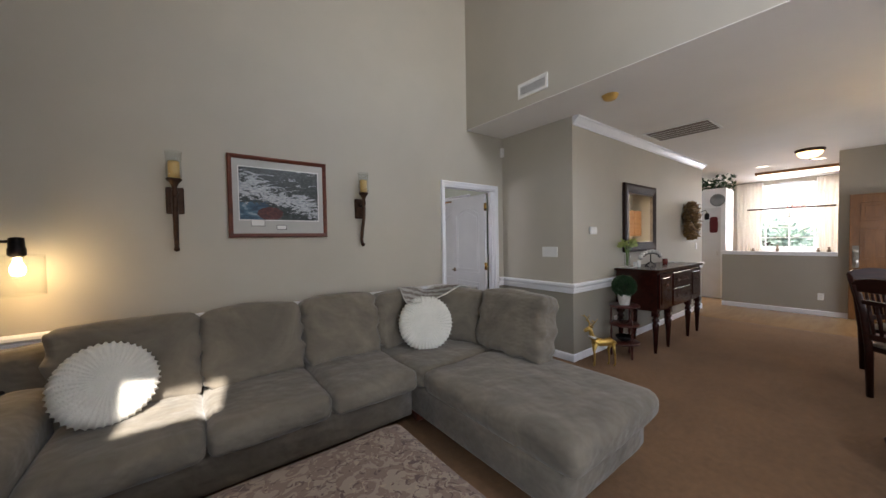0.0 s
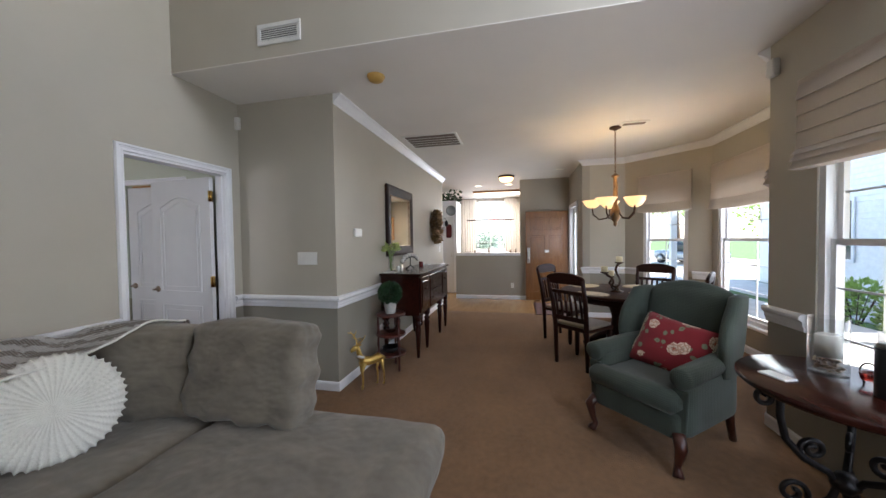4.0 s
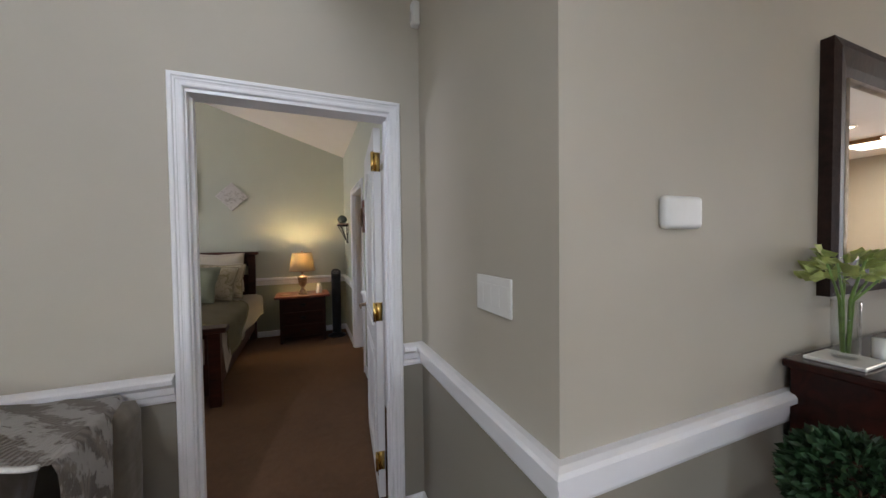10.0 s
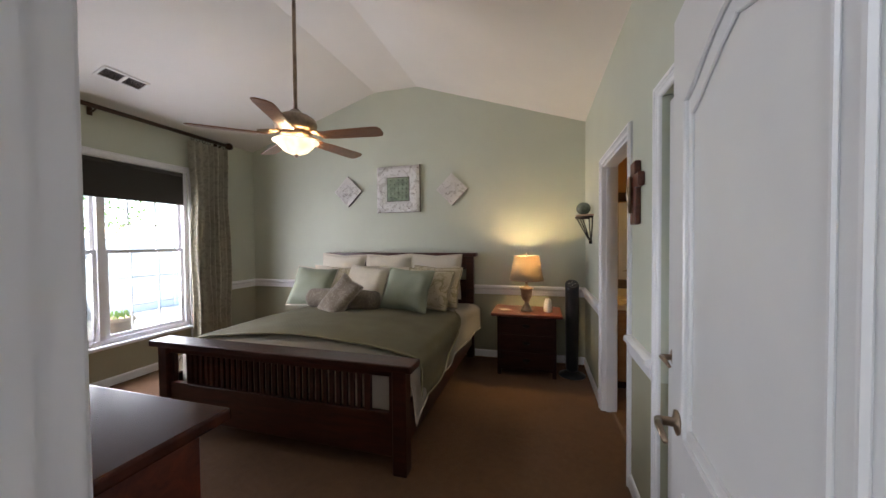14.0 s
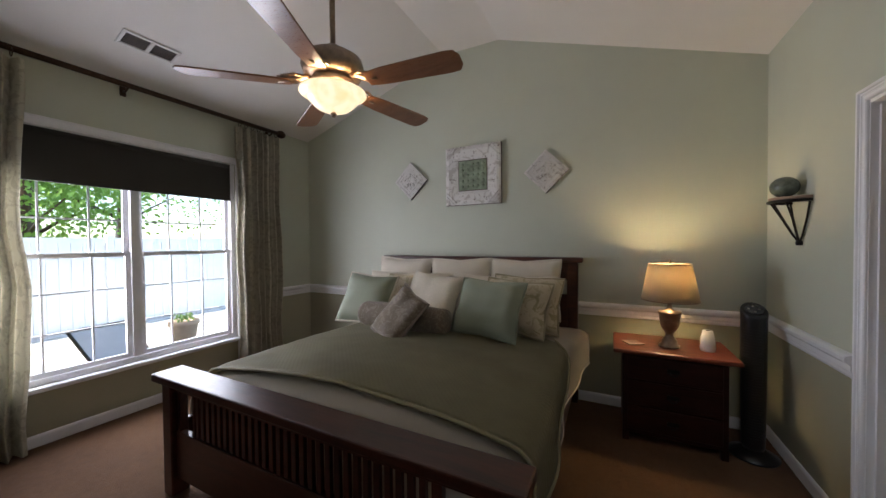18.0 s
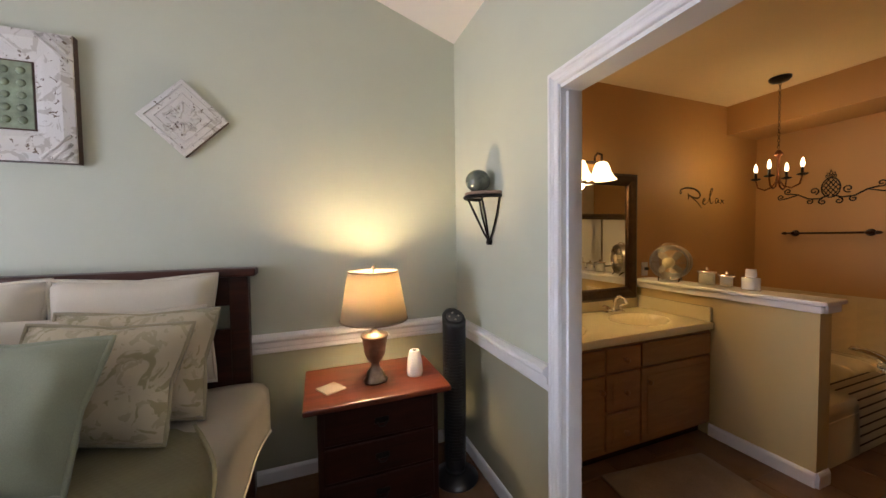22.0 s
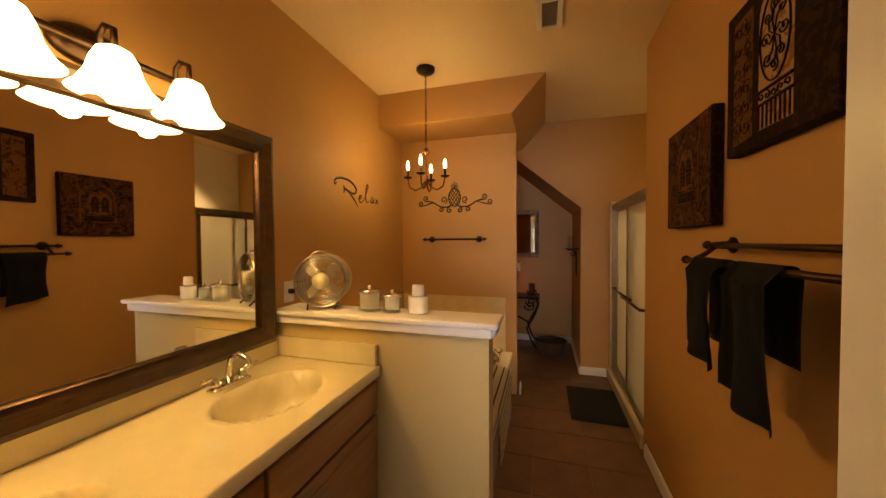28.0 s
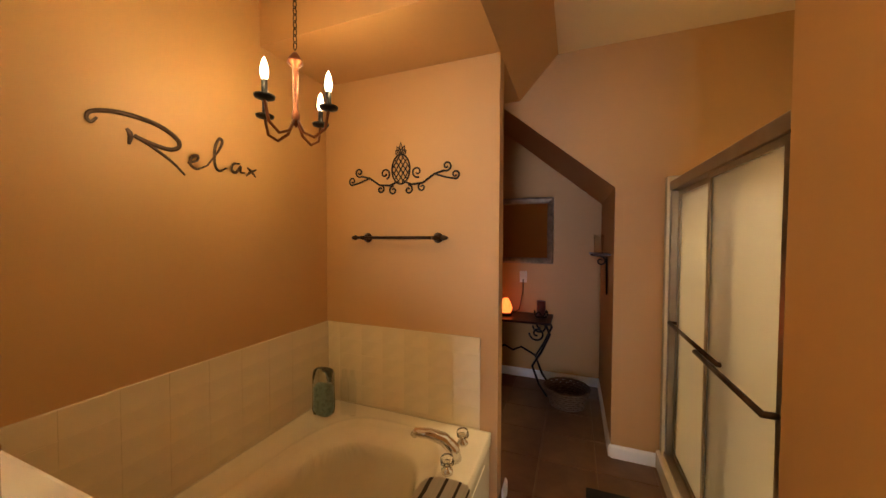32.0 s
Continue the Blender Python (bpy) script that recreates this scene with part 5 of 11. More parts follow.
# ---- wing chair ----
def wing_chair():
    c = thing("wing_chair", "green diamond-weave wing armchair on cherry cabriole legs", "armchair", "", (3.115, -0.73, 0), 220.5)
    part("base", cushion(-0.30, 0.30, -0.345, 0.34, 0.19, 0.37, 0.045, 0.0, 41, 9, 0.003), M_CHAIR, c, "", True)
    tee = [(-0.30, -0.40), (0.30, -0.40), (0.30, -0.25), (0.228, -0.25), (0.228, 0.22), (-0.228, 0.22), (-0.228, -0.25), (-0.30, -0.25)]
    part("seat_cushion", prism(tee, 0.355, 0.485, None, None, 0.04), M_CHAIR, c, "T-shaped seat cushion", True)
    back = cushion(-0.285, 0.285, -0.085, 0.085, 0.0, 0.62, 0.07, 0.03, 43, 16, 0.005, None, Matrix.Translation((0, 0.27, 0.38)) @ Matrix.Rotation(radians(-12), 4, "X"))
    for v in back.verts:
        if v.co.z > 0.8:
            v.co.z += 0.035 * (1 - (v.co.x / 0.29) ** 2) * (v.co.z - 0.8) / 0.18
    part("backrest", back, M_CHAIR, c, "", True)
    for s in (-1, 1):
        rows = []
        bm = bmesh.new()
        for k in range(13):
            f = k / 12
            z = 0.50 + 0.475 * f
            reach = 0.075 + 0.165 * math.sin(math.pi * min(1.0, 0.18 + 0.66 * f)) * (1 - 0.45 * max(0.0, f - 0.7) / 0.3)
            y1 = 0.345 + 0.10 * f
            y0 = y1 - 0.11 - reach
            row = []
            for i in range(20):
                a = 2 * math.pi * i / 20
                ca, sa = math.cos(a), math.sin(a)
                yy = (y0 + y1) / 2 + (y1 - y0) / 2 * math.copysign(abs(ca) ** 0.7, ca)
                flare = 0.03 * (1 - (yy - y0) / (y1 - y0)) + 0.012 * math.sin(math.pi * f)
                row.append(bm.verts.new((s * (0.292 + flare + 0.042 * math.copysign(abs(sa) ** 0.8, sa)), yy, z + (0.012 if 0 < k else 0))))
            rows.append(row)
        for p, q in zip(rows, rows[1:]):
            for i in range(20):
                bm.faces.new((p[i], p[(i + 1) % 20], q[(i + 1) % 20], q[i]))
        cap = bm.verts.new((s * 0.305, rows[-1][0].co.y - 0.10, 1.005))
        for i in range(20):
            bm.faces.new((rows[-1][i], rows[-1][(i + 1) % 20], cap))
        bmesh.ops.recalc_face_normals(bm, faces=bm.faces[:])
        part("wing", bm, M_CHAIR, c, "", True)
        arm = cushion(s * 0.275 - 0.052, s * 0.275 + 0.052, -0.305, 0.30, 0.21, 0.58, 0.04, 0.008, 44, 10, 0.003)
        part("arm_panel", arm, M_CHAIR, c, "", True)
        roll = tube([(s * 0.292, -0.338, 0.565), (s * 0.292, -0.32, 0.568), (s * 0.290, -0.20, 0.572), (s * 0.286, 0.05, 0.582), (s * 0.280, 0.26, 0.592)], 0.066, 18, None, False, [0.80, 1.0, 1.0, 0.95, 0.9])
        part("armrest", roll, M_CHAIR, c, "rolled arm", True)
        part("arm_front", prism([(s * 0.282 - 0.036, 0.25), (s * 0.282 + 0.036, 0.25), (s * 0.285 + 0.046, 0.50), (s * 0.285 - 0.046, 0.50)], 0.300, 0.318, None, Matrix(((1, 0, 0, 0), (0, 0, -1, 0), (0, 1, 0, 0), (0, 0, 0, 1))), 0.006), M_CHAIR, c)
    for x, y, f in ((-0.275, -0.315, 1), (0.275, -0.315, 1), (-0.27, 0.30, 0), (0.27, 0.30, 0)):
        s = -1 if x < 0 else 1
        pts = [(x, y, 0.24), (x + s * 0.03, y - 0.03, 0.18), (x + s * 0.012, y - 0.02, 0.09), (x, y - 0.005, 0.045), (x + s * 0.012, y - 0.022, 0.016), (x + s * 0.016, y - 0.028, 0.0)] if f else [(x, y, 0.24), (x, y + 0.03, 0.1), (x, y + 0.06, 0.0)]
        part("leg", tube(pts, 0.027, 10, None, False, [1.3, 1.25, 0.8, 0.65, 1.0, 1.1] if f else [1.1, 0.9, 0.75]), M_CHERRY_DIM, c, "carved cherry wood leg", True)
    lean = Matrix.Translation((0.02, 0.09, 0.620)) @ Matrix.Rotation(radians(9), 4, "Y") @ Matrix.Rotation(radians(-30), 4, "X")
    p = part("floral_pillow", pillow_mesh(0.47, 0.39, 0.15, 18, 0.05, 0.010, 3, 0, None, lean), M_FLORAL, None, "", True)
    p.matrix_basis = c.matrix_basis.copy()
    tagged(p, "red pillow printed with white and pink flowers", "pillow")
    ring = []
    for k in range(64):
        a = 2 * math.pi * k / 64
        u, v = math.cos(a), math.sin(a)
        q = max(abs(u), abs(v))
        ring.append((u / q * 0.235 * (0.955 + 0.09 * abs(u * v)), 0, v / q * 0.17 * (0.955 + 0.09 * abs(u * v))))
    bm = tube(ring, 0.007, 6, None, True)
    bmesh.ops.transform(bm, matrix=lean, verts=bm.verts[:])
    part("piping", bm, M_CORD, p, "cream and green twisted cord", True)


wing_chair()


# ---- half-round iron console table by the window ----
def iron_table():
    c = thing("console_table", "oval dark wooden table on scrolled black iron legs", "table", "", (2.33, -1.17, 0))
    out = [(0.42 * math.cos(radians(a)), 0.36 * math.sin(radians(a))) for a in range(0, 360, 6)]
    part("tabletop", prism(out, 0.690, 0.725, None, None, 0.010), M_LACQUER, c, "polished dark wooden top", True)
    for a in (86, 205, 318):
        bm = tube([(0.235, 0, 0.69), (0.235, 0, 0.56), (0.215, 0, 0.46), (0.15, 0, 0.38), (0.06, 0, 0.33), (0.025, 0, 0.28), (0.05, 0, 0.21), (0.13, 0, 0.14), (0.20, 0, 0.07), (0.245, 0, 0.02), (0.275, 0, 0.012)], 0.015, 8)
        tube(scroll((0.275, 0, 0.062), 0.05, 0.012, 1.5, -90, 26, "xz", 1), 0.014, 7, bm)
        tube(scroll((0.290, 0, 0.640), 0.048, 0.012, 1.4, 180, 24, "xz", -1), 0.012, 7, bm)
        tube(scroll((0.115, 0, 0.425), 0.052, 0.012, 1.5, -60, 24, "xz", 1), 0.012, 7, bm)
        tube(scroll((0.185, 0, 0.215), 0.058, 0.014, 1.3, 200, 24, "xz", -1), 0.012, 7, bm)
        bmesh.ops.transform(bm, matrix=Matrix.Rotation(radians(a), 4, "Z"), verts=bm.verts[:])
        part("leg", bm, M_IRON, c, "scrolled iron leg", True)
    part("collar", lathe([(0.03, 0.25), (0.05, 0.28), (0.05, 0.30), (0.03, 0.33)], 14), M_IRON, c, "", True)
    part("support_ring", tube([(0.24 * math.cos(radians(a)), 0.24 * math.sin(radians(a)), 0.682) for a in range(0, 360, 12)], 0.008, 6, None, True), M_IRON, c, "", True)


iron_table()
v = thing("hurricane_vase", "clear glass hurricane vase with a white candle on pebbles", "vase", "", (2.48, -1.21, 0.725))
part("glass", lathe([(0.0, 0.0), (0.068, 0.0), (0.070, 0.01), (0.070, 0.27), (0.067, 0.27), (0.067, 0.012), (0, 0.010)], 28), M_GLASS, v, "clear glass cylinder", True)
part("candle", lathe([(0.0, 0.085), (0.048, 0.085), (0.048, 0.185), (0.04, 0.19), (0.0, 0.182)], 22), M_CERAMIC, v, "white pillar candle", True)
bm = bmesh.new()
rng = random.Random(2)
for k in range(46):
    a, r = rng.uniform(0, 6.28), 0.052 * math.sqrt(rng.random())
    s = rng.uniform(0.009, 0.015)
    lathe([(0, -s * 0.6), (s, 0), (0, s * 0.6)], 6, (r * math.cos(a), r * math.sin(a), 0.020 + rng.random() * 0.055), bm)
part("pebbles", bm, M_PEWTER, v, "brown pebbles", True)
sp = thing("speaker", "black cylindrical speaker on the console table", "speaker", "", (2.22, -1.24, 0.725))
part("grille", lathe([(0.0, 0.0), (0.052, 0.0), (0.054, 0.01), (0.054, 0.205), (0.046, 0.218), (0, 0.218)], 28), M_BLACK, sp, "", True)
part("ring", lathe([(0.0545, 0.196), (0.0555, 0.200), (0.0545, 0.204)], 28), M_BLACK, sp, "", True)
ct = solo("coaster", box(-0.06, 0.06, -0.035, 0.035, 0, 0.008, 0.002), M_WHITE, "white card lying on the console table", "card", False, (2.39, -0.95, 0.7255), 20)
tl = thing("tealight_holder", "black wire tealight holder with red glass", "candle holder", "", (2.34, -1.26, 0.725))
part("wire_frame", merge(merge(tube(arc((0, 0, 0.05), 0.05, -60, 240, 16), 0.0035, 6), tube([(-0.03, 0, 0.0), (-0.05, 0, 0.06), (-0.06, 0, 0.10), (-0.075, 0, 0.08)], 0.0035, 6)), tube([(0.03, 0, 0.0), (0.05, 0, 0.06)], 0.0035, 6)), M_IRON, tl, "", True)
part("glass_cup", lathe([(0, 0.03), (0.03, 0.03), (0.036, 0.06), (0.033, 0.06), (0.028, 0.034), (0, 0.034)], 18), clear("red_glass", 0.05, (0.6, 0.05, 0.04)), tl, "", True)


# ---- dining room ----
def sideboard():
    s = thing("sideboard", "dark cherry sideboard with drawers on tall turned legs", "sideboard", "", (5.04, 1.60, 0))
    x0, x1, y0, y1 = -0.785, 0.785, -0.245, 0.25
    part("body", box(x0 + 0.015, x1 - 0.015, y0 + 0.02, y1, 0.50, 0.972, 0.004), M_LACQUER, s)
    part("top", box(x0 - 0.015, x1 + 0.015, y0 - 0.012, y1 + 0.01, 0.972, 1.0, 0.008, None, 2), M_LACQUER, s, "polished dark wooden top")
    for a, b in ((x0 + 0.05, x0 + 0.44), (x1 - 0.44, x1 - 0.05)):
        d = part("door", merge(box(a, b, y0 + 0.002, y0 + 0.02, 0.53, 0.945, 0.004), box(a + 0.05, b - 0.05, y0 - 0.005, y0 + 0.002, 0.58, 0.895, 0.003)), M_LACQUER, s)
        part("knob", lathe([(0, 0), (0.012, 0.004), (0.014, 0.014), (0.0, 0.02)], 12, (0, 0, 0), None, Matrix.Translation(((a + b) / 2, y0 - 0.005, 0.80)) @ Matrix.Rotation(radians(90), 4, "X")), M_BRONZE, d, "", True)
    for z in (0.53, 0.74):
        d = part("drawer", box(x0 + 0.47, x1 - 0.47, y0 - 0.002, y0 + 0.02, z, z + 0.20, 0.004), M_LACQUER, s)
        for x in (-0.17, 0.17):
            part("drawer_pull", merge(tube(arc((x, y0 - 0.014, z + 0.11), 0.028, 180, 360, 10), 0.004, 6), lathe([(0, 0), (0.011, 0), (0.011, 0.006), (0, 0.01)], 10, (0, 0, 0), None, Matrix.Translation((x, y0 - 0.002, z + 0.11)) @ Matrix.Rotation(radians(90), 4, "X"))), M_BRONZE, d, "", True)
    for x in (x0 + 0.04, -0.355, 0.355, x1 - 0.04):
        for y in (y0 + 0.045, y1 - 0.05):
            part("leg", merge(box(x - 0.036, x + 0.036, y - 0.036, y + 0.036, 0.44, 0.51, 0.004), lathe([(0.014, 0), (0.017, 0.02), (0.022, 0.10), (0.033, 0.30), (0.037, 0.35), (0.024, 0.368), (0.040, 0.388), (0.040, 0.40), (0.024, 0.418), (0.034, 0.445)], 14, (x, y, 0))), M_LACQUER, s, "turned tapering leg", True)


sideboard()

# mirror over the sideboard
M_MIRF = plain("dark_carved_wood", (0.022, 0.010, 0.007), 0.55, vary=0.4, scale=30, relief=0.5, grain=45, spec=0.25)
mir = thing("wall_mirror", "wall mirror in a wide dark carved wooden frame", "mirror", "", (5.01, 1.872, 1.652))
for bm in frame_bars(1.02, 0.925, 0.13, 0.045):
    part("frame_bar", bm, M_MIRF, mir, "dark carved wooden frame")
for bm in frame_bars(0.77, 0.675, 0.012, 0.034):
    part("inner_bead", bm, M_PEWTER, mir)
part("mirror_glass", box(-0.38, 0.38, -0.016, -0.012, -0.332, 0.332), M_MIRROR, mir, "silvered glass")


def candelabra():
    c = thing("candelabra", "black iron arched holder with a row of white votive candles", "candle holder", "", (4.95, 1.70, 1.0))
    part("foot", merge(tube([(-0.18, 0, 0.008), (-0.05, 0, 0.03), (0, 0, 0.06), (0.05, 0, 0.03), (0.18, 0, 0.008)], 0.006, 8), tube([(0, -0.06, 0.006), (0, 0, 0.05), (0, 0.06, 0.006)], 0.006, 8)), M_IRON, c, "", True)
    part("arch", merge(tube([(0, 0, 0.05), (0, 0, 0.16)], 0.006, 8), tube([(0.34 * math.cos(radians(a)), 0, 0.06 + 0.10 * math.sin(radians(a))) for a in range(20, 161, 10)], 0.006, 8)), M_IRON, c, "", True)
    for a in range(20, 161, 20):
        x, z = 0.34 * math.cos(radians(a)), 0.06 + 0.10 * math.sin(radians(a))
        h = part("votive_cup", lathe([(0.006, z), (0.028, z + 0.008), (0.031, z + 0.012), (0.0, z + 0.012)], 14, (x, 0, 0)), M_IRON, c, "", True)
        part("candle", lathe([(0, z + 0.012), (0.025, z + 0.012), (0.025, z + 0.058), (0, z + 0.056)], 14, (x, 0, 0)), M_CERAMIC, h, "white votive candle", True)


candelabra()
vs = thing("flower_vase", "glass vase of pale green flowers on a white tray", "vase", "", (4.38, 1.76, 1.0))
part("tray", box(-0.08, 0.08, -0.07, 0.07, 0, 0.012, 0.003), M_CERAMIC, vs)
part("glass", lathe([(0, 0.012), (0.033, 0.012), (0.034, 0.20), (0.031, 0.20), (0.030, 0.018), (0, 0.018)], 18), M_GLASS, vs, "clear glass vase", True)
rng = random.Random(11)
for k in range(9):
    a = rng.uniform(0, 6.28)
    tip = (0.10 * math.cos(a), 0.07 * math.sin(a) - 0.01, rng.uniform(0.27, 0.36))
    part("stem", tube([(0.01 * math.cos(a), 0.01 * math.sin(a), 0.03), (0.02 * math.cos(a), 0.02 * math.sin(a), 0.20), tip], 0.0035, 5), M_LEAF2, vs, "green stem", True)
rng2 = random.Random(12)


def petals(r):
    a = r.uniform(0, 6.28)
    q = r.uniform(0.04, 0.11)
    return (q * math.cos(a), 0.7 * q * math.sin(a), r.uniform(0.26, 0.35)), (math.cos(a), math.sin(a), 0.5)


part("blossoms", leaves(90, petals, 0.055, 13), plain("pale_green_petal", (0.42, 0.48, 0.16), 0.5, vary=0.3, scale=30), vs, "pale green blossoms")
for x, y, h in ((4.51, 1.72, 0.07), (4.58, 1.70, 0.085)):
    solo("votive_candle", lathe([(0, 0), (0.02, 0), (0.022, 0.01), (0.022, h), (0.0, h)], 14), M_CERAMIC, "small white candle on the sideboard", "candle", True, (x, y, 1.0), group="small candles on the sideboard")
solo("red_jar", lathe([(0, 0), (0.03, 0), (0.033, 0.01), (0.033, 0.06), (0.028, 0.07), (0, 0.07)], 18), plain("dark_red_glass", (0.16, 0.02, 0.015), 0.2, vary=0.1), "small dark red jar candle", "candle", True, (5.40, 1.68, 1.0))
solo("white_tray", box(-0.09, 0.09, -0.08, 0.08, 0, 0.012, 0.003), M_CERAMIC, "white tray on the sideboard", "tray", False, (5.68, 1.70, 1.0))


# ---- wreath on the wall ----
def wreath():
    w = thing("wreath", "oval wreath of dried flowers, twigs and berries", "wreath", "", (6.95, 1.945, 1.66))
    w.matrix_basis = w.matrix_basis @ Matrix.Diagonal((1.1, 1.6, 0.86, 1))
    bm = bmesh.new()
    rng = random.Random(4)
    for k in range(120):
        a = rng.uniform(0, 2 * math.pi)
        r = 1 + rng.uniform(-0.25, 0.2)
        p = Vector((0.20 * r * math.cos(a), -0.04 - 0.04 * rng.random(), 0.28 * r * math.sin(a)))
        d = Vector((-math.sin(a), rng.uniform(-0.8, 0.1), math.cos(a))) * 0.11
        tube([p, p + d * 0.5 + Vector((0, -0.015, 0)), p + d], 0.0035, 4, bm)
    part("twigs", bm, M_FRAME, w, "twisted brown twigs", True)

    def pl(r):
        a = r.uniform(0, 2 * math.pi)
        q = 1 + r.uniform(-0.45, 0.28)
        return (0.21 * q * math.cos(a), -0.05 - 0.05 * r.random(), 0.29 * q * math.sin(a)), (math.cos(a), -0.7, math.sin(a))

    part("leaves", leaves(800, pl, 0.05, 21), M_DRIED, w, "dried brown leaves")
    part("straw", leaves(260, pl, 0.06, 22), plain("dried_straw", (0.24, 0.15, 0.055), 0.9, vary=0.4, scale=30), w)
    seed = plain("tan_seed_head", (0.26, 0.16, 0.08), 0.9, vary=0.5, scale=60, relief=0.8, grain=80)
    for k in range(26):
        a, q = rng.uniform(0, 6.28), 1 + rng.uniform(-0.3, 0.15)
        s = rng.uniform(0.026, 0.052)
        part("seed_head", lathe([(0, -s), (s * 0.8, -s * 0.5), (s, 0), (s * 0.8, s * 0.5), (0, s)], 8, (0.20 * q * math.cos(a), -0.10, 0.28 * q * math.sin(a))), seed, w, "", True)


wreath()
wl = thing("wall_lantern", "small black iron wall lantern on the kitchen side", "lantern", "", (7.62, 1.872, 1.78))
part("bracket", tube([(0, 0, 0.05), (0, -0.10, 0.08), (0, -0.12, 0.03)], 0.006, 6), M_IRON, wl, "", True)
part("body", lathe([(0.0, -0.10), (0.035, -0.09), (0.04, 0.0), (0.015, 0.03), (0, 0.04)], 10, (0, -0.12, 0)), M_IRON, wl, "", True)


# ---- three-tier stand, plant, deer ----
def tier_stand():
    s = thing("tiered_stand", "three-tier round cherry plant stand with turned posts", "plant stand", "", (3.93, 1.597, 0))
    for z in (0.16, 0.37, 0.585):
        part("shelf", lathe([(0.0, z), (0.155, z), (0.162, z + 0.004), (0.162, z + 0.018), (0.155, z + 0.024), (0.0, z + 0.02)], 28), M_STAND, s, "round cherry shelf", True)
    for k in range(3):
        a = radians(120 * k)
        x, y = 0.135 * math.cos(a), 0.135 * math.sin(a)
        part("post", lathe([(0.010, 0), (0.014, 0.03), (0.009, 0.07), (0.015, 0.13), (0.015, 0.20), (0.009, 0.22), (0.014, 0.28), (0.009, 0.35), (0.015, 0.38), (0.015, 0.41), (0.009, 0.43), (0.014, 0.5), (0.009, 0.56), (0.014, 0.6)], 10, (x, y, 0)), M_STAND, s, "turned post", True)


tier_stand()
pot = thing("topiary_plant", "boxwood ball in a whitewashed pot", "potted plant", "", (3.93, 1.597, 0.607))
part("pot", lathe([(0, 0), (0.05, 0), (0.054, 0.01), (0.070, 0.10), (0.074, 0.105), (0.074, 0.125), (0.064, 0.125), (0.06, 0.11), (0, 0.108)], 24), plain("whitewashed_clay", (0.52, 0.50, 0.46), 0.8, vary=0.2, scale=25, relief=0.4, grain=60), pot, "whitewashed clay pot", True)


def ball(r):
    a, b = r.uniform(0, 6.28), math.acos(r.uniform(-1, 1))
    q = 0.115 * (0.55 + 0.45 * r.random() ** 0.4)
    d = Vector((math.sin(b) * math.cos(a), math.sin(b) * math.sin(a), math.cos(b)))
    return Vector((0, 0, 0.215)) + d * q, d


part("foliage", leaves(2600, ball, 0.026, 30), M_LEAF, pot, "clipped green boxwood leaves")
part("stem", lathe([(0.012, 0.10), (0.01, 0.22)], 8), M_FRAME, pot)
solo("glass_dish", lathe([(0, 0), (0.04, 0), (0.07, 0.03), (0.075, 0.045), (0.07, 0.045), (0.04, 0.008), (0, 0.008)], 22), M_GLASS, "small glass dish on the plant stand", "dish", True, (3.93, 1.597, 0.394))
solo("black_bowl", lathe([(0, 0), (0.05, 0), (0.09, 0.04), (0.092, 0.06), (0.085, 0.06), (0.05, 0.01), (0, 0.01)], 22), M_IRON, "black iron bowl on the plant stand", "bowl", True, (3.93, 1.597, 0.184))


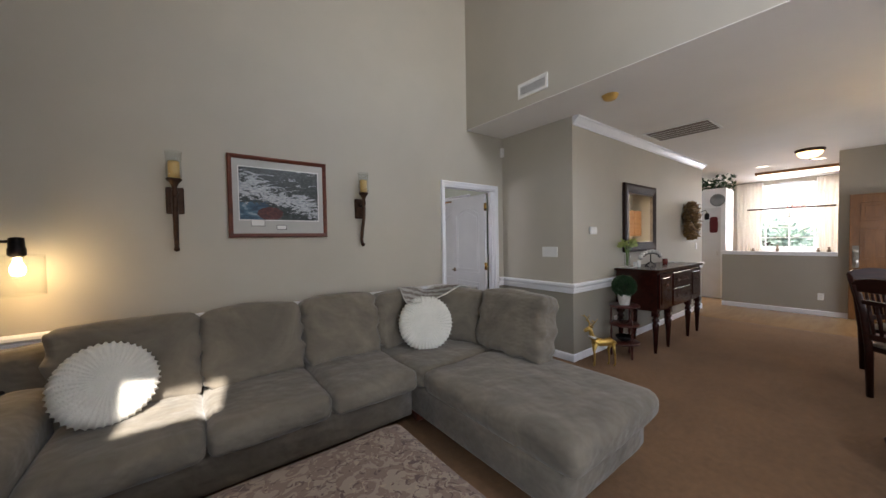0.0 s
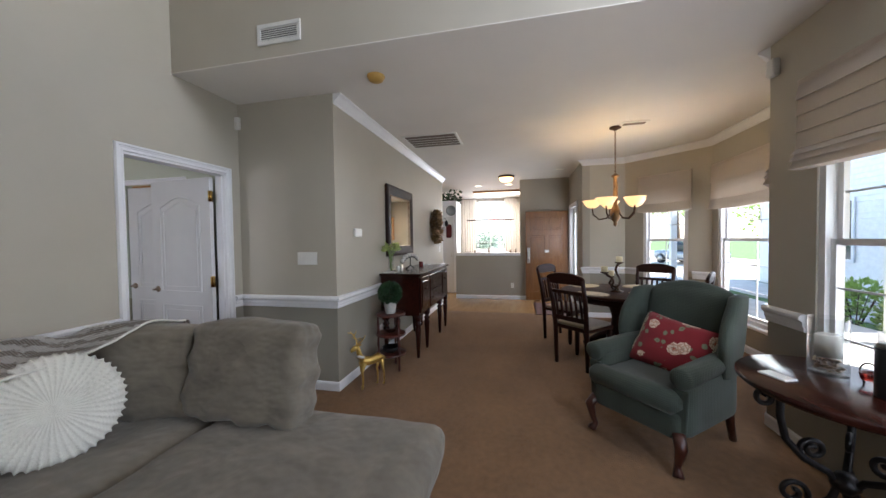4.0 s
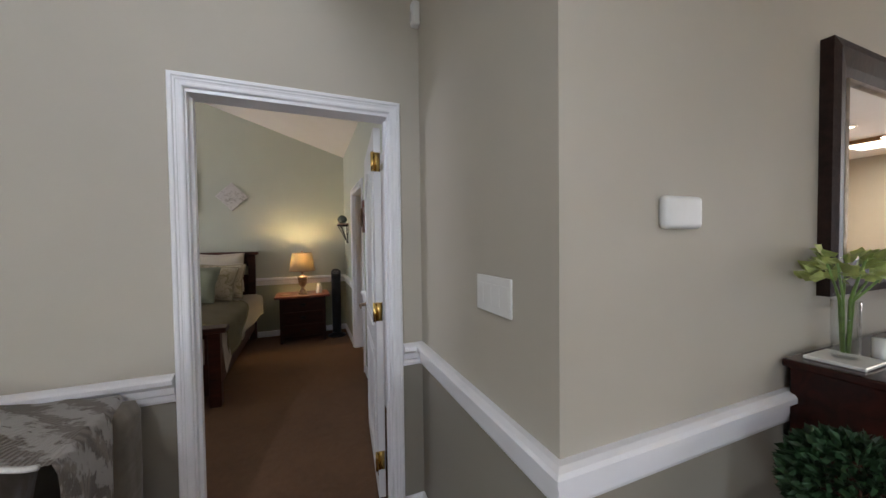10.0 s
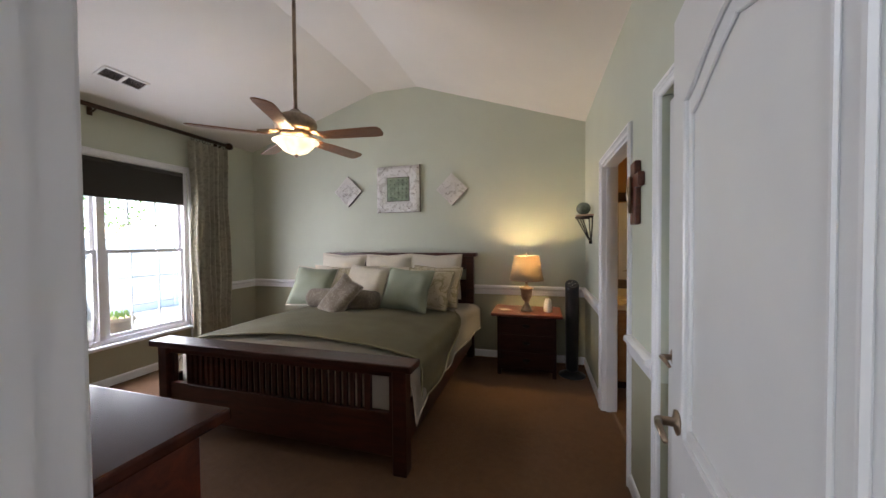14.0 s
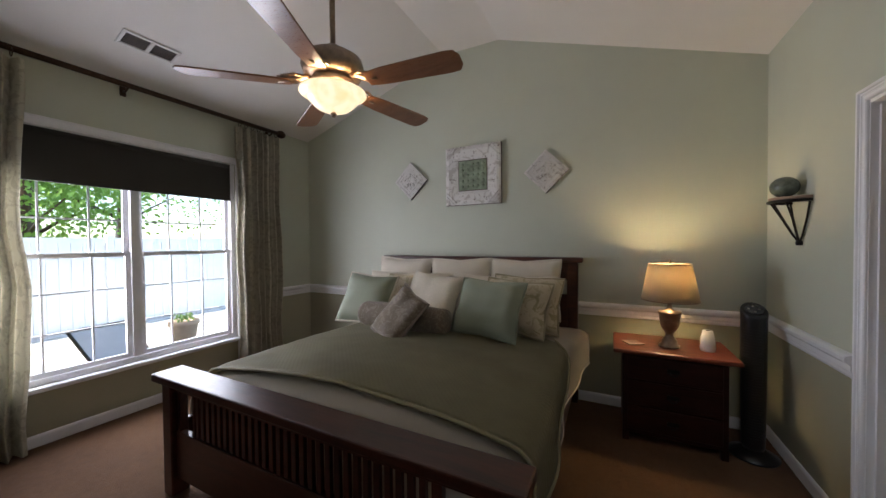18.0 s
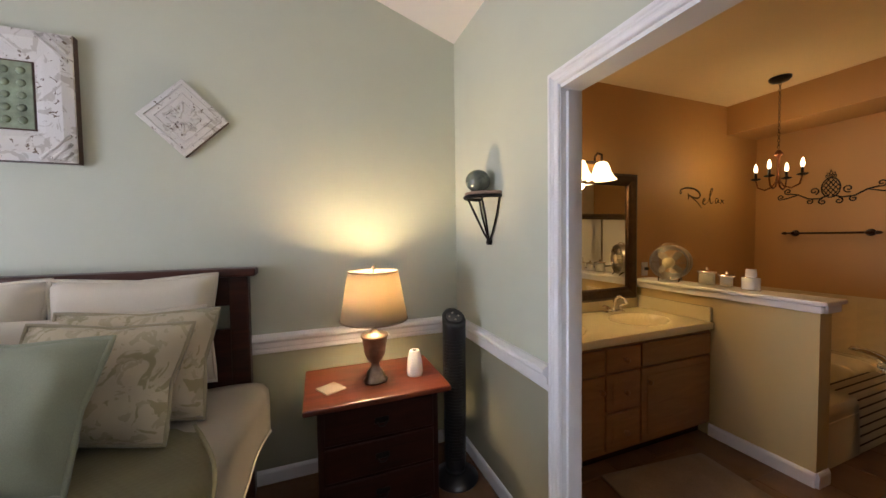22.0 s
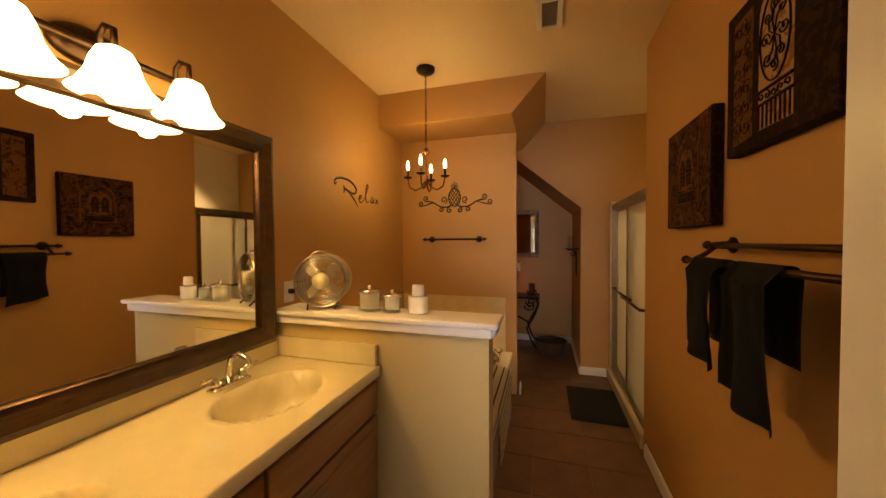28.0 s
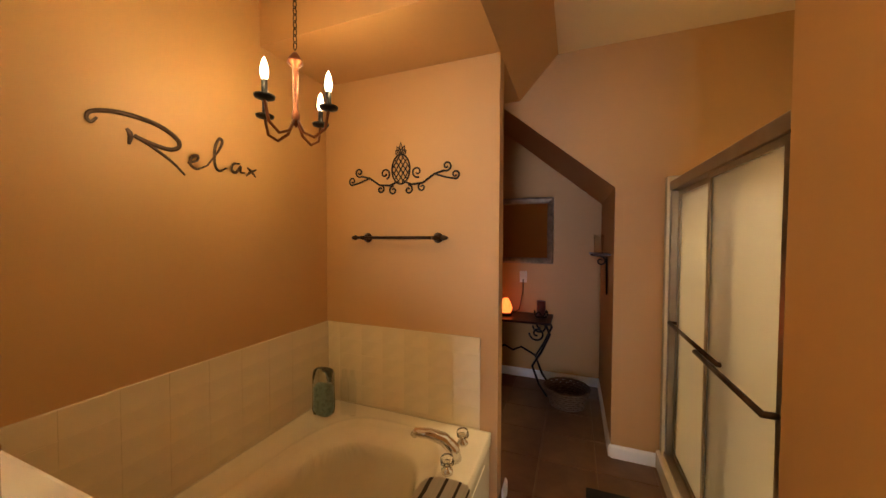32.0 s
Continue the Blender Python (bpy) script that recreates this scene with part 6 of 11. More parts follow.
def deer():
    bm = bmesh.new()
    tube([(-0.135, 0, 0.26), (-0.08, 0, 0.275), (0.0, 0, 0.262), (0.08, 0, 0.272), (0.115, 0, 0.29)], 0.05, 12, bm, False, [0.5, 0.98, 0.85, 1.0, 0.7])
    tube([(0.09, 0, 0.285), (0.125, 0, 0.34), (0.14, 0, 0.40), (0.155, 0, 0.425)], 0.033, 10, bm, False, [1.2, 0.85, 0.75, 0.8])
    tube([(0.135, 0, 0.43), (0.17, 0, 0.42), (0.205, 0, 0.40), (0.215, 0, 0.395)], 0.028, 10, bm, False, [0.9, 1.0, 0.6, 0.45])
    for x, y, k in ((0.085, 0.028, 0.02), (0.095, -0.028, -0.01), (-0.105, 0.028, -0.02), (-0.10, -0.028, 0.02)):
        tube([(x, y, 0.26), (x + 0.01 + k, y, 0.16), (x + k, y, 0.13), (x + k, y, 0.02), (x + k + 0.012, y, 0.0)], 0.018, 8, bm, False, [1.4, 0.7, 0.62, 0.45, 0.7])
    for s in (-1, 1):
        tube([(0.14, s * 0.015, 0.445), (0.12, s * 0.045, 0.455)], 0.010, 6, bm, False, [1, 0.4])
        tube([(0.15, s * 0.012, 0.45), (0.135, s * 0.055, 0.485), (0.14, s * 0.105, 0.515), (0.165, s * 0.135, 0.555)], 0.008, 6, bm, False, [1.1, 0.9, 0.8, 0.4])
        for p, q in (((0.135, s * 0.055, 0.485), (0.18, s * 0.065, 0.52)), ((0.14, s * 0.105, 0.515), (0.105, s * 0.115, 0.56)), ((0.15, s * 0.12, 0.535), (0.195, s * 0.135, 0.55))):
            tube([p, q], 0.006, 5, bm, False, [1, 0.4])
    tube([(-0.135, 0, 0.275), (-0.155, 0, 0.25)], 0.012, 6, bm, False, [1, 0.4])
    d = solo("deer_figurine", bm, M_GOLD, "gold standing deer figurine with antlers on the carpet", "figurine", True, (3.48, 1.62, 0), 139)
    s = solo("deer_scarf", tube([(0.085, 0.0, 0.315), (0.105, 0.045, 0.325), (0.14, 0.03, 0.335), (0.145, -0.02, 0.335), (0.11, -0.045, 0.325)], 0.014, 8, None, True), M_KNIT, "white scarf round the deer's neck", "scarf", True, (3.48, 1.62, 0), 139)

    for o in (d, s):
        o.matrix_basis = o.matrix_basis @ Matrix.Diagonal((0.94, 0.94, 0.94, 1))


deer()


# ---- dining table and chairs ----
def dining_table():
    t = thing("dining_table", "round dark cherry dining table on a pedestal", "dining table", "", (4.86, -0.92, 0))
    part("tabletop", lathe([(0.0, 0.725), (0.60, 0.725), (0.635, 0.733), (0.645, 0.748), (0.64, 0.758), (0.62, 0.762), (0, 0.762)], 56), M_DARK, t, "polished round top", True)
    part("apron", lathe([(0.50, 0.65), (0.51, 0.65), (0.51, 0.725), (0.50, 0.725)], 48), M_DARK, t, "", True)
    part("pedestal", lathe([(0.09, 0.16), (0.13, 0.18), (0.13, 0.26), (0.08, 0.30), (0.07, 0.45), (0.10, 0.55), (0.12, 0.60), (0.20, 0.65), (0.0, 0.66)], 28), M_DARK, t, "", True)
    for k in range(4):
        a = radians(45 + 90 * k)
        u = Vector((math.cos(a), math.sin(a), 0))
        part("foot", tube([u * 0.08 + Vector((0, 0, 0.24)), u * 0.24 + Vector((0, 0, 0.17)), u * 0.38 + Vector((0, 0, 0.07)), u * 0.45 + Vector((0, 0, 0.03))], 0.045, 10, None, False, [1.1, 1.0, 0.8, 0.6]), M_DARK, t, "", True)


dining_table()


def dining_chair():
    c = thing("dining_chair", "dark cherry slat-back dining chair with a beige seat", "dining chair", "chairs round the dining table")
    part("seat_frame", prism([(-0.23, -0.22), (0.23, -0.22), (0.20, 0.20), (-0.20, 0.20)], 0.40, 0.44, None, None, 0.006), M_DARK, c)
    part("seat_cushion", cushion(-0.21, 0.21, -0.215, 0.18, 0.43, 0.475, 0.02, 0.015, 7, 8, 0.002), M_SEAT, c, "beige cloth seat", True)
    for s in (-1, 1):
        part("back_post", tube([(s * 0.195, 0.19, 0.0), (s * 0.195, 0.205, 0.42), (s * 0.205, 0.24, 0.72), (s * 0.215, 0.30, 0.96)], 0.026, 8, None, False, [0.85, 1.05, 0.95, 0.8]), M_DARK, c, "", True)
        part("front_leg", merge(box(s * 0.20 - 0.022, s * 0.20 + 0.022, -0.205, -0.161, 0.34, 0.41, 0.003), lathe([(0.019, 0), (0.025, 0.06), (0.028, 0.30), (0.022, 0.32), (0.029, 0.34)], 10, (s * 0.20, -0.183, 0))), M_DARK, c, "", True)
    out = [(-0.225, 0.0), (0.225, 0.0)] + [(0.235 * math.cos(radians(a)), 0.06 + 0.065 * math.sin(radians(a))) for a in range(0, 181, 15)]
    part("crest_rail", prism(out, -0.014, 0.014, None, Matrix.Translation((0, 0.285, 0.905)) @ Matrix.Rotation(radians(78), 4, "X"), 0.005), M_DARK, c, "arched crest rail")
    part("lower_rail", box(-0.20, 0.20, 0.202, 0.228, 0.50, 0.55, 0.005), M_DARK, c)
    part("mid_rail", prism([(-0.205, 0), (0.205, 0), (0.205, 0.035), (-0.205, 0.035)], -0.010, 0.010, None, Matrix.Translation((0, 0.262, 0.80)) @ Matrix.Rotation(radians(80), 4, "X")), M_DARK, c)
    for k in range(6):
        x = -0.15 + 0.06 * k
        part("slat", tube([(x, 0.215, 0.54), (x, 0.235, 0.67), (x, 0.262, 0.815)], 0.0125, 6, None, False, [1, 1.2, 1]), M_DARK, c, "", True)
    part("stretcher", box(-0.195, 0.195, -0.19, -0.175, 0.37, 0.40), M_DARK, c)
    return c


ch = dining_chair()
ch.matrix_basis = pose(4.463, -0.45, 0, 0, 0, 45)
for x, y, a in ((5.41, -0.39, -37), (5.37, -1.43, -122), (4.64, -1.44, 148)):
    copy_thing(ch, pose(x, y, 0, 0, 0, a))

M_PLACE = plain("woven_cream_mat", (0.56, 0.49, 0.36), 0.9, vary=0.15, scale=60, relief=0.6, grain=120)
for k, (x, y) in enumerate(((4.54, -0.57), (5.20, -0.62), (4.57, -1.13), (5.20, -1.22))):
    out = [((0.18 + 0.008 * math.cos(14 * a)) * math.cos(a), (0.14 + 0.006 * math.cos(14 * a)) * math.sin(a)) for a in [2 * math.pi * i / 84 for i in range(84)]]
    solo("placemat", prism(out, 0, 0.006), M_PLACE, "oval woven cream placemat on the dining table", "placemat", False, (x, y, 0.7625), 40 + 90 * k, group="placemats")


def candle_twist():
    c = thing("candle_centrepiece", "twisted dark iron centrepiece with cream candles", "candle holder", "", (4.75, -0.87, 0.762))
    part("foot", lathe([(0, 0), (0.07, 0), (0.075, 0.008), (0.02, 0.02), (0, 0.02)], 20), M_BRONZE, c, "", True)
    for k, (x, y, h) in enumerate(((-0.09, 0.12, 0.215), (0.0, -0.03, 0.325), (0.10, 0.06, 0.15))):
        pts = [(0.03 * math.cos(0.9 * i + 2 * k) + x * i / 8, 0.03 * math.sin(0.9 * i + 2 * k) + y * i / 8, 0.01 + h * i / 8) for i in range(9)]
        part("arm", tube(pts, 0.013, 8), M_BRONZE, c, "", True)
        part("cup", lathe([(0.012, h), (0.045, h + 0.012), (0.048, h + 0.022), (0, h + 0.02)], 16, (pts[-1][0], pts[-1][1], 0)), M_BRONZE, c, "", True)
        part("candle", lathe([(0, h + 0.02), (0.036, h + 0.02), (0.036, h + 0.085), (0, h + 0.08)], 18, (pts[-1][0], pts[-1][1], 0)), M_CANDLE, c, "cream pillar candle", True)


candle_twist()


# ---- chandelier over the table ----
M_ALAB = glow("lit_alabaster_glass", (1.0, 0.58, 0.22), 0.33, (0.85, 0.74, 0.55))


M_AGED = plain("aged_tan_bronze", (0.20, 0.115, 0.055), 0.4, 0.7, 0.35, 22, 0.2, 90)


def chandelier():
    c = thing("chandelier", "bronze chandelier with five lit alabaster bowl shades", "chandelier", "", (5.02, -0.93, 0))
    part("canopy", lathe([(0, 2.74), (0.068, 2.738), (0.066, 2.72), (0.03, 2.705), (0.012, 2.695), (0, 2.695)], 24), M_BRONZE, c, "", True)
    ch_ = bmesh.new()
    for k in range(19):
        z = 2.685 - 0.0265 * k
        link = [(0.0085 * math.cos(q), 0.0175 * math.sin(q)) for q in [math.pi * i / 6 for i in range(12)]]
        tube([(x, 0, z + h) if k % 2 else (0, x, z + h) for x, h in link], 0.0028, 5, ch_, True)
    tube([(0.004, 0.004, 2.70), (-0.004, 0.006, 2.45), (0.004, -0.004, 2.17)], 0.003, 5, ch_)
    part("chain", ch_, M_AGED, c, "thin tan chain with its cord", True)
    part("column", lathe([(0.008, 2.18), (0.045, 2.15), (0.05, 2.14), (0.022, 2.12), (0.026, 2.0), (0.03, 1.88), (0.022, 1.80), (0.05, 1.74), (0.062, 1.68), (0.05, 1.62), (0.02, 1.58), (0.024, 1.55), (0.0, 1.52)], 20), M_AGED, c, "bronze turned column", True)
    for k in range(5):
        a = radians(72 * k)
        u = Vector((math.cos(a), math.sin(a), 0))
        arm = part("arm", tube([u * 0.03 + Vector((0, 0, 1.72)), u * 0.10 + Vector((0, 0, 1.63)), u * 0.18 + Vector((0, 0, 1.62)), u * 0.25 + Vector((0, 0, 1.685)), u * 0.26 + Vector((0, 0, 1.765))], 0.009, 8), M_BRONZE, c, "", True)
        part("shade", lathe([(0.022, 1.765), (0.058, 1.778), (0.090, 1.812), (0.103, 1.840), (0.122, 1.860), (0.118, 1.861), (0.099, 1.842), (0.086, 1.816), (0.05, 1.784), (0.0, 1.773)], 26, tuple(u * 0.26)), M_ALAB, arm, "glowing alabaster glass bowl", True)
        bulb("chandelier_light", tuple(u * 0.26 + Vector((5.02, -0.93, 1.858))), 0.5, (1.0, 0.74, 0.40), 0.035)


chandelier()


# ---- roman shades and sash windows ----
def sash_window(name, w, h, label, cols=3, rows=2, depth=0.12, mulls=1, parent_m=None, rail_at=0.5, bar=0.006):
    """A white window with casing sides, two sashes and a grid; opening w x h with its lower left corner at the origin; looks to +y."""
    o = thing(name, label, "window", kind="structure")
    part("window_frame", merge(merge(box(0, 0.045, -depth + 0.01, -0.012, 0, h), box(w - 0.045, w, -depth + 0.01, -0.012, 0, h)), merge(box(0.045, w - 0.045, -depth + 0.01, -0.012, h - 0.045, h), box(0.045, w - 0.045, -depth + 0.01, -0.012, 0, 0.045))), M_TRIM, o)
    part("window_sill", box(-0.05, w + 0.05, -0.012, 0.05, -0.035, 0.0, 0.006), M_TRIM, o)
    n = mulls
    cw = (w - 0.09) / n
    for k in range(n):
        a = 0.045 + k * cw
        if k:
            part("mullion", box(a - 0.03, a + 0.03, -depth + 0.015, -0.02, 0.045, h - 0.045), M_TRIM, o)
        m = rail_at * h
        for z0, z1, y in ((0.045, m + 0.02, -0.055), (m - 0.02, h - 0.045, -0.085)):
            s = part("sash", merge(merge(box(a + 0.03 * (k > 0), a + 0.035 + 0.03 * (k > 0), y - 0.015, y + 0.015, z0, z1), box(a + cw - 0.035 - 0.03 * (k < n - 1), a + cw - 0.03 * (k < n - 1), y - 0.015, y + 0.015, z0, z1)), merge(box(a + 0.035, a + cw - 0.035, y - 0.0145, y + 0.0145, z1 - 0.035, z1), box(a + 0.035, a + cw - 0.035, y - 0.0145, y + 0.0145, z0, z0 + 0.035))), M_TRIM, o)
            g = bmesh.new()
            for i in range(1, cols):
                x = a + cw * i / cols
                box(x - bar, x + bar, y - 0.006, y + 0.006, z0 + 0.03, z1 - 0.03, 0, g)
            for j in range(1, rows):
                z = z0 + (z1 - z0) * j / rows
                box(a + 0.03, a + cw - 0.03, y - 0.0055, y + 0.0055, z - bar, z + bar, 0, g)
            part("glazing_bar", g, M_TRIM, s)
    return o


def roman_shade(w, top, bottom, label, tiers=1):
    """A linen shade in overlapping tiers, gathered in folds at its foot; its wall is y = 0 and it stands to +y."""
    o = thing("roman_shade", label, "window shade", "roman shades")
    bm = bmesh.new()
    foot = bottom + 0.13
    prof = [(0.012, top), (0.055, top)]
    step = (top - 0.02 - foot) / tiers
    for k in range(tiers):
        z = top - 0.02 - step * k
        prof += [(0.050, z - 0.01), (0.056, z - step * 0.5), (0.064, z - step * 0.93), (0.066, z - step * 0.985), (0.050, z - step * 0.965)]
    z = foot
    prof += [(0.058, z), (0.085, z - 0.035), (0.06, z - 0.03), (0.095, z - 0.075), (0.065, z - 0.065), (0.10, z - 0.125), (0.03, z - 0.13), (0.03, top - 0.03), (0.012, top - 0.03)]
    n = 18
    rows = []
    for i in range(n + 1):
        x = -w / 2 + w * i / n
        sag = 0.028 * (1 - (2 * i / n - 1) ** 2)
        rows.append([bm.verts.new((x, y + 0.004 * noise.noise(Vector((x * 3, zz * 4, 1))), zz + 0.012 * noise.noise(Vector((x * 2, 3, zz))) * (zz < top - 0.1) - sag * max(0, min(1, (top - 0.1 - zz) / (top - bottom))))) for y, zz in prof])
    k = len(prof)
    for a, b in zip(rows, rows[1:]):
        for j in range(k):
            bm.faces.new((a[j], a[(j + 1) % k], b[(j + 1) % k], b[j]))
    bm.faces.new(rows[0]), bm.faces.new(rows[-1])
    bmesh.ops.recalc_face_normals(bm, faces=bm.faces[:])
    part("cloth", bm, M_ROMAN, o, "", False)
    part("head_rail", box(-w / 2 + 0.01, w / 2 - 0.01, 0.0, 0.012, top - 0.04, top), M_TRIM, o)
    return o


def wall_turn(a, b, out):
    """A pose that lays window coordinates on a wall from a to b whose room side is out."""
    d = (Vector(b) - Vector(a)).normalized()
    m = Matrix.Identity(4)
    m[0][0], m[1][0] = d.x, d.y
    m[0][1], m[1][1] = out[0], out[1]
    m[0][3], m[1][3] = a[0], a[1]
    return m


for k, (a, b, out, f0, f1) in enumerate(((BAY[1], BAY[0], (-S2, S2), DIAG - 0.94, DIAG - 0.30), (BAY[2], BAY[1], (0, 1), 0.14, 1.50), (BAY[3], BAY[2], (S2, S2), 0.30, 0.94))):
    m = wall_turn(a, b, out)
    w = sash_window("window_bay", f1 - f0, 1.77, "white sash window of the dining bay", 2, 3, mulls=1, rail_at=0.56)
    w.matrix_basis = m @ Matrix.Translation((f0, 0, 0.35))
    r = roman_shade(f1 - f0 + (0.10 if k != 1 else 0.14), 2.365, 1.79 if k != 1 else 1.76, "cream linen roman shade drawn half way", 2)
    r.matrix_basis = m @ Matrix.Translation(((f0 + f1) / 2, 0, 0))
m = wall_turn((0, -1.54), (1, -1.54), (0, 1))
# the second window and its shade are unseen, added as a light opening
for x0, x1 in ((1.30, 3.02), (-1.5, 0.3)):
    w = sash_window("window_living", x1 - x0, 1.85, "white double sash window of the living room", 2, 3, mulls=2, rail_at=0.484)
    w.matrix_basis = m @ Matrix.Translation((x0, 0, 0.45))
    r = roman_shade(x1 - x0 + 0.16, 2.357, 1.80, "grey-beige linen roman shade drawn half way", 4)
    r.matrix_basis = m @ Matrix.Translation(((x0 + x1) / 2, 0, 0))


# ---- doors ----
def panel_door(name, w, h, material, label, arch=True, knob="lever", metal=None, six=False):
    """A moulded door along +x from its hinge edge at the origin, 38 mm thick, faces at y = 0 and y = 0.038."""
    d = thing(name, label, "door")
    T = 0.038
    part("door_leaf", box(0, w, 0, T, 0.012, h, 0.002), material, d)
    panels = []
    if six:
        for x0, x1 in ((0.11, w / 2 - 0.05), (w / 2 + 0.05, w - 0.11)):
            panels += [(x0, x1, h - 0.42, h - 0.14, 0), (x0, x1, 0.98, h - 0.54, 0), (x0, x1, 0.20, 0.84, 0)]
    else:
        panels = [(0.13, w - 0.13, 0.93, h - 0.17, 1 if arch else 0), (0.13, w - 0.13, 0.19, 0.79, 0)]
    for x0, x1, z0, z1, a in panels:
        for s in (0, 1):
            y = -0.003 if s == 0 else T + 0.003
            n = 10 if a else 1
            top = [(x1 + (x0 - x1) * k / n, z1 - (0.09 * (1 - math.sin(math.pi * k / n) ** 1.3) if a else 0)) for k in range(n + 1)]
            line = [(x0, z0), (x1, z0)] + top
            for inset, bar in ((0.0, 0.013), (0.045, 0.008)):
                cx, cz = (x0 + x1) / 2, (z0 + z1) / 2
                pts = []
                for x, z in line:
                    pts.append((x + (inset if x < cx else -inset if x > cx else 0), y, z + (inset if z < cz else -inset)))
                part("panel_moulding", tube(pts, bar * 0.5, 6, None, True), material, d)
    mm = metal or M_PEWTER
    for s in (0, 1):
        y0, sg = (0, -1) if s == 0 else (T, 1)
        k = part("door_handle", lathe([(0, 0), (0.03, 0), (0.032, 0.006), (0.012, 0.012), (0.011, 0.045), (0.0, 0.05)], 18, (0, 0, 0), None, Matrix.Translation((w - 0.065, y0, 0.94)) @ Matrix.Rotation(radians(90 * -sg), 4, "X")), mm, d, "", True)
        if knob == "lever":
            part("lever", tube([(w - 0.065, y0 + sg * 0.045, 0.94), (w - 0.10, y0 + sg * 0.052, 0.945), (w - 0.165, y0 + sg * 0.05, 0.935)], 0.009, 8, None, False, [1.2, 1.0, 0.7]), mm, k, "", True)
        else:
            part("knob", lathe([(0.01, 0.04), (0.026, 0.05), (0.03, 0.062), (0.024, 0.075), (0, 0.08)], 18, (0, 0, 0), None, Matrix.Translation((w - 0.065, y0, 0.94)) @ Matrix.Rotation(radians(90 * -sg), 4, "X")), mm, k, "", True)
    return d


def hinge(o, z, m=None):
    h = part("hinge", merge(merge(tube([(-0.004, -0.008, z - 0.045), (-0.004, -0.008, z + 0.045)], 0.007, 10), box(-0.002, 0.034, -0.0035, -0.0015, z - 0.044, z + 0.044)), box(-0.04, -0.006, -0.0035, -0.0015, z - 0.044, z + 0.044)), m or M_BRASS, o, "brass butt hinge", True)
    part("screws", merge(lathe([(0, -0.006), (0.004, -0.005), (0.004, -0.003)], 8, (0, 0, 0), None, Matrix.Translation((0.02, 0, z + 0.025)) @ Matrix.Rotation(radians(90), 4, "X")), lathe([(0, -0.006), (0.004, -0.005), (0.004, -0.003)], 8, (0, 0, 0), None, Matrix.Translation((0.02, 0, z - 0.025)) @ Matrix.Rotation(radians(90), 4, "X"))), m or M_BRASS, h)


d = panel_door("door_bedroom", 0.80, 2.01, M_DOOR, "white moulded two-panel bedroom door standing open")
for z in (0.22, 1.03, 1.83):
    part("hinge", merge(merge(tube([(-0.006, 0.046, z - 0.05), (-0.006, 0.046, z + 0.05)], 0.0075, 10), box(-0.002, 0.0, 0.004, 0.04, z - 0.05, z + 0.05)), box(-0.046, -0.008, 0.043, 0.0455, z - 0.05, z + 0.05)), M_BRASS, d, "polished brass hinge", True)
d.matrix_basis = Matrix.Translation((3.138, 3.035, 0)) @ Matrix.Rotation(radians(84.5), 4, "Z")
d = panel_door("door_bathroom", 0.80, 2.0, M_DOOR, "white moulded bathroom door standing open against the wall")
d.matrix_basis = Matrix.Translation((3.440, 4.938, 0)) @ Matrix.Rotation(radians(1.3), 4, "Z")
d = panel_door("door_closet", 0.75, 2.0, M_DOOR, "white moulded closet door, closed")
d.matrix_basis = Matrix.Translation((3.342, 3.64, 0)) @ Matrix.Rotation(radians(90), 4, "Z") @ Matrix.Translation((0, -0.045, 0))
d = panel_door("door_front", 0.91, 2.00, M_FDOOR, "stained wooden six-panel front door standing open", False, "knob", M_NICKEL, True)
part("deadbolt", lathe([(0, 0), (0.03, 0), (0.03, 0.012), (0.012, 0.022), (0, 0.022)], 18, (0, 0, 0), None, Matrix.Translation((0.845, 0.038, 1.10)) @ Matrix.Rotation(radians(-90), 4, "X")), M_NICKEL, d, "nickel deadbolt", True)
part("handle_plate", merge(box(0.812, 0.878, 0.0382, 0.0425, 0.84, 1.19, 0.002), tube([(0.845, 0.043, 1.03), (0.845, 0.085, 1.00), (0.845, 0.088, 0.92), (0.845, 0.043, 0.87)], 0.008, 8)), M_NICKEL, d, "long nickel handle plate with a pull")
part("knocker", box(0.40, 0.51, 0.038, 0.046, 1.08, 1.14, 0.003), M_NICKEL, d, "nickel plate")
d.matrix_basis = Matrix.Translation((8.365, -0.83, 0)) @ Matrix.Rotation(radians(90.5), 4, "Z")
sd = thing("storm_door", "white storm door with tall glass in the entry", "door", kind="structure")
part("frame", merge(merge(box(7.35, 7.43, -0.97, -0.94, 0, 2.03), box(8.15, 8.23, -0.97, -0.94, 0, 2.03)), merge(box(7.43, 8.15, -0.97, -0.94, 1.92, 2.03), box(7.43, 8.15, -0.97, -0.94, 0, 0.2))), M_TRIM, sd)

# ---- switches, thermostat, sensors, vents ----
sw = thing("light_switch", "white four-gang rocker switch plate", "light switch", "", (3.315, 2.169, 1.235))
part("plate", box(-0.007, 0, -0.104, 0.104, -0.059, 0.059, 0.002), M_WHITE, sw)
for k in range(4):
    y = -0.075 + 0.05 * k
    part("rocker", box(-0.0082, -0.007, y - 0.017, y + 0.017, -0.034, 0.034, 0.0006), M_WHITE, sw)
th = thing("thermostat", "white wall thermostat with a small grey display", "thermostat", "", (3.722, 1.872, 1.478))
part("body", box(-0.075, 0.075, -0.030, 0, -0.045, 0.045, 0.014, None, 4), M_WHITE, th, "", True)
part("display", box(-0.022, 0.028, -0.0295, -0.027, -0.008, 0.028, 0.001), plain("grey_display", (0.10, 0.12, 0.09), 0.2), th, "grey display")
ms = thing("alarm_sensor", "small white corner alarm sensor", "alarm sensor", "", (3.315, 2.90, 2.55))
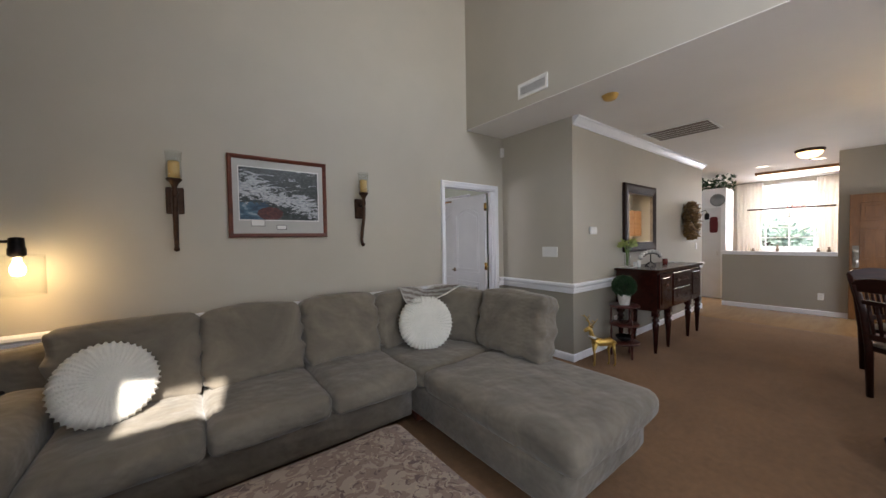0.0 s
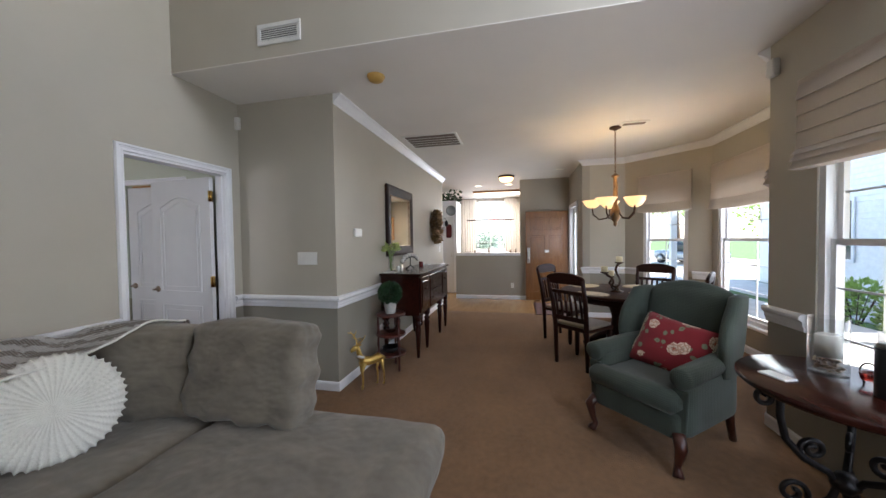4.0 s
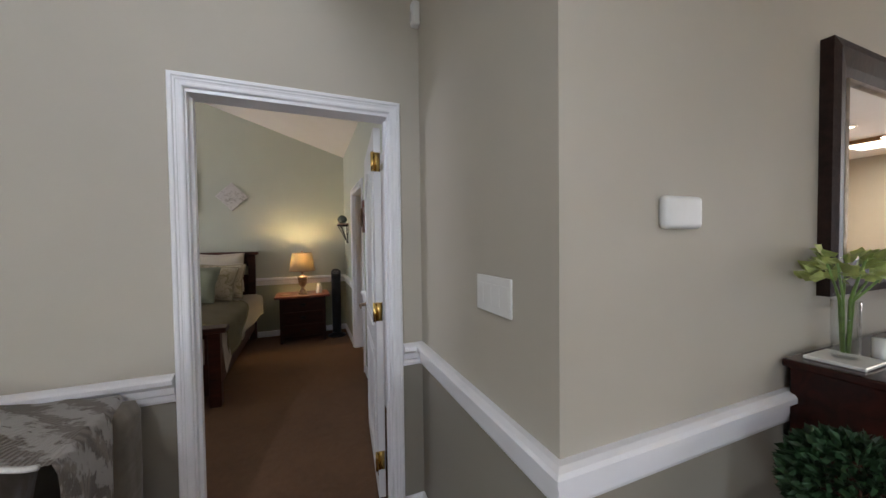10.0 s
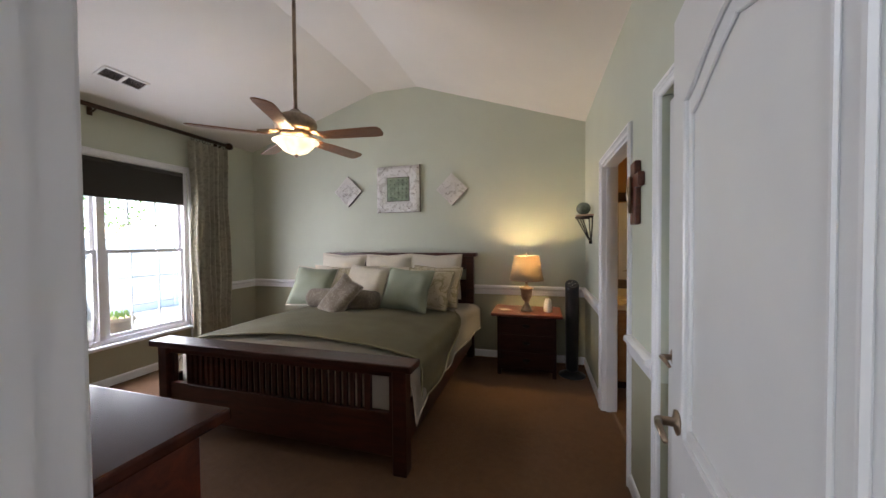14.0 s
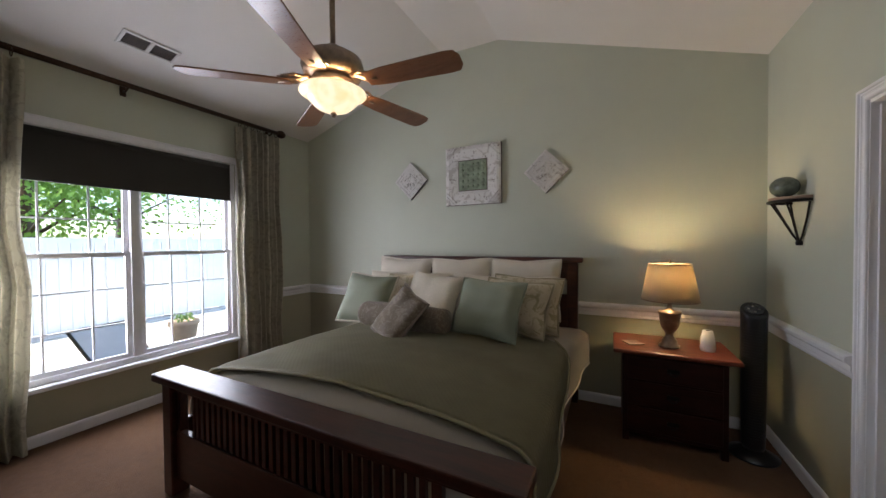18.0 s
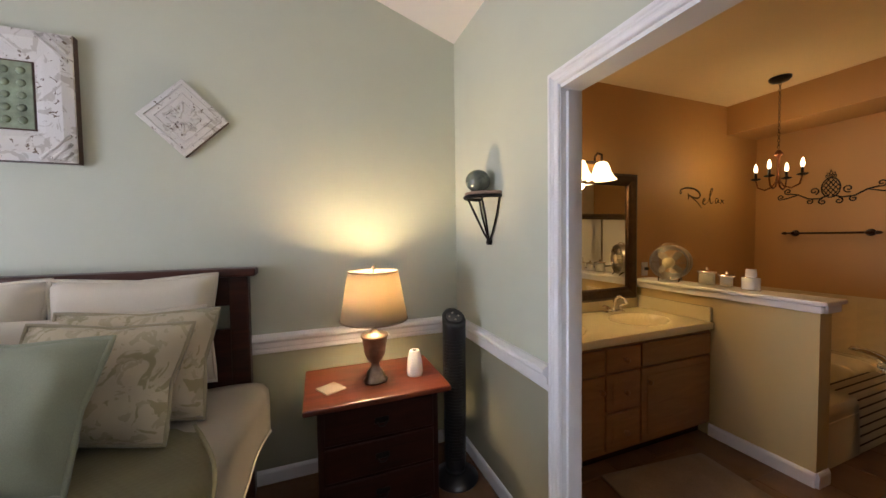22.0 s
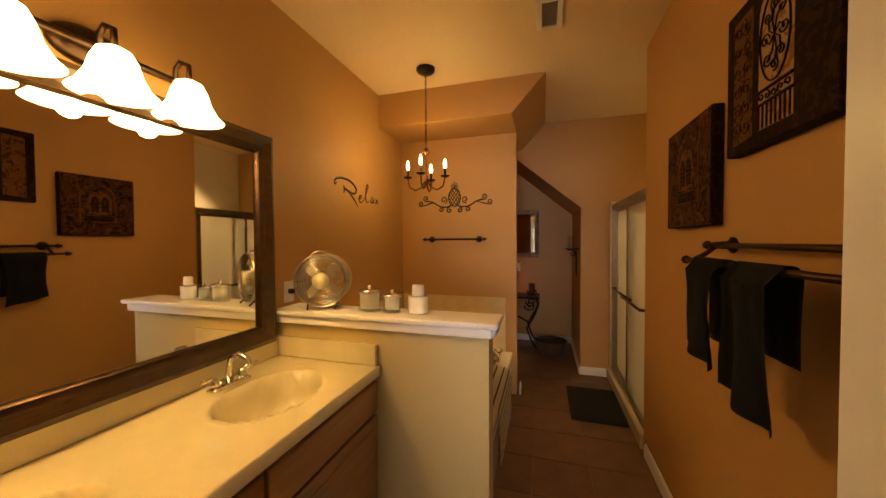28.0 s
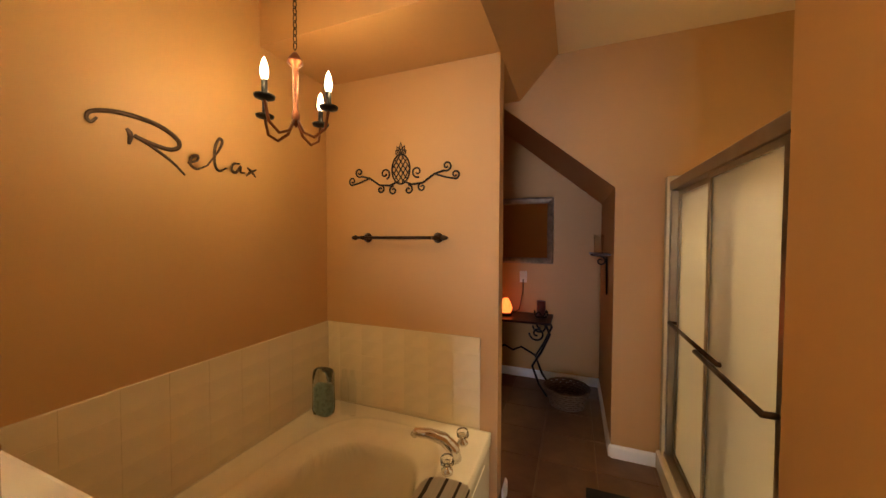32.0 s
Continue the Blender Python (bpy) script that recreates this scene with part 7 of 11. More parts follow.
part("body", box(-0.04, 0, -0.035, 0.035, -0.06, 0.06, 0.01, None, 2), M_WHITE, ms)
part("lens", box(-0.043, -0.04, -0.02, 0.02, -0.04, 0.01, 0.001), M_CERAMIC, ms)
ms2 = thing("alarm_sensor", "small white corner alarm sensor", "alarm sensor", "", (3.36, -1.54, 2.56))
part("body", box(-0.035, 0.035, 0, 0.045, -0.06, 0.06, 0.01, None, 2), M_WHITE, ms2)


def vent(name, w, h, slats, label, frame_w=0.03, m=None, dark=None, slat_m=None):
    """A louvred grille in x, y looking to -z, at z = 0."""
    v = thing(name, label, "air vent")
    W, H = w / 2, h / 2
    part("frame", merge(merge(box(-W, W, -H, -H + frame_w, -0.012, 0, 0.003), box(-W, W, H - frame_w, H, -0.012, 0, 0.003)), merge(box(-W, -W + frame_w, -H + frame_w, H - frame_w, -0.012, 0, 0.003), box(W - frame_w, W, -H + frame_w, H - frame_w, -0.012, 0, 0.003))), m or M_WHITE, v)
    part("backing", box(-W + frame_w, W - frame_w, -H + frame_w, H - frame_w, -0.0015, -0.0005), dark or M_BLACK, v)
    n = slats
    for k in range(n):
        y = -H + frame_w + (h - 2 * frame_w) * (k + 0.5) / n
        s = (h - 2 * frame_w) / n * 0.5
        part("slat", prism([(-s, -0.010), (s * 0.7, -0.003), (s, -0.0025), (-s * 0.7, -0.0105)], -W + frame_w, W - frame_w, None, Matrix(((0, 0, 1, 0), (1, 0, 0, y), (0, 1, 0, 0), (0, 0, 0, 1)))), slat_m or m or M_WHITE, v)
    return v


M_RGRILLE = plain("grey_brown_grille", (0.16, 0.13, 0.11), 0.5, vary=0.1)
v = vent("return_vent", 0.72, 0.56, 5, "large return air grille with dark louvres in the ceiling", 0.03, M_WHITE, slat_m=M_RGRILLE)
for k in range(1, 5):
    part("bar", box(-0.33, 0.33, -0.25 + 0.10 * k - 0.005, -0.25 + 0.10 * k + 0.005, -0.0125, -0.0015), M_WHITE, v, "thin white bar")
v.matrix_basis = pose(4.96, 1.345, 2.7395, 0, 0, 90)
v = vent("ceiling_vent", 0.30, 0.15, 5, "small white ceiling vent with a dark grille", slat_m=M_RGRILLE)
v.matrix_basis = pose(4.92, -1.11, 2.7395, 0, 0, 90)
v = vent("wall_vent", 0.36, 0.15, 6, "white wall vent high above the dropped ceiling")
v.matrix_basis = Matrix.Translation((2.6795, 1.914, 2.91)) @ Matrix(((0, 0, 1, 0), (1, 0, 0, 0), (0, 1, 0, 0), (0, 0, 0, 1)))
v = vent("wall_vent", 0.36, 0.15, 6, "white wall vent high above the dropped ceiling")
v.matrix_basis = Matrix.Translation((2.6795, -0.53, 2.90)) @ Matrix(((0, 0, 1, 0), (1, 0, 0, 0), (0, 1, 0, 0), (0, 0, 0, 1)))
v = vent("ceiling_vent", 0.36, 0.16, 7, "white ceiling vent with two dark grilles over the bedroom window", 0.022, M_WHITE, slat_m=M_RGRILLE)
part("divider", box(-0.012, 0.012, -0.058, 0.058, -0.012, -0.0005), M_WHITE, v)
v.matrix_basis = Matrix.Translation((-0.83, 4.94, 2.932)) @ Matrix.Rotation(radians(-17.1), 4, "Y") @ Matrix.Rotation(radians(90), 4, "Z")
v = vent("ceiling_vent", 0.26, 0.14, 6, "white-framed bathroom ceiling vent with dark louvres", slat_m=M_RGRILLE)
v.matrix_basis = pose(5.50, 5.42, 2.6495, 0, 0, 0)
M_YELLOW = plain("yellowed_plastic", (0.50, 0.30, 0.07), 0.45, vary=0.1)
sm = thing("smoke_detector", "yellowed round smoke detector on the ceiling", "smoke detector", "", (3.12, 1.36, 2.74))
part("housing", lathe([(0, -0.045), (0.045, -0.043), (0.06, -0.03), (0.068, -0.008), (0.068, 0)], 28), M_YELLOW, sm, "", True)
part("base_ring", lathe([(0.068, -0.010), (0.073, -0.008), (0.073, 0)], 28), M_YELLOW, sm, "", True)
for (x, y) in ((9.03, 1.22), (8.97, 0.46), (7.44, -0.56)):
    c = thing("recessed_light", "round recessed ceiling light", "ceiling light", "recessed lights", (x, y, 2.74))
    part("trim_ring", lathe([(0.075, -0.006), (0.095, -0.006), (0.098, 0), (0.075, 0)], 26), M_WHITE, c, "", True)
    part("lens", lathe([(0, -0.003), (0.075, -0.003), (0.075, 0)], 26), glow("recessed_lamp", (1.0, 0.85, 0.62), 1.39 if x > 8 else 0.0), c, "", True)
fl = thing("flush_light", "bronze flush ceiling light with a lit alabaster bowl", "ceiling light", "", (7.84, 0.48, 2.74))
part("pan", lathe([(0, 0), (0.17, 0), (0.175, -0.015), (0.16, -0.045), (0, -0.045)], 30), M_BRONZE, fl, "bronze pan", True)
part("bowl", lathe([(0.15, -0.045), (0.135, -0.09), (0.09, -0.125), (0.03, -0.14), (0, -0.142)], 30), glow("lit_bowl_glass", (1.0, 0.60, 0.25), 1.15), fl, "glowing alabaster bowl", True)
part("finial", lathe([(0, -0.165), (0.012, -0.155), (0.014, -0.145), (0, -0.14)], 12), M_BRONZE, fl, "", True)
for at, ax in (((8.40, 0.38, 0.32), "x"), ((4.30, 1.872, 0.32), "y")):
    o = thing("wall_outlet", "white double wall outlet plate", "outlet", "wall outlets", at)
    part("plate", box(-0.005, 0, -0.036, 0.036, -0.058, 0.058, 0.002) if ax == "x" else box(-0.036, 0.036, -0.005, 0, -0.058, 0.058, 0.002), M_WHITE, o)
    for z in (-0.022, 0.022):
        part("socket", box(-0.0065, -0.005, -0.015, 0.015, z - 0.013, z + 0.013) if ax == "x" else box(-0.015, 0.015, -0.0065, -0.005, z - 0.013, z + 0.013), M_CERAMIC, o)
o = thing("light_switch", "white switch plate by the kitchen corner", "light switch", "", (7.45, 1.872, 1.20))
part("plate", box(-0.04, 0.04, -0.006, 0, -0.06, 0.06, 0.002), M_WHITE, o)
part("rocker", box(-0.017, 0.017, -0.009, -0.006, -0.034, 0.034, 0.001), M_WHITE, o)
dm = thing("doormat", "dark red patterned doormat by the front door", "doormat", "", (7.44, -0.42, -0.004))
part("rug_face", box(-0.57, 0.57, -0.33, 0.33, 0, 0.012, 0.004), blotch("dark_red_mat", (0.075, 0.010, 0.008), [((0.16, 0.075, 0.045), 0.60, 0.8), ((0.03, 0.012, 0.010), 0.60, 1.2)], 9.0), dm)
part("border", merge(merge(box(-0.59, 0.59, -0.35, -0.33, 0, 0.010), box(-0.59, 0.59, 0.33, 0.35, 0, 0.010)), merge(box(-0.59, -0.57, -0.33, 0.33, 0, 0.010), box(0.57, 0.59, -0.33, 0.33, 0, 0.010))), M_DARK, dm)

# ---- kitchen and nook seen beyond ----
w = sash_window("window_nook", 1.77, 1.70, "tall white nook window with a sash grid", 4, 4, mulls=1, rail_at=0.62, bar=0.013)
w.matrix_basis = wall_turn((11.60, 2.02), (11.60, 0.25), (-1, 0)) @ Matrix.Translation((0, 0, 1.0))
M_SHEER = shine_through(fabric("sheer_white_curtain", (0.84, 0.81, 0.77), 0.05, 300, 3.0, 0.1), (0.80, 0.73, 0.66), 0.35)
for y in (1.84, 0.42):
    o = thing("sheer_curtain", "sheer white curtain panel beside the nook window", "curtain", "nook curtains", (11.50, y, 0.95), 90)
    part("cloth", wave_cloth(0.50, 1.74, 6, 0.018, 60, 5, y), M_SHEER, o, "", True)
    part("header", box(-0.22, 0.22, -0.02, 0.02, 1.72, 1.75, 0.005), M_SHEER, o)
o = thing("curtain_rod", "dark curtain rod with a red blossom swag across the window", "curtain rod", "", (11.48, 1.13, 2.02))
part("rod", tube([(0, -0.75, 0), (0, 0.75, 0)], 0.018, 10), M_BRONZE, o, "", True)
part("blossom", leaves(60, lambda r: ((r.uniform(-0.05, -0.01), r.uniform(-0.28, 0.02), r.uniform(-0.02, 0.06)), (-1, 0, 0.3)), 0.05, 8), plain("pink_petal", (0.55, 0.16, 0.12), 0.6, vary=0.3), o, "pink blossoms")
o = thing("fluorescent_light", "lit box-shaped fluorescent fixture with wooden rails on the kitchen ceiling", "ceiling light", "", (10.20, 0.79, 2.74))
part("diffuser", box(-0.24, 0.24, -0.66, 0.66, -0.075, -0.004, 0.02, None, 2), glow("lit_acrylic_diffuser", (1.0, 0.88, 0.70), 1.25), o, "glowing white acrylic diffuser", True)
for x in (-0.27, 0.27):
    part("side_rail", box(x - 0.025, x + 0.025, -0.69, 0.69, -0.055, -0.001, 0.004), M_OAK, o, "honey oak rail")
for y in (-0.675, 0.675):
    part("end_rail", box(-0.244, 0.244, y - 0.014, y + 0.014, -0.055, -0.001, 0.004), M_OAK, o, "honey oak rail")
pn = thing("pantry_cabinet", "white painted pantry wall with a panelled door", "cabinet", "", (9.50, 2.32, 0))
part("body", box(-0.30, 0.30, -0.50, 0.50, 0, 2.42, 0.004), M_TRIM, pn)
dd = part("door", box(-0.318, -0.302, -0.42, 0.30, 0.05, 2.0, 0.003), M_DOOR, pn)
part("handle", tube([(-0.32, -0.36, 0.95), (-0.345, -0.36, 1.0), (-0.32, -0.36, 1.05)], 0.006, 6), M_NICKEL, dd, "", True)
solo("wall_clock", lathe([(0, 0), (0.12, 0), (0.135, 0.01), (0.135, 0.03), (0.11, 0.034), (0.108, 0.022), (0, 0.022)], 28, (0, 0, 0), None, Matrix.Rotation(radians(-90), 4, "Y")), plain("grey_clock_metal", (0.22, 0.24, 0.25), 0.4, 0.3), "round grey wall clock", "clock", True, (9.198, 1.96, 2.16))
solo("oven_mitt", cushion(-0.02, 0.02, -0.07, 0.07, -0.17, 0.17, 0.02, 0.01, 3, 6, 0.01), fabric("dark_red_cloth", (0.10, 0.008, 0.010)), "dark red oven mitt hanging on the pantry door", "oven mitt", True, (9.155, 2.02, 1.62))
iv = thing("trailing_ivy", "trailing green ivy on top of the pantry", "plant", "", (9.50, 2.30, 2.42))
part("leaves", leaves(420, lambda r: ((r.uniform(-0.34, 0.25), r.uniform(-0.56, 0.5), r.uniform(-0.04, 0.24)), (r.uniform(-1, 1), r.uniform(-1, 1), 0.4)), 0.09, 44), M_LEAF, iv)
part("stems", tube([(-0.25, -0.5, 0.01), (-0.2, 0, 0.06), (-0.25, 0.45, 0.02)], 0.008, 6), M_FRAME, iv)
for y0, n in ((-0.95, 5),):
    for k in range(n):
        x = 9.0 + 0.5 * k
        c = thing("wall_cabinet", "honey oak kitchen wall cabinet", "cabinet", "kitchen cabinets", (x, -1.04, 1.40))
        part("body", box(0, 0.496, 0, 0.30, 0, 0.80), M_OAK, c)
        part("door", merge(box(0.01, 0.486, 0.30, 0.318, 0.01, 0.79, 0.003), box(0.08, 0.416, 0.318, 0.324, 0.08, 0.72, 0.004)), M_OAK, c)
        b = thing("base_cabinet", "honey oak kitchen base cabinet", "cabinet", "kitchen cabinets", (x, -1.04, 0))
        part("body", box(0, 0.496, 0, 0.58, 0, 0.88), M_OAK, b)
        part("door", merge(box(0.01, 0.486, 0.58, 0.598, 0.12, 0.86, 0.003), box(0.08, 0.416, 0.598, 0.604, 0.2, 0.78, 0.004)), M_OAK, b)
structure("kitchen_worktop", box(8.96, 11.55, -1.04, -0.42, 0.885, 0.925, 0.006), M_MARBLE, "cream kitchen worktop", "worktop")
iv = copy_thing(iv, pose(10.0, -0.86, 2.20, 0, 0, 90))
for y, h in ((1.25, 0.06), (0.92, 0.12), (0.42, 0.07), (0.30, 0.09)):
    solo("small_ornament", lathe([(0, 0), (0.02, 0), (0.026, h * 0.3), (0.012, h * 0.6), (0.018, h * 0.85), (0.0, h)], 12), M_PEWTER, "small dark ornament on the half wall cap", "ornament", True, (8.46, y, 1.08), group="ornaments on the half wall")


# ---- bedroom ----
def bed():
    b = thing("bed", "cherry king bed with slatted headboard and footboard, wood dimmed as backlit", "bed", "", (0, 0, 0))
    x0, x1 = 0.03, 2.055
    hb = part("headboard", merge(merge(box(x0, x0 + 0.09, 6.76, 6.83, 0, 1.235, 0.006), box(x1 - 0.09, x1, 6.76, 6.83, 0, 1.235, 0.006)), box(x0 - 0.04, x1 + 0.04, 6.735, 6.85, 1.235, 1.28, 0.01, None, 2)), M_CHERRY_DIM, b)
    part("headboard_panel", merge(box(x0 + 0.09, x1 - 0.09, 6.775, 6.815, 0.30, 0.95, 0.004), merge(box(x0 + 0.09, x1 - 0.09, 6.775, 6.815, 1.08, 1.235, 0.004), box(x0 + 0.30, x1 - 0.30, 6.785, 6.805, 0.95, 1.08, 0.002))), M_CHERRY_DIM, b)
    part("footboard", merge(merge(box(x0, x0 + 0.09, 4.600, 4.690, 0, 0.645, 0.006), box(x1 - 0.09, x1, 4.600, 4.690, 0, 0.645, 0.006)), box(x0 - 0.05, x1 + 0.05, 4.570, 4.730, 0.645, 0.69, 0.008, None, 2)), M_CHERRY_DIM, b)
    part("footboard_rail", merge(box(x0 + 0.09, x1 - 0.09, 4.625, 4.665, 0.10, 0.37, 0.004), box(x0 + 0.09, x1 - 0.09, 4.625, 4.665, 0.595, 0.645, 0.003)), M_CHERRY_DIM, b)
    n = 30
    for k in range(n):
        x = x0 + 0.28 + (x1 - x0 - 0.56) * k / (n - 1)
        part("slat", box(x - 0.013, x + 0.013, 4.635, 4.655, 0.37, 0.595), M_CHERRY_DIM, b)
    for x in (x0 + 0.10, x1 - 0.27):
        for q in (x, x + 0.15):
            part("square_panel", box(q, q + 0.02, 4.630, 4.660, 0.37, 0.595), M_CHERRY_DIM, b)
    for a in (x0 + 0.02, x1 - 0.05):
        part("side_rail", box(a, a + 0.03, 4.69, 6.76, 0.16, 0.40, 0.004), M_CHERRY_DIM, b)
    part("mattress", cushion(x0 + 0.06, x1 - 0.06, 4.71, 6.74, 0.24, 0.585, 0.06, 0.01, 3, 12, 0.004), M_SHEET, b, "ivory sheeted mattress", True)


bed()


def draped(name, xa, xb, ya, yb, top, drop, material, label, category, seed, wav=0.02, thick=0.014, foot=0.0, n=64, cut=0.0, crown=0.0, taper=0.0, bow=0.0, flare=0.0):
    """A cloth over the bed: flat on top with quilt lines, rounded over the sides, and hanging in soft folds."""
    bm = bmesh.new()
    grid = []
    L = drop
    half = (xb - xa) / 2
    span = half + L
    rows = 40
    for j in range(rows + 1):
        v = j / rows
        row = []
        for i in range(n + 1):
            u = -span + (span + half + L * (1 - taper * v ** 2)) * i / n
            y = ya + (yb - cut * max(0.0, u / span) ** 1.5 - ya) * v
            s = 1 if u > 0 else -1
            au = abs(u)
            y += bow * max(0.0, 1 - (u / half) ** 2) * (1 - v) ** 3
            r = 0.07
            if au < half - r:
                x, z = au, top
            else:
                q = au - (half - r)
                arc_len = r * math.pi / 2
                if q < arc_len:
                    a = q / r
                    x, z = half - r + r * math.sin(a), top - r * (1 - math.cos(a))
                else:
                    d = q - arc_len
                    x, z = half + 0.05 * d + 0.018 * math.sin(y * 9 + seed) * min(1, d * 5), top - r - d
            swell = max(0.0, 1 - (au / half) ** 2) * (1 - 1.1 * max(0.0, v - 0.45))
            near = max(0.0, (v - 0.68) / 0.32) ** 1.3 * max(0.0, min(1.0, (u - 0.4) / (half - 0.4)))
            x = s * x + flare * near
            z += crown * swell + 0.55 * flare * near
            z += 0.012 * noise.noise(Vector((x * 2.0 + seed, y * 2.0, 0.5))) + 0.004 * noise.noise(Vector((x * 9, y * 9, seed)))
            if wav and j < 2:
                z -= 0.010 * (1 - j / 2)
            row.append(bm.verts.new(((xa + xb) / 2 + x, y + wav * math.sin(u * 2.2 + seed) * (1 - v), z - foot * (1 - v) ** 30)))
        grid.append(row)
    for j in range(rows):
        for i in range(n):
            bm.faces.new((grid[j][i], grid[j][i + 1], grid[j + 1][i + 1], grid[j + 1][i]))
    edge = [v.co.copy() for v in [r[0] for r in grid[::-1]] + grid[0][1:] + [r[-1] for r in grid[1:]]]
    bmesh.ops.solidify(bm, geom=bm.faces[:], thickness=thick)
    o = solo(name, bm, material, label, category, True)
    part("hem", tube(edge, 0.006 if foot else 0.009, 6), material, o, "", True)
    return o


def quilt_mat():
    m, t, n, l, b = nodes("olive_quilted_cloth")
    c = n.new("ShaderNodeTexCoord")
    mp = n.new("ShaderNodeMapping")
    mp.inputs["Rotation"].default_value = (0, 0, radians(45))
    mp.inputs["Scale"].default_value = (1, 1, 0.3)
    l.new(c.outputs["Object"], mp.inputs[0])
    w = n.new("ShaderNodeTexWave")
    w.inputs["Scale"].default_value, w.inputs["Distortion"].default_value = 14.0, 0.6
    l.new(mp.outputs[0], w.inputs["Vector"])
    w2 = n.new("ShaderNodeTexWave")
    w2.bands_direction = "Y"
    w2.inputs["Scale"].default_value, w2.inputs["Distortion"].default_value = 14.0, 0.6
    l.new(mp.outputs[0], w2.inputs["Vector"])
    a = n.new("ShaderNodeMath")
    a.operation = "MULTIPLY"
    l.new(w.outputs[1], a.inputs[0]), l.new(w2.outputs[1], a.inputs[1])
    big = tex_noise(t, 3, 3, 0.6)
    r = ramp(t, big.outputs[0], [(0.3, (0.25, 0.225, 0.125)), (0.7, (0.325, 0.295, 0.168))])
    l.new(r.outputs[0], b.inputs["Base Color"])
    b.inputs["Roughness"].default_value, b.inputs["Sheen Weight"].default_value = 0.75, 0.08
    bump(t, b, a.outputs[0], 0.16, 0.01)
    return m


M_QUILT2 = quilt_mat()
draped("duvet", 0.05, 2.05, 4.738, 6.70, 0.622, 0.25, M_SHEET, "ivory duvet hanging over the sides of the bed", "bedding", 2.0, 0.0, 0.03, 0.09, crown=0.095, flare=0.10)
draped("bed_quilt", 0.04, 2.07, 4.825, 6.42, 0.645, 0.27, M_QUILT2, "olive green quilted coverlet spread over the bed", "coverlet", 5.0, 0.035, 0.012, 0.0, cut=0.10, crown=0.100, taper=1.6, bow=0.055)


def bed_pillow(name, at, w, h, t, material, label, lean=-20, turn=0, roll=0, seed=1, n=14, edge=None, wr=0.016):
    w, h = w * 1.08, h * 1.06
    bm = pillow_mesh(w, h, t, n, 0.10, wr, seed)
    o = solo(name, bm, material, label, "pillow", True, group="pillows on the bed")
    o.matrix_basis = Matrix.Translation(at) @ Matrix.Rotation(radians(turn), 4, "Z") @ Matrix.Rotation(radians(lean), 4, "X") @ Matrix.Rotation(radians(roll), 4, "Y")
    if edge:
        ring = []
        for k in range(72):
            a = 2 * math.pi * k / 72
            u, v = math.cos(a), math.sin(a)
            q = max(abs(u), abs(v))
            u, v = u / q, v / q
            f = 1 - 0.10 * (1 - abs(u * v))
            ring.append((u * w / 2 * f, 0, v * h / 2 * f))
        part("piping", tube(ring, 0.009, 6, None, True), edge, o, "", True)
    return o


for k, x in enumerate((0.31, 0.975, 1.605)):
    bed_pillow("bed_pillow", (x, 6.665, 1.0), 0.60, 0.50, 0.17, M_SHEET, "ivory sleeping pillow leaning on the headboard", -10, 0, (2, -1, 0)[k], 60 + k, 18, M_SHEET)
for k, x in enumerate((0.42, 1.42)):
    bed_pillow("bed_pillow", (x, 6.53, 0.90), 0.90, 0.44, 0.19, M_SHEET, "long ivory pillow behind the cushions", -18, 0, 0, 70 + k, 18)
bed_pillow("sham_pillow", (1.66, 6.47, 0.905), 0.56, 0.44, 0.15, M_DAMASK, "ivory and olive damask pillow with a leafy pattern", -22, -4, 2, 80, 16, M_PIPE)
bed_pillow("sham_pillow", (1.60, 6.35, 0.89), 0.54, 0.43, 0.15, M_DAMASK, "ivory and olive damask pillow with a leafy pattern", -26, -8, 3, 86, 16, M_PIPE)
bed_pillow("sham_pillow", (0.52, 6.42, 0.89), 0.50, 0.46, 0.15, M_DAMASK, "ivory damask pillow with a leafy pattern", -24, 3, 0, 81, 16, M_SHEET)
bed_pillow("cream_cushion", (0.88, 6.26, 0.93), 0.52, 0.43, 0.18, fabric("cream_quilted_cloth", (0.60, 0.54, 0.43), 0.12, 90, 5, 0.8), "cream quilted cushion in the middle of the bed", -26, -6, 4, 82, 16)
bed_pillow("sage_cushion", (0.27, 6.11, 0.905), 0.48, 0.46, 0.17, M_SAGE, "sage green satin cushion with ivory piping", -28, 8, 4, 83, 16, M_SHEET)
bed_pillow("sage_cushion", (1.46, 6.10, 0.91), 0.51, 0.43, 0.17, M_SAGE, "sage green satin cushion with matching piping", -26, -8, 2, 84, 16, M_SAGE)
bolster = lathe([(0, -0.43), (0.060, -0.428), (0.098, -0.415), (0.108, -0.38), (0.104, -0.36), (0.112, -0.2), (0.114, 0), (0.112, 0.2), (0.104, 0.36), (0.108, 0.38), (0.098, 0.415), (0.060, 0.428), (0, 0.43)], 30)
o = solo("bolster", bolster, M_TAUPE, "round taupe damask bolster", "pillow", True, group="pillows on the bed")
o.matrix_basis = Matrix.Translation((0.76, 5.97, 0.80)) @ Matrix.Rotation(radians(-3), 4, "Z") @ Matrix.Rotation(radians(90), 4, "Y")
bed_pillow("small_cushion", (0.855, 5.77, 0.855), 0.33, 0.42, 0.13, M_TAUPE, "small taupe damask cushion leaning on the bolster", -32, -14, 24, 85, 14, M_SEAT)


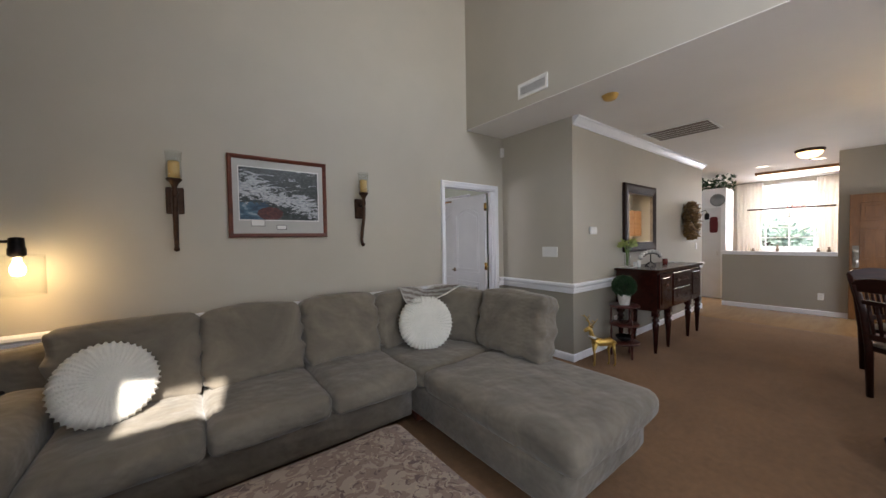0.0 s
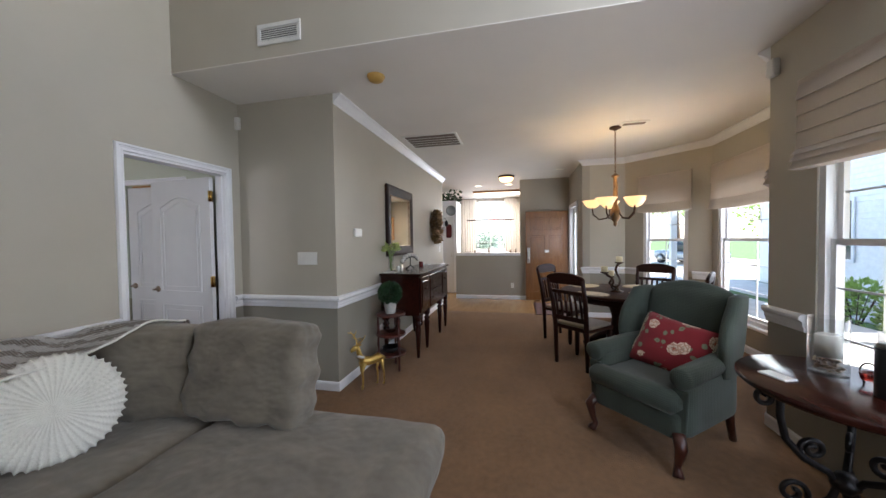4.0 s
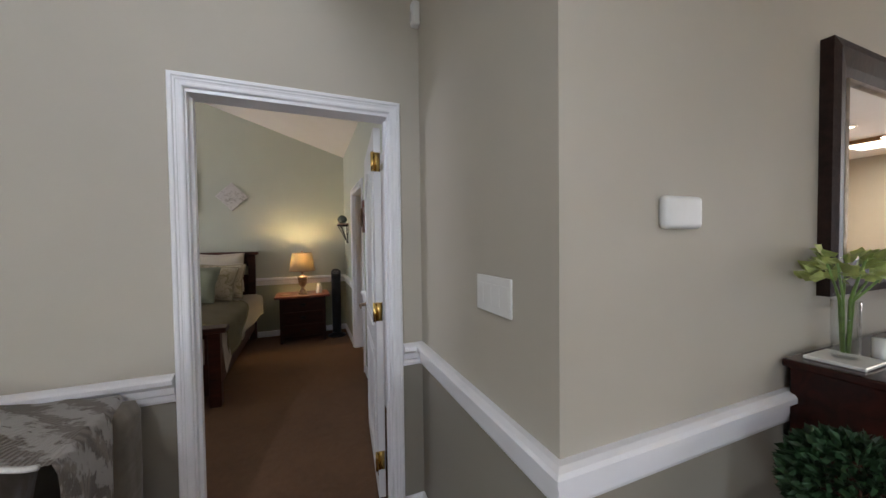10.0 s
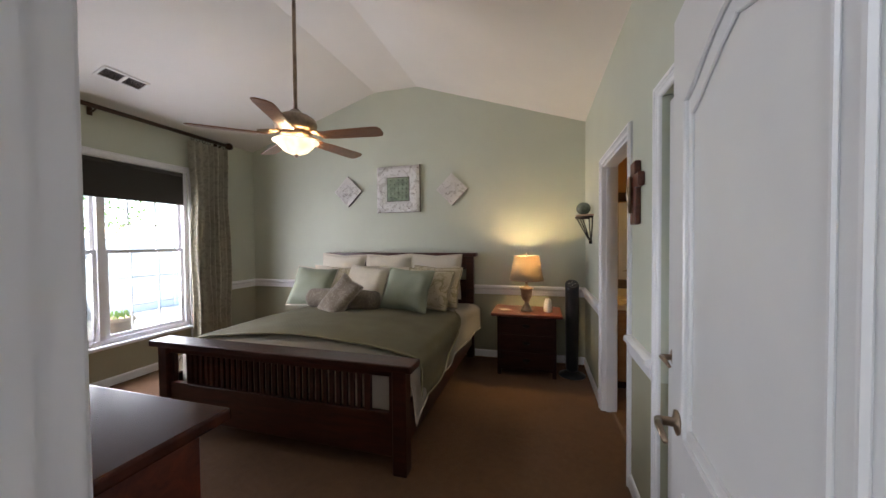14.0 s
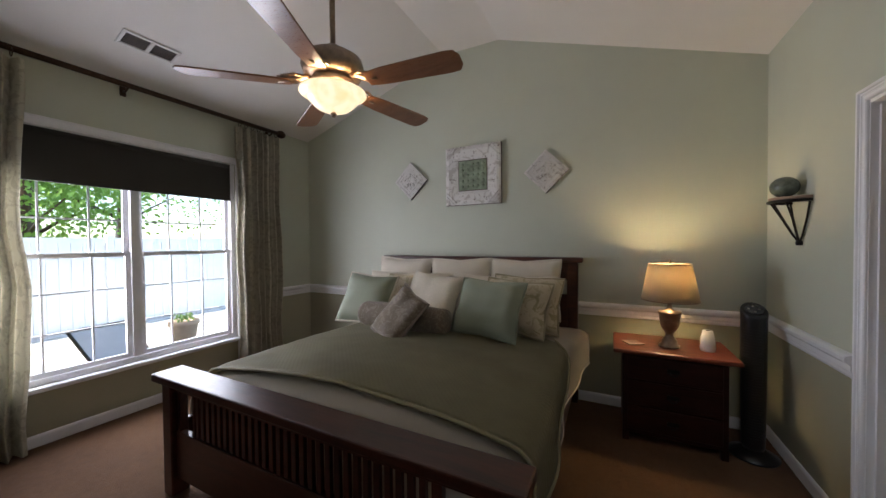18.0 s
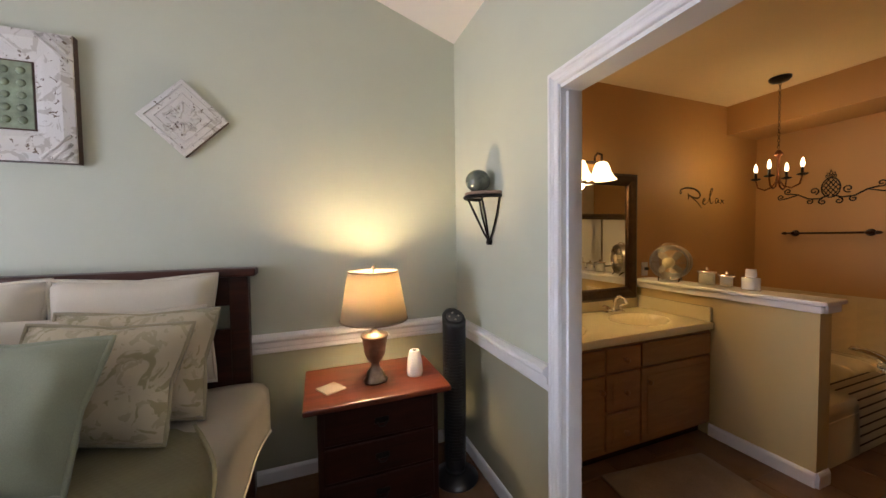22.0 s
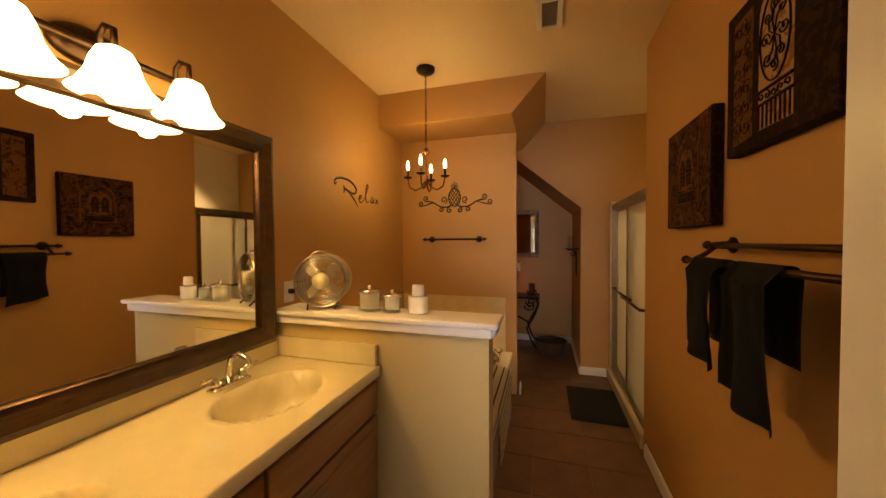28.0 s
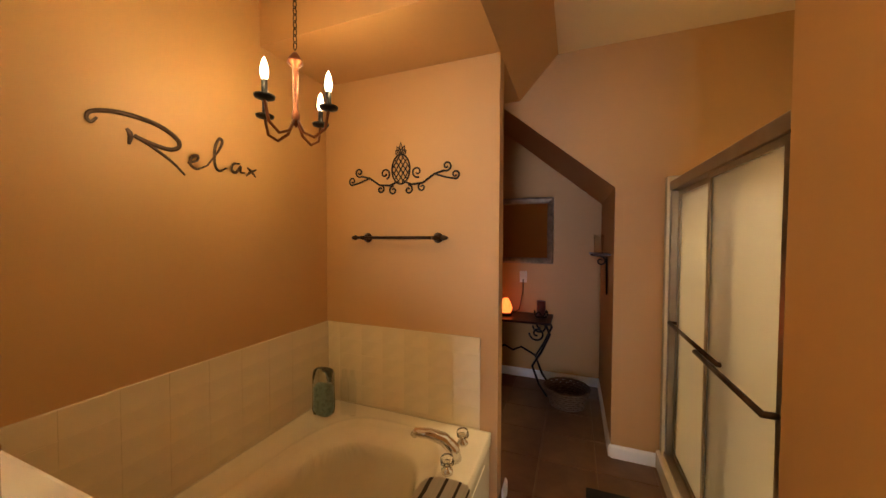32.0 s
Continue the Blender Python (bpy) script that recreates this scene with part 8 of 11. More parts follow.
# nightstand
ns = thing("nightstand", "red cherry three-drawer nightstand", "nightstand", "", (2.69, 6.54, 0))
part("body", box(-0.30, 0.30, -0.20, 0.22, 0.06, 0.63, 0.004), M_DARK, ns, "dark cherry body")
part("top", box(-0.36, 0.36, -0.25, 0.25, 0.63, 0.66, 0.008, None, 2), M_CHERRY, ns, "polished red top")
for k in range(3):
    z = 0.09 + 0.18 * k
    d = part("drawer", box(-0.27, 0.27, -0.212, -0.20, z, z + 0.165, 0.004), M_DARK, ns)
    part("drawer_pull", merge(box(-0.035, 0.035, -0.218, -0.212, z + 0.07, z + 0.10, 0.002), tube(arc((0, -0.222, z + 0.078), 0.022, 180, 360, 8), 0.004, 6)), M_IRON, d, "dark iron bail pull")
for x in (-0.30, 0.26):
    for y in (-0.20, 0.18):
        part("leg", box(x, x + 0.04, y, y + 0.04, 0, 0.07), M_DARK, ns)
tl = thing("bedside_lamp", "urn lamp in antique pewter with a lit linen drum shade", "lamp", "", (2.69, 6.50, 0.66))
part("base", lathe([(0, 0), (0.062, 0), (0.064, 0.012), (0.05, 0.022), (0.046, 0.05), (0.026, 0.075), (0.022, 0.10), (0.036, 0.115), (0.055, 0.15), (0.062, 0.20), (0.066, 0.235), (0.074, 0.245), (0.072, 0.255), (0.03, 0.262), (0.016, 0.28), (0.014, 0.31), (0.03, 0.315), (0.03, 0.325), (0.01, 0.33), (0.008, 0.40), (0, 0.40)], 28), M_PEWTER, tl, "antique pewter urn base", True)
lm, lt, lnn, ll, lb = nodes("lit_linen_shade")
lb.inputs["Base Color"].default_value = (0.60, 0.52, 0.40, 1)
lb.inputs["Transmission Weight"].default_value = 0.0
tr = lnn.new("ShaderNodeBsdfTranslucent")
tr.inputs[0].default_value = (0.34, 0.275, 0.185, 1)
mx = lnn.new("ShaderNodeMixShader")
mx.inputs[0].default_value = 0.55
ll.new(lb.outputs[0], mx.inputs[1]), ll.new(tr.outputs[0], mx.inputs[2])
ll.new(mx.outputs[0], lnn["Material Output"].inputs[0])
wv = tex_noise(lt, 220, 2, 0.5)
bump(lt, lb, wv.outputs[0], 0.3, 0.002)
part("shade", lathe([(0.178, 0.335), (0.132, 0.595), (0.129, 0.595), (0.175, 0.335)], 44), lm, tl, "glowing cream linen shade", True)
for q, z in ((0.178, 0.337), (0.131, 0.593)):
    part("shade_rim", tube([(q * math.cos(a), q * math.sin(a), z) for a in [2 * math.pi * k / 44 for k in range(44)]], 0.004, 6, None, True), M_PEWTER, tl, "", True)
part("finial", lathe([(0.004, 0.40), (0.004, 0.60), (0.012, 0.612), (0.006, 0.622), (0, 0.628)], 12), M_PEWTER, tl, "", True)
bulb("bedside_light", (2.69, 6.50, 1.180), 4.2, (1.0, 0.70, 0.36), 0.05)
df = thing("aroma_diffuser", "small white cone diffuser on the nightstand", "diffuser", "", (2.91, 6.50, 0.66))
part("body", lathe([(0, 0), (0.043, 0), (0.046, 0.02), (0.042, 0.08), (0.030, 0.135), (0.026, 0.14), (0, 0.138)], 24), M_CERAMIC, df, "", True)
part("outlet", lathe([(0, 0.1385), (0.012, 0.1385), (0.010, 0.142), (0, 0.142)], 12), M_BLACK, df, "", True)
solo("coaster", box(-0.055, 0.055, -0.055, 0.055, 0, 0.008, 0.002), M_SEAT, "square beige coaster on the nightstand", "coaster", False, (2.46, 6.48, 0.6605), 30)

# tower fan
tf = thing("tower_fan", "black tower fan with a tilted control top", "fan", "", (3.152, 6.50, 0))
part("foot", lathe([(0, 0), (0.13, 0), (0.135, 0.012), (0.09, 0.03), (0.06, 0.05), (0, 0.05)], 28), M_BLACK, tf, "", True)
top_ = lathe([(0.055, 0.05), (0.062, 0.08), (0.066, 0.5), (0.068, 0.90), (0.070, 0.955), (0.062, 0.968), (0.054, 0.962), (0, 0.960)], 28)
for v_ in top_.verts:
    if v_.co.z > 0.93:
        v_.co.z += 0.55 * v_.co.y
part("column", top_, M_BLACK, tf, "", True)
g = bmesh.new()
for k in range(40):
    z = 0.14 + 0.018 * k
    tube([(0.070 * math.cos(radians(a)), 0.070 * math.sin(radians(a)), z) for a in range(170, 291, 15)], 0.0022, 4, g)
part("grille", g, M_BLACK, tf, "fine horizontal grille bars")
M_PANEL = plain("grey_panel", (0.07, 0.07, 0.075), 0.18)
slope = Matrix.Translation((0, 0, 0.9645)) @ Matrix.Rotation(math.atan(0.55), 4, "X")
part("control_panel", lathe([(0, 0.004), (0.048, 0.003), (0.050, 0.0)], 28, (0, 0, 0), None, slope), M_PANEL, tf, "glossy grey control panel", True)
for k in range(4):
    part("button", lathe([(0, 0.007), (0.006, 0.006), (0.007, 0.003)], 10, (0.028 * math.cos(1.57 * k), 0.028 * math.sin(1.57 * k), 0), None, slope), M_NICKEL, tf, "", True)


# ceiling fan
M_BOWL, bt_, bn_, bl_, bb_ = nodes("lit_amber_alabaster")
vein_ = tex_noise(bt_, 9, 4, 0.6)
vein_.inputs["Distortion"].default_value = 1.5
hue_ = ramp(bt_, vein_.outputs[0], [(0.38, (1.0, 0.64, 0.33)), (0.60, (1.0, 0.80, 0.54))])
bl_.new(hue_.outputs[0], bb_.inputs["Emission Color"])
bb_.inputs["Base Color"].default_value, bb_.inputs["Roughness"].default_value, bb_.inputs["Emission Strength"].default_value = (0.60, 0.50, 0.36, 1), 0.25, 0.34


def ceiling_fan():
    f = thing("ceiling_fan", "bronze ceiling fan with five wooden blades and a lit bowl", "ceiling fan", "", (1.05, 4.925, -0.05))
    part("canopy", lathe([(0, 3.46), (0.07, 3.458), (0.06, 3.41), (0.02, 3.38), (0, 3.38)], 24), M_PEWTER, f, "", True)
    part("downrod", tube([(0, 0, 3.39), (0, 0, 2.46)], 0.014, 12), M_PEWTER, f, "", True)
    part("motor_housing", lathe([(0, 2.48), (0.03, 2.475), (0.05, 2.45), (0.10, 2.43), (0.145, 2.40), (0.155, 2.36), (0.14, 2.32), (0.10, 2.305), (0, 2.30)], 36), M_PEWTER, f, "antique bronze motor housing", True)
    part("light_fitter", lathe([(0.10, 2.305), (0.11, 2.285), (0.07, 2.265), (0.05, 2.245), (0.02, 2.16), (0, 2.15)], 32), M_PEWTER, f, "", True)
    M_BL = wood("walnut_blade_wood", (0.15, 0.060, 0.026), (0.28, 0.125, 0.060), 0.3, 1.6, (1, 9, 9))
    for k in range(5):
        a = 6 + 72 * k
        R = Matrix.Rotation(radians(a), 4, "Z")
        out = [(0.20, -0.045), (0.30, -0.058), (0.62, -0.068), (0.665, -0.062), (0.685, -0.03), (0.685, 0.03), (0.665, 0.062), (0.62, 0.068), (0.30, 0.058), (0.20, 0.045)]
        bl = part("blade", prism(out, -0.004, 0.004, None, R @ Matrix.Translation((0, 0, 2.272)) @ Matrix.Rotation(radians(-11), 4, "X"), 0.002), M_BL, f, "walnut fan blade")
        iron = tube([(0.10, 0, 2.315), (0.15, 0, 2.30), (0.20, 0, 2.283), (0.26, 0, 2.280)], 0.013, 8, None, False, [1.2, 0.9, 1.0, 1.4])
        for s in (-1, 1):
            tube([(0.14, s * 0.01, 2.302), (0.18, s * 0.045, 2.290), (0.24, s * 0.03, 2.283)], 0.008, 6, iron)
        bmesh.ops.transform(iron, matrix=R, verts=iron.verts[:])
        part("blade_iron", iron, M_PEWTER, f, "scrolled bronze blade arm", True)
    bowl = [(0.164, 2.238), (0.166, 2.233), (0.150, 2.225), (0.133, 2.219), (0.127, 2.206), (0.120, 2.194), (0.106, 2.187), (0.100, 2.174), (0.080, 2.158), (0.048, 2.145), (0.022, 2.140), (0.0, 2.139), (0.0, 2.144), (0.078, 2.164), (0.115, 2.196), (0.128, 2.222), (0.158, 2.238)]
    part("glass_bowl", lathe(bowl, 44), M_BOWL, f, "glowing amber glass bowl with a flared rim", True)
    part("finial", lathe([(0, 2.112), (0.010, 2.118), (0.016, 2.130), (0.010, 2.141), (0, 2.141)], 14), M_PEWTER, f, "", True)
    for a in (100, 220, 340):
        bulb("fan_light", (1.05 + 0.088 * math.cos(radians(a)), 4.925 + 0.088 * math.sin(radians(a)), 2.172), 0.75, (1.0, 0.66, 0.36), 0.02)


ceiling_fan()


# wall art over the bed
def tin_square(x, z, s, turn, label, name="tin_tile_art"):
    o = thing(name, label, "wall art", "tin tiles over the bed", (x, 6.86, z))
    R = Matrix.Rotation(radians(turn), 4, "Y")
    part("backing", box(-s / 2, s / 2, -0.026, -0.002, -s / 2, s / 2), M_FRAME, o, "dark rusted edge")
    part("panel", box(-s / 2 - 0.001, s / 2 + 0.001, -0.031, -0.0262, -s / 2 - 0.001, s / 2 + 0.001, 0.003), M_STONE, o)
    bm = bmesh.new()
    for k in range(3):
        q = s * (0.42 - 0.11 * k)
        tube([(-q, -0.032, -q), (q, -0.032, -q), (q, -0.032, q), (-q, -0.032, q)], 0.005, 5, bm, True)
    for a in range(0, 360, 45):
        p = Vector((math.cos(radians(a)), 0, math.sin(radians(a))))
        tube([p * 0.03 + Vector((0, -0.034, 0)), p * s * 0.26 + Vector((0, -0.034, 0))], 0.006, 5, bm)
    part("pressed_relief", bm, M_STONE, o, "", True)
    for c in o.children:
        c.matrix_basis = R
    return o


tin_square(0.31, 2.11, 0.295, 45, "square white pressed tin tile hung as a diamond")
tin_square(1.775, 2.072, 0.285, 45, "square white pressed tin tile hung as a diamond")
ta = thing("tin_frame_art", "whitewashed pressed tin frame round a green tin panel", "wall art", "tin tiles over the bed", (1.054, 6.86, 2.106))
for bm in frame_bars(0.595, 0.595, 0.155, 0.05):
    part("frame_bar", bm, M_STONE, ta, "whitewashed tin frame")
part("backing", box(-0.301, 0.301, -0.03, -0.001, -0.301, 0.301), M_FRAME, ta, "dark rusted edge")
part("green_panel", box(-0.15, 0.15, -0.034, -0.0305, -0.15, 0.15), M_GREENTIN, ta, "green pressed tin panel")
for i in range(5):
    for j in range(5):
        bm = lathe([(0.018, -0.034), (0.012, -0.041), (0, -0.043)], 8, (0, 0, 0), None, Matrix.Translation((-0.112 + 0.056 * i, 0, -0.112 + 0.056 * j)) @ Matrix.Rotation(0, 4, "X") @ Matrix(((1, 0, 0, 0), (0, 0, 1, 0), (0, 1, 0, 0), (0, 0, 0, 1))))
        part("boss", bm, M_GREENTIN, ta, "", True)
for sx in (-1, 1):
    for sz in (-1, 1):
        for k in range(3):
            q = 0.17 + 0.04 * k
            part("corner_rib", tube([(sx * q, -0.047, sz * 0.285), (sx * 0.285, -0.047, sz * q)], 0.008, 5), M_STONE, ta, "", True)


# corner shelf with ball
cs = thing("wall_shelf", "half-round wooden shelf on curved black iron bars", "wall shelf", "", (3.325, 6.355, 0))
out = [(0, -0.12)] + [(-0.15 * math.cos(radians(a)), 0.12 * math.sin(radians(a))) for a in range(-80, 81, 10)] + [(0, 0.12)]
part("shelf_board", prism(out, 1.655, 1.672, None, None, 0.004), plain("worn_pink_wood", (0.30, 0.20, 0.15), 0.6, vary=0.2), cs, "worn wooden shelf board")
part("rim", tube([(-0.15 * math.cos(radians(a)), 0.12 * math.sin(radians(a)), 1.645) for a in range(-88, 89, 8)], 0.010, 8), M_IRON, cs, "", True)
for a in (-85, -45, 0, 45, 85):
    p = (-0.145 * math.cos(radians(a)), 0.118 * math.sin(radians(a)))
    part("iron_bar", tube([(p[0], p[1], 1.645), (p[0] * 0.62 - 0.004, p[1] * 0.72, 1.55), (p[0] * 0.25 - 0.008, p[1] * 0.28, 1.45), (-0.012, 0, 1.40)], 0.0055, 6), M_IRON, cs, "", True)
part("foot_knob", lathe([(0.014, 1.385), (0.018, 1.40), (0.012, 1.42)], 10, (-0.014, 0, 0)), M_IRON, cs, "", True)
solo("decorative_ball", lathe([(0, 0)] + [(0.068 * math.sin(radians(a)), 0.062 - 0.062 * math.cos(radians(a))) for a in range(12, 180, 12)] + [(0, 0.124)], 28), plain("glazed_green_ceramic", (0.10, 0.12, 0.095), 0.18, vary=0.3, scale=30, coat=0.5), "grey-green glazed ceramic ball on the shelf", "ornament", True, (3.245, 6.355, 1.672))

# cross on the wall
cr = thing("wall_cross", "dark wooden wall cross", "cross", "", (3.325, 4.75, 1.66))
part("upright", box(-0.03, 0, -0.045, 0.045, -0.16, 0.17, 0.006), M_CHERRY, cr)
part("crossbar", box(-0.032, -0.002, -0.12, 0.12, 0.03, 0.10, 0.006), M_CHERRY, cr)
part("figure", tube([(-0.04, 0, 0.09), (-0.045, 0, 0.0), (-0.04, 0, -0.10)], 0.014, 8, None, False, [0.8, 1.1, 0.6]), M_PEWTER, cr, "plain pewter inlay", True)

# window, shade, curtains, rod
w = sash_window("window_bedroom", 1.70, 1.86, "white twin sash window of the bedroom", 3, 3, mulls=2, rail_at=0.497)
w.matrix_basis = wall_turn((-1.32, 5.87), (-1.32, 4.17), (1, 0)) @ Matrix.Translation((0, 0, 0.42))
cw = casing("casing_window", "y", -1.32, 1, 4.17, 5.87, 2.28, 0.07)
rs = thing("roller_shade", "dark charcoal shade drawn down a quarter", "window shade", "", (-1.32, 5.02, 0))
part("cloth", box(-0.012, -0.004, -0.80, 0.80, 1.90, 2.27), M_BLACKOUT, rs)
part("roll", tube([(-0.02, -0.79, 2.245), (-0.02, 0.79, 2.245)], 0.024, 12), M_BLACKOUT, rs, "", True)
part("bottom_bar", box(-0.016, 0.0, -0.80, 0.80, 1.885, 1.905, 0.003), M_BLACKOUT, rs)
rod = thing("curtain_rod", "dark bronze curtain rod with ball finials", "curtain rod", "", (-1.22, 4.95, 2.73))
part("rod", tube([(0, -1.55, 0), (0, 1.42, 0)], 0.022, 12), M_BRONZE, rod, "", True)
for y in (-1.55, 1.42):
    part("finial", lathe([(0.016, -0.055), (0.036, -0.035), (0.048, 0.0), (0.036, 0.035), (0.014, 0.055), (0, 0.06)], 14, (0, 0, 0), None, Matrix.Translation((0, y, 0)) @ Matrix.Rotation(radians(90), 4, "X")), M_BRONZE, rod, "", True)
for y in (-1.40, 0.0, 1.30):
    part("bracket", merge(box(-0.10, -0.086, y - 0.02, y + 0.02, -0.07, 0.05, 0.003), tube([(-0.09, y, -0.03), (-0.04, y, -0.04), (0, y, -0.018)], 0.008, 6)), M_BRONZE, rod)
for y, wd, sd in ((3.955, 0.86, 1.0), (6.08, 0.50, 2.0)):
    c = thing("curtain", "grey leaf-patterned floor-length curtain with folds", "curtain", "bedroom curtains", (-1.215, y, 0.015), 90)
    nf = 12 if wd > 0.6 else 7
    part("cloth", wave_cloth(wd, 2.655, nf, 0.046, 170, 14, sd), M_CURTAIN, c, "", True)
    for k in range(nf):
        u = -wd / 2 + wd * (k + 0.5) / nf
        part("ring", tube([(u, -0.005 + 0.026 * math.cos(a), 2.684 + 0.026 * math.sin(a)) for a in [math.pi * q / 6 for q in range(12)]], 0.0035, 6, None, True), M_BRONZE, c, "dark bronze curtain ring", True)

# dresser with vase, and chair in the corner
dr = thing("dresser", "dark cherry dresser with an overhanging top", "dresser", "", (1.07, 3.275, 0))
part("body", box(-0.86, 0.86, -0.21, 0.18, 0.06, 0.925, 0.005), M_CHERRY, dr)
part("top", box(-0.92, 0.92, -0.225, 0.225, 0.925, 0.96, 0.008, None, 2), plain("polished_cherry_top", (0.050, 0.012, 0.006), 0.20, spec=0.22, vary=0.35, scale=2.2, stretch=(1, 7, 7)), dr, "polished cherry top")
for k in range(3):
    for j in range(4):
        d = part("drawer", box(-0.83 + 0.56 * k, -0.83 + 0.54 + 0.56 * k, 0.18, 0.195, 0.09 + 0.205 * j, 0.28 + 0.205 * j, 0.004), M_CHERRY, dr)
        part("drawer_pull", tube(arc((-0.56 + 0.56 * k, 0.205, 0.19 + 0.205 * j), 0.03, 180, 360, 8), 0.005, 6), M_IRON, d, "", True)
for x in (-0.84, 0.78):
    for y in (-0.20, 0.12):
        part("leg", box(x, x + 0.06, y, y + 0.05, 0, 0.06), M_CHERRY, dr)
M_RIBBED, rt_, rn_, rl_, rb_ = nodes("milky_ribbed_glass")
rb_.inputs["Base Color"].default_value, rb_.inputs["Roughness"].default_value = (0.42, 0.45, 0.46, 1), 0.12
see_, mix_ = rn_.new("ShaderNodeBsdfTransparent"), rn_.new("ShaderNodeMixShader")
mix_.inputs[0].default_value = 0.30
rl_.new(see_.outputs[0], mix_.inputs[1]), rl_.new(rb_.outputs[0], mix_.inputs[2]), rl_.new(mix_.outputs[0], rn_["Material Output"].inputs[0])
vz = thing("glass_hurricane", "flared clear glass hurricane with a cream candle on the dresser", "vase", "", (1.71, 3.225, 0.96))
part("glass", lathe([(0, 0.125), (0.045, 0.13), (0.085, 0.165), (0.112, 0.22), (0.118, 0.27), (0.102, 0.32), (0.080, 0.36), (0.078, 0.385), (0.092, 0.415), (0.108, 0.43), (0.104, 0.431), (0.088, 0.416), (0.073, 0.385), (0.075, 0.358), (0.097, 0.318), (0.113, 0.27), (0.107, 0.222), (0.081, 0.17), (0.042, 0.136), (0, 0.131)], 40), M_RIBBED, vz, "clear blown glass", True)
part("foot", lathe([(0, 0), (0.062, 0), (0.064, 0.012), (0.042, 0.028), (0.022, 0.05), (0.018, 0.09), (0.034, 0.118), (0.04, 0.128), (0, 0.128)], 28), M_IRON, vz, "dark metal foot", True)
part("candle", lathe([(0, 0.132), (0.032, 0.132), (0.032, 0.25), (0.026, 0.255), (0, 0.25)], 22), M_CANDLE, vz, "cream candle", True)
part("wick", tube([(0, 0, 0.248), (0.002, 0, 0.266)], 0.0015, 5), M_BLACK, vz)
part("twig_ring", leaves(150, lambda r: (lambda a: ((0.070 * math.cos(a), 0.070 * math.sin(a), r.uniform(0.162, 0.185)), (-math.sin(a), math.cos(a), 0.3)))(r.uniform(0, 6.28)), 0.035, 12), M_DRIED, vz, "dark twig ring")
M_BLUE = fabric("slate_blue_upholstery", (0.040, 0.048, 0.055), 0.25, 200, 4)
ac = thing("corner_armchair", "slate blue upholstered armchair in the bedroom corner", "armchair", "", (-0.80, 3.62, 0), 130)
part("seat", cushion(-0.30, 0.30, -0.32, 0.28, 0.20, 0.44, 0.07, 0.03, 51, 9, 0.008), M_BLUE, ac, "", True)
part("backrest", cushion(-0.32, 0.32, 0.18, 0.36, 0.15, 0.86, 0.07, 0.03, 52, 9, 0.008), M_BLUE, ac, "", True)
for s in (-1, 1):
    part("armrest", cushion(s * 0.34 - 0.07, s * 0.34 + 0.07, -0.34, 0.30, 0.12, 0.60, 0.06, 0.01, 53, 8, 0.006), M_BLUE, ac, "", True)
for x in (-0.32, 0.32):
    for y in (-0.28, 0.28):
        part("leg", box(x - 0.025, x + 0.025, y - 0.025, y + 0.025, 0, 0.14), M_DARK, ac)


# ---- bathroom ----
def basin_slab(x0, x1, y0, y1, top, thick, bowls, nx=90, ny=40, hard=2.0):
    """A slab whose top sinks into oval bowls (cx, cy, rx, ry, depth)."""
    bm = bmesh.new()
    g = []
    for j in range(ny + 1):
        row = []
        for i in range(nx + 1):
            x, y = x0 + (x1 - x0) * i / nx, y0 + (y1 - y0) * j / ny
            z = top
            for cx, cy, rx, ry, d in bowls:
                q = abs((x - cx) / rx) ** hard + abs((y - cy) / ry) ** hard
                if q < 1:
                    f = (1 - q ** 1.4)
                    z = min(z, top - d * min(1.0, f * 1.5) ** 0.7)
                elif q < 1.18:
                    z += 0.004 * math.sin((q - 1) / 0.18 * math.pi)
            row.append(bm.verts.new((x, y, z)))
        g.append(row)
    for j in range(ny):
        for i in range(nx):
            bm.faces.new((g[j][i], g[j][i + 1], g[j + 1][i + 1], g[j + 1][i]))
    edge = [(0, i) for i in range(nx + 1)] + [(j, nx) for j in range(1, ny + 1)] + [(ny, i) for i in range(nx - 1, -1, -1)] + [(j, 0) for j in range(ny - 1, 0, -1)]
    low = [bm.verts.new((g[j][i].co.x, g[j][i].co.y, top - thick)) for j, i in edge]
    for k in range(len(edge)):
        m = (k + 1) % len(edge)
        a, b = edge[k], edge[m]
        bm.faces.new((g[a[0]][a[1]], low[k], low[m], g[b[0]][b[1]]))
    bmesh.ops.recalc_face_normals(bm, faces=bm.faces[:])
    return bm


vn = thing("vanity_cabinet", "honey oak bathroom vanity with doors and drawers", "vanity", "", (0, 0, 0))
part("body", merge(box(3.43, 4.98, 6.225, 6.79, 0.09, 0.64), box(3.43, 4.98, 6.225, 6.25, 0.64, 0.766)), M_OAK, vn)
part("toe_kick", box(3.43, 4.98, 6.29, 6.75, 0, 0.09), M_DARK, vn)


def cab_front(name, a, b, z0, z1, knob=None):
    d = part(name, merge(box(a + 0.006, b - 0.006, 6.205, 6.224, z0, z1, 0.004), box(a + 0.05, b - 0.05, 6.199, 6.206, z0 + 0.045, z1 - 0.045, 0.005)) if z1 - z0 > 0.16 else box(a + 0.006, b - 0.006, 6.203, 6.224, z0, z1, 0.006, None, 2), M_OAK, vn)
    if knob:
        part("knob", lathe([(0, 0), (0.008, 0), (0.007, 0.012), (0.016, 0.02), (0.015, 0.03), (0, 0.034)], 14, (0, 0, 0), None, Matrix.Translation((knob[0], 6.20, knob[1])) @ Matrix.Rotation(radians(90), 4, "X")), M_OAK, d, "", True)


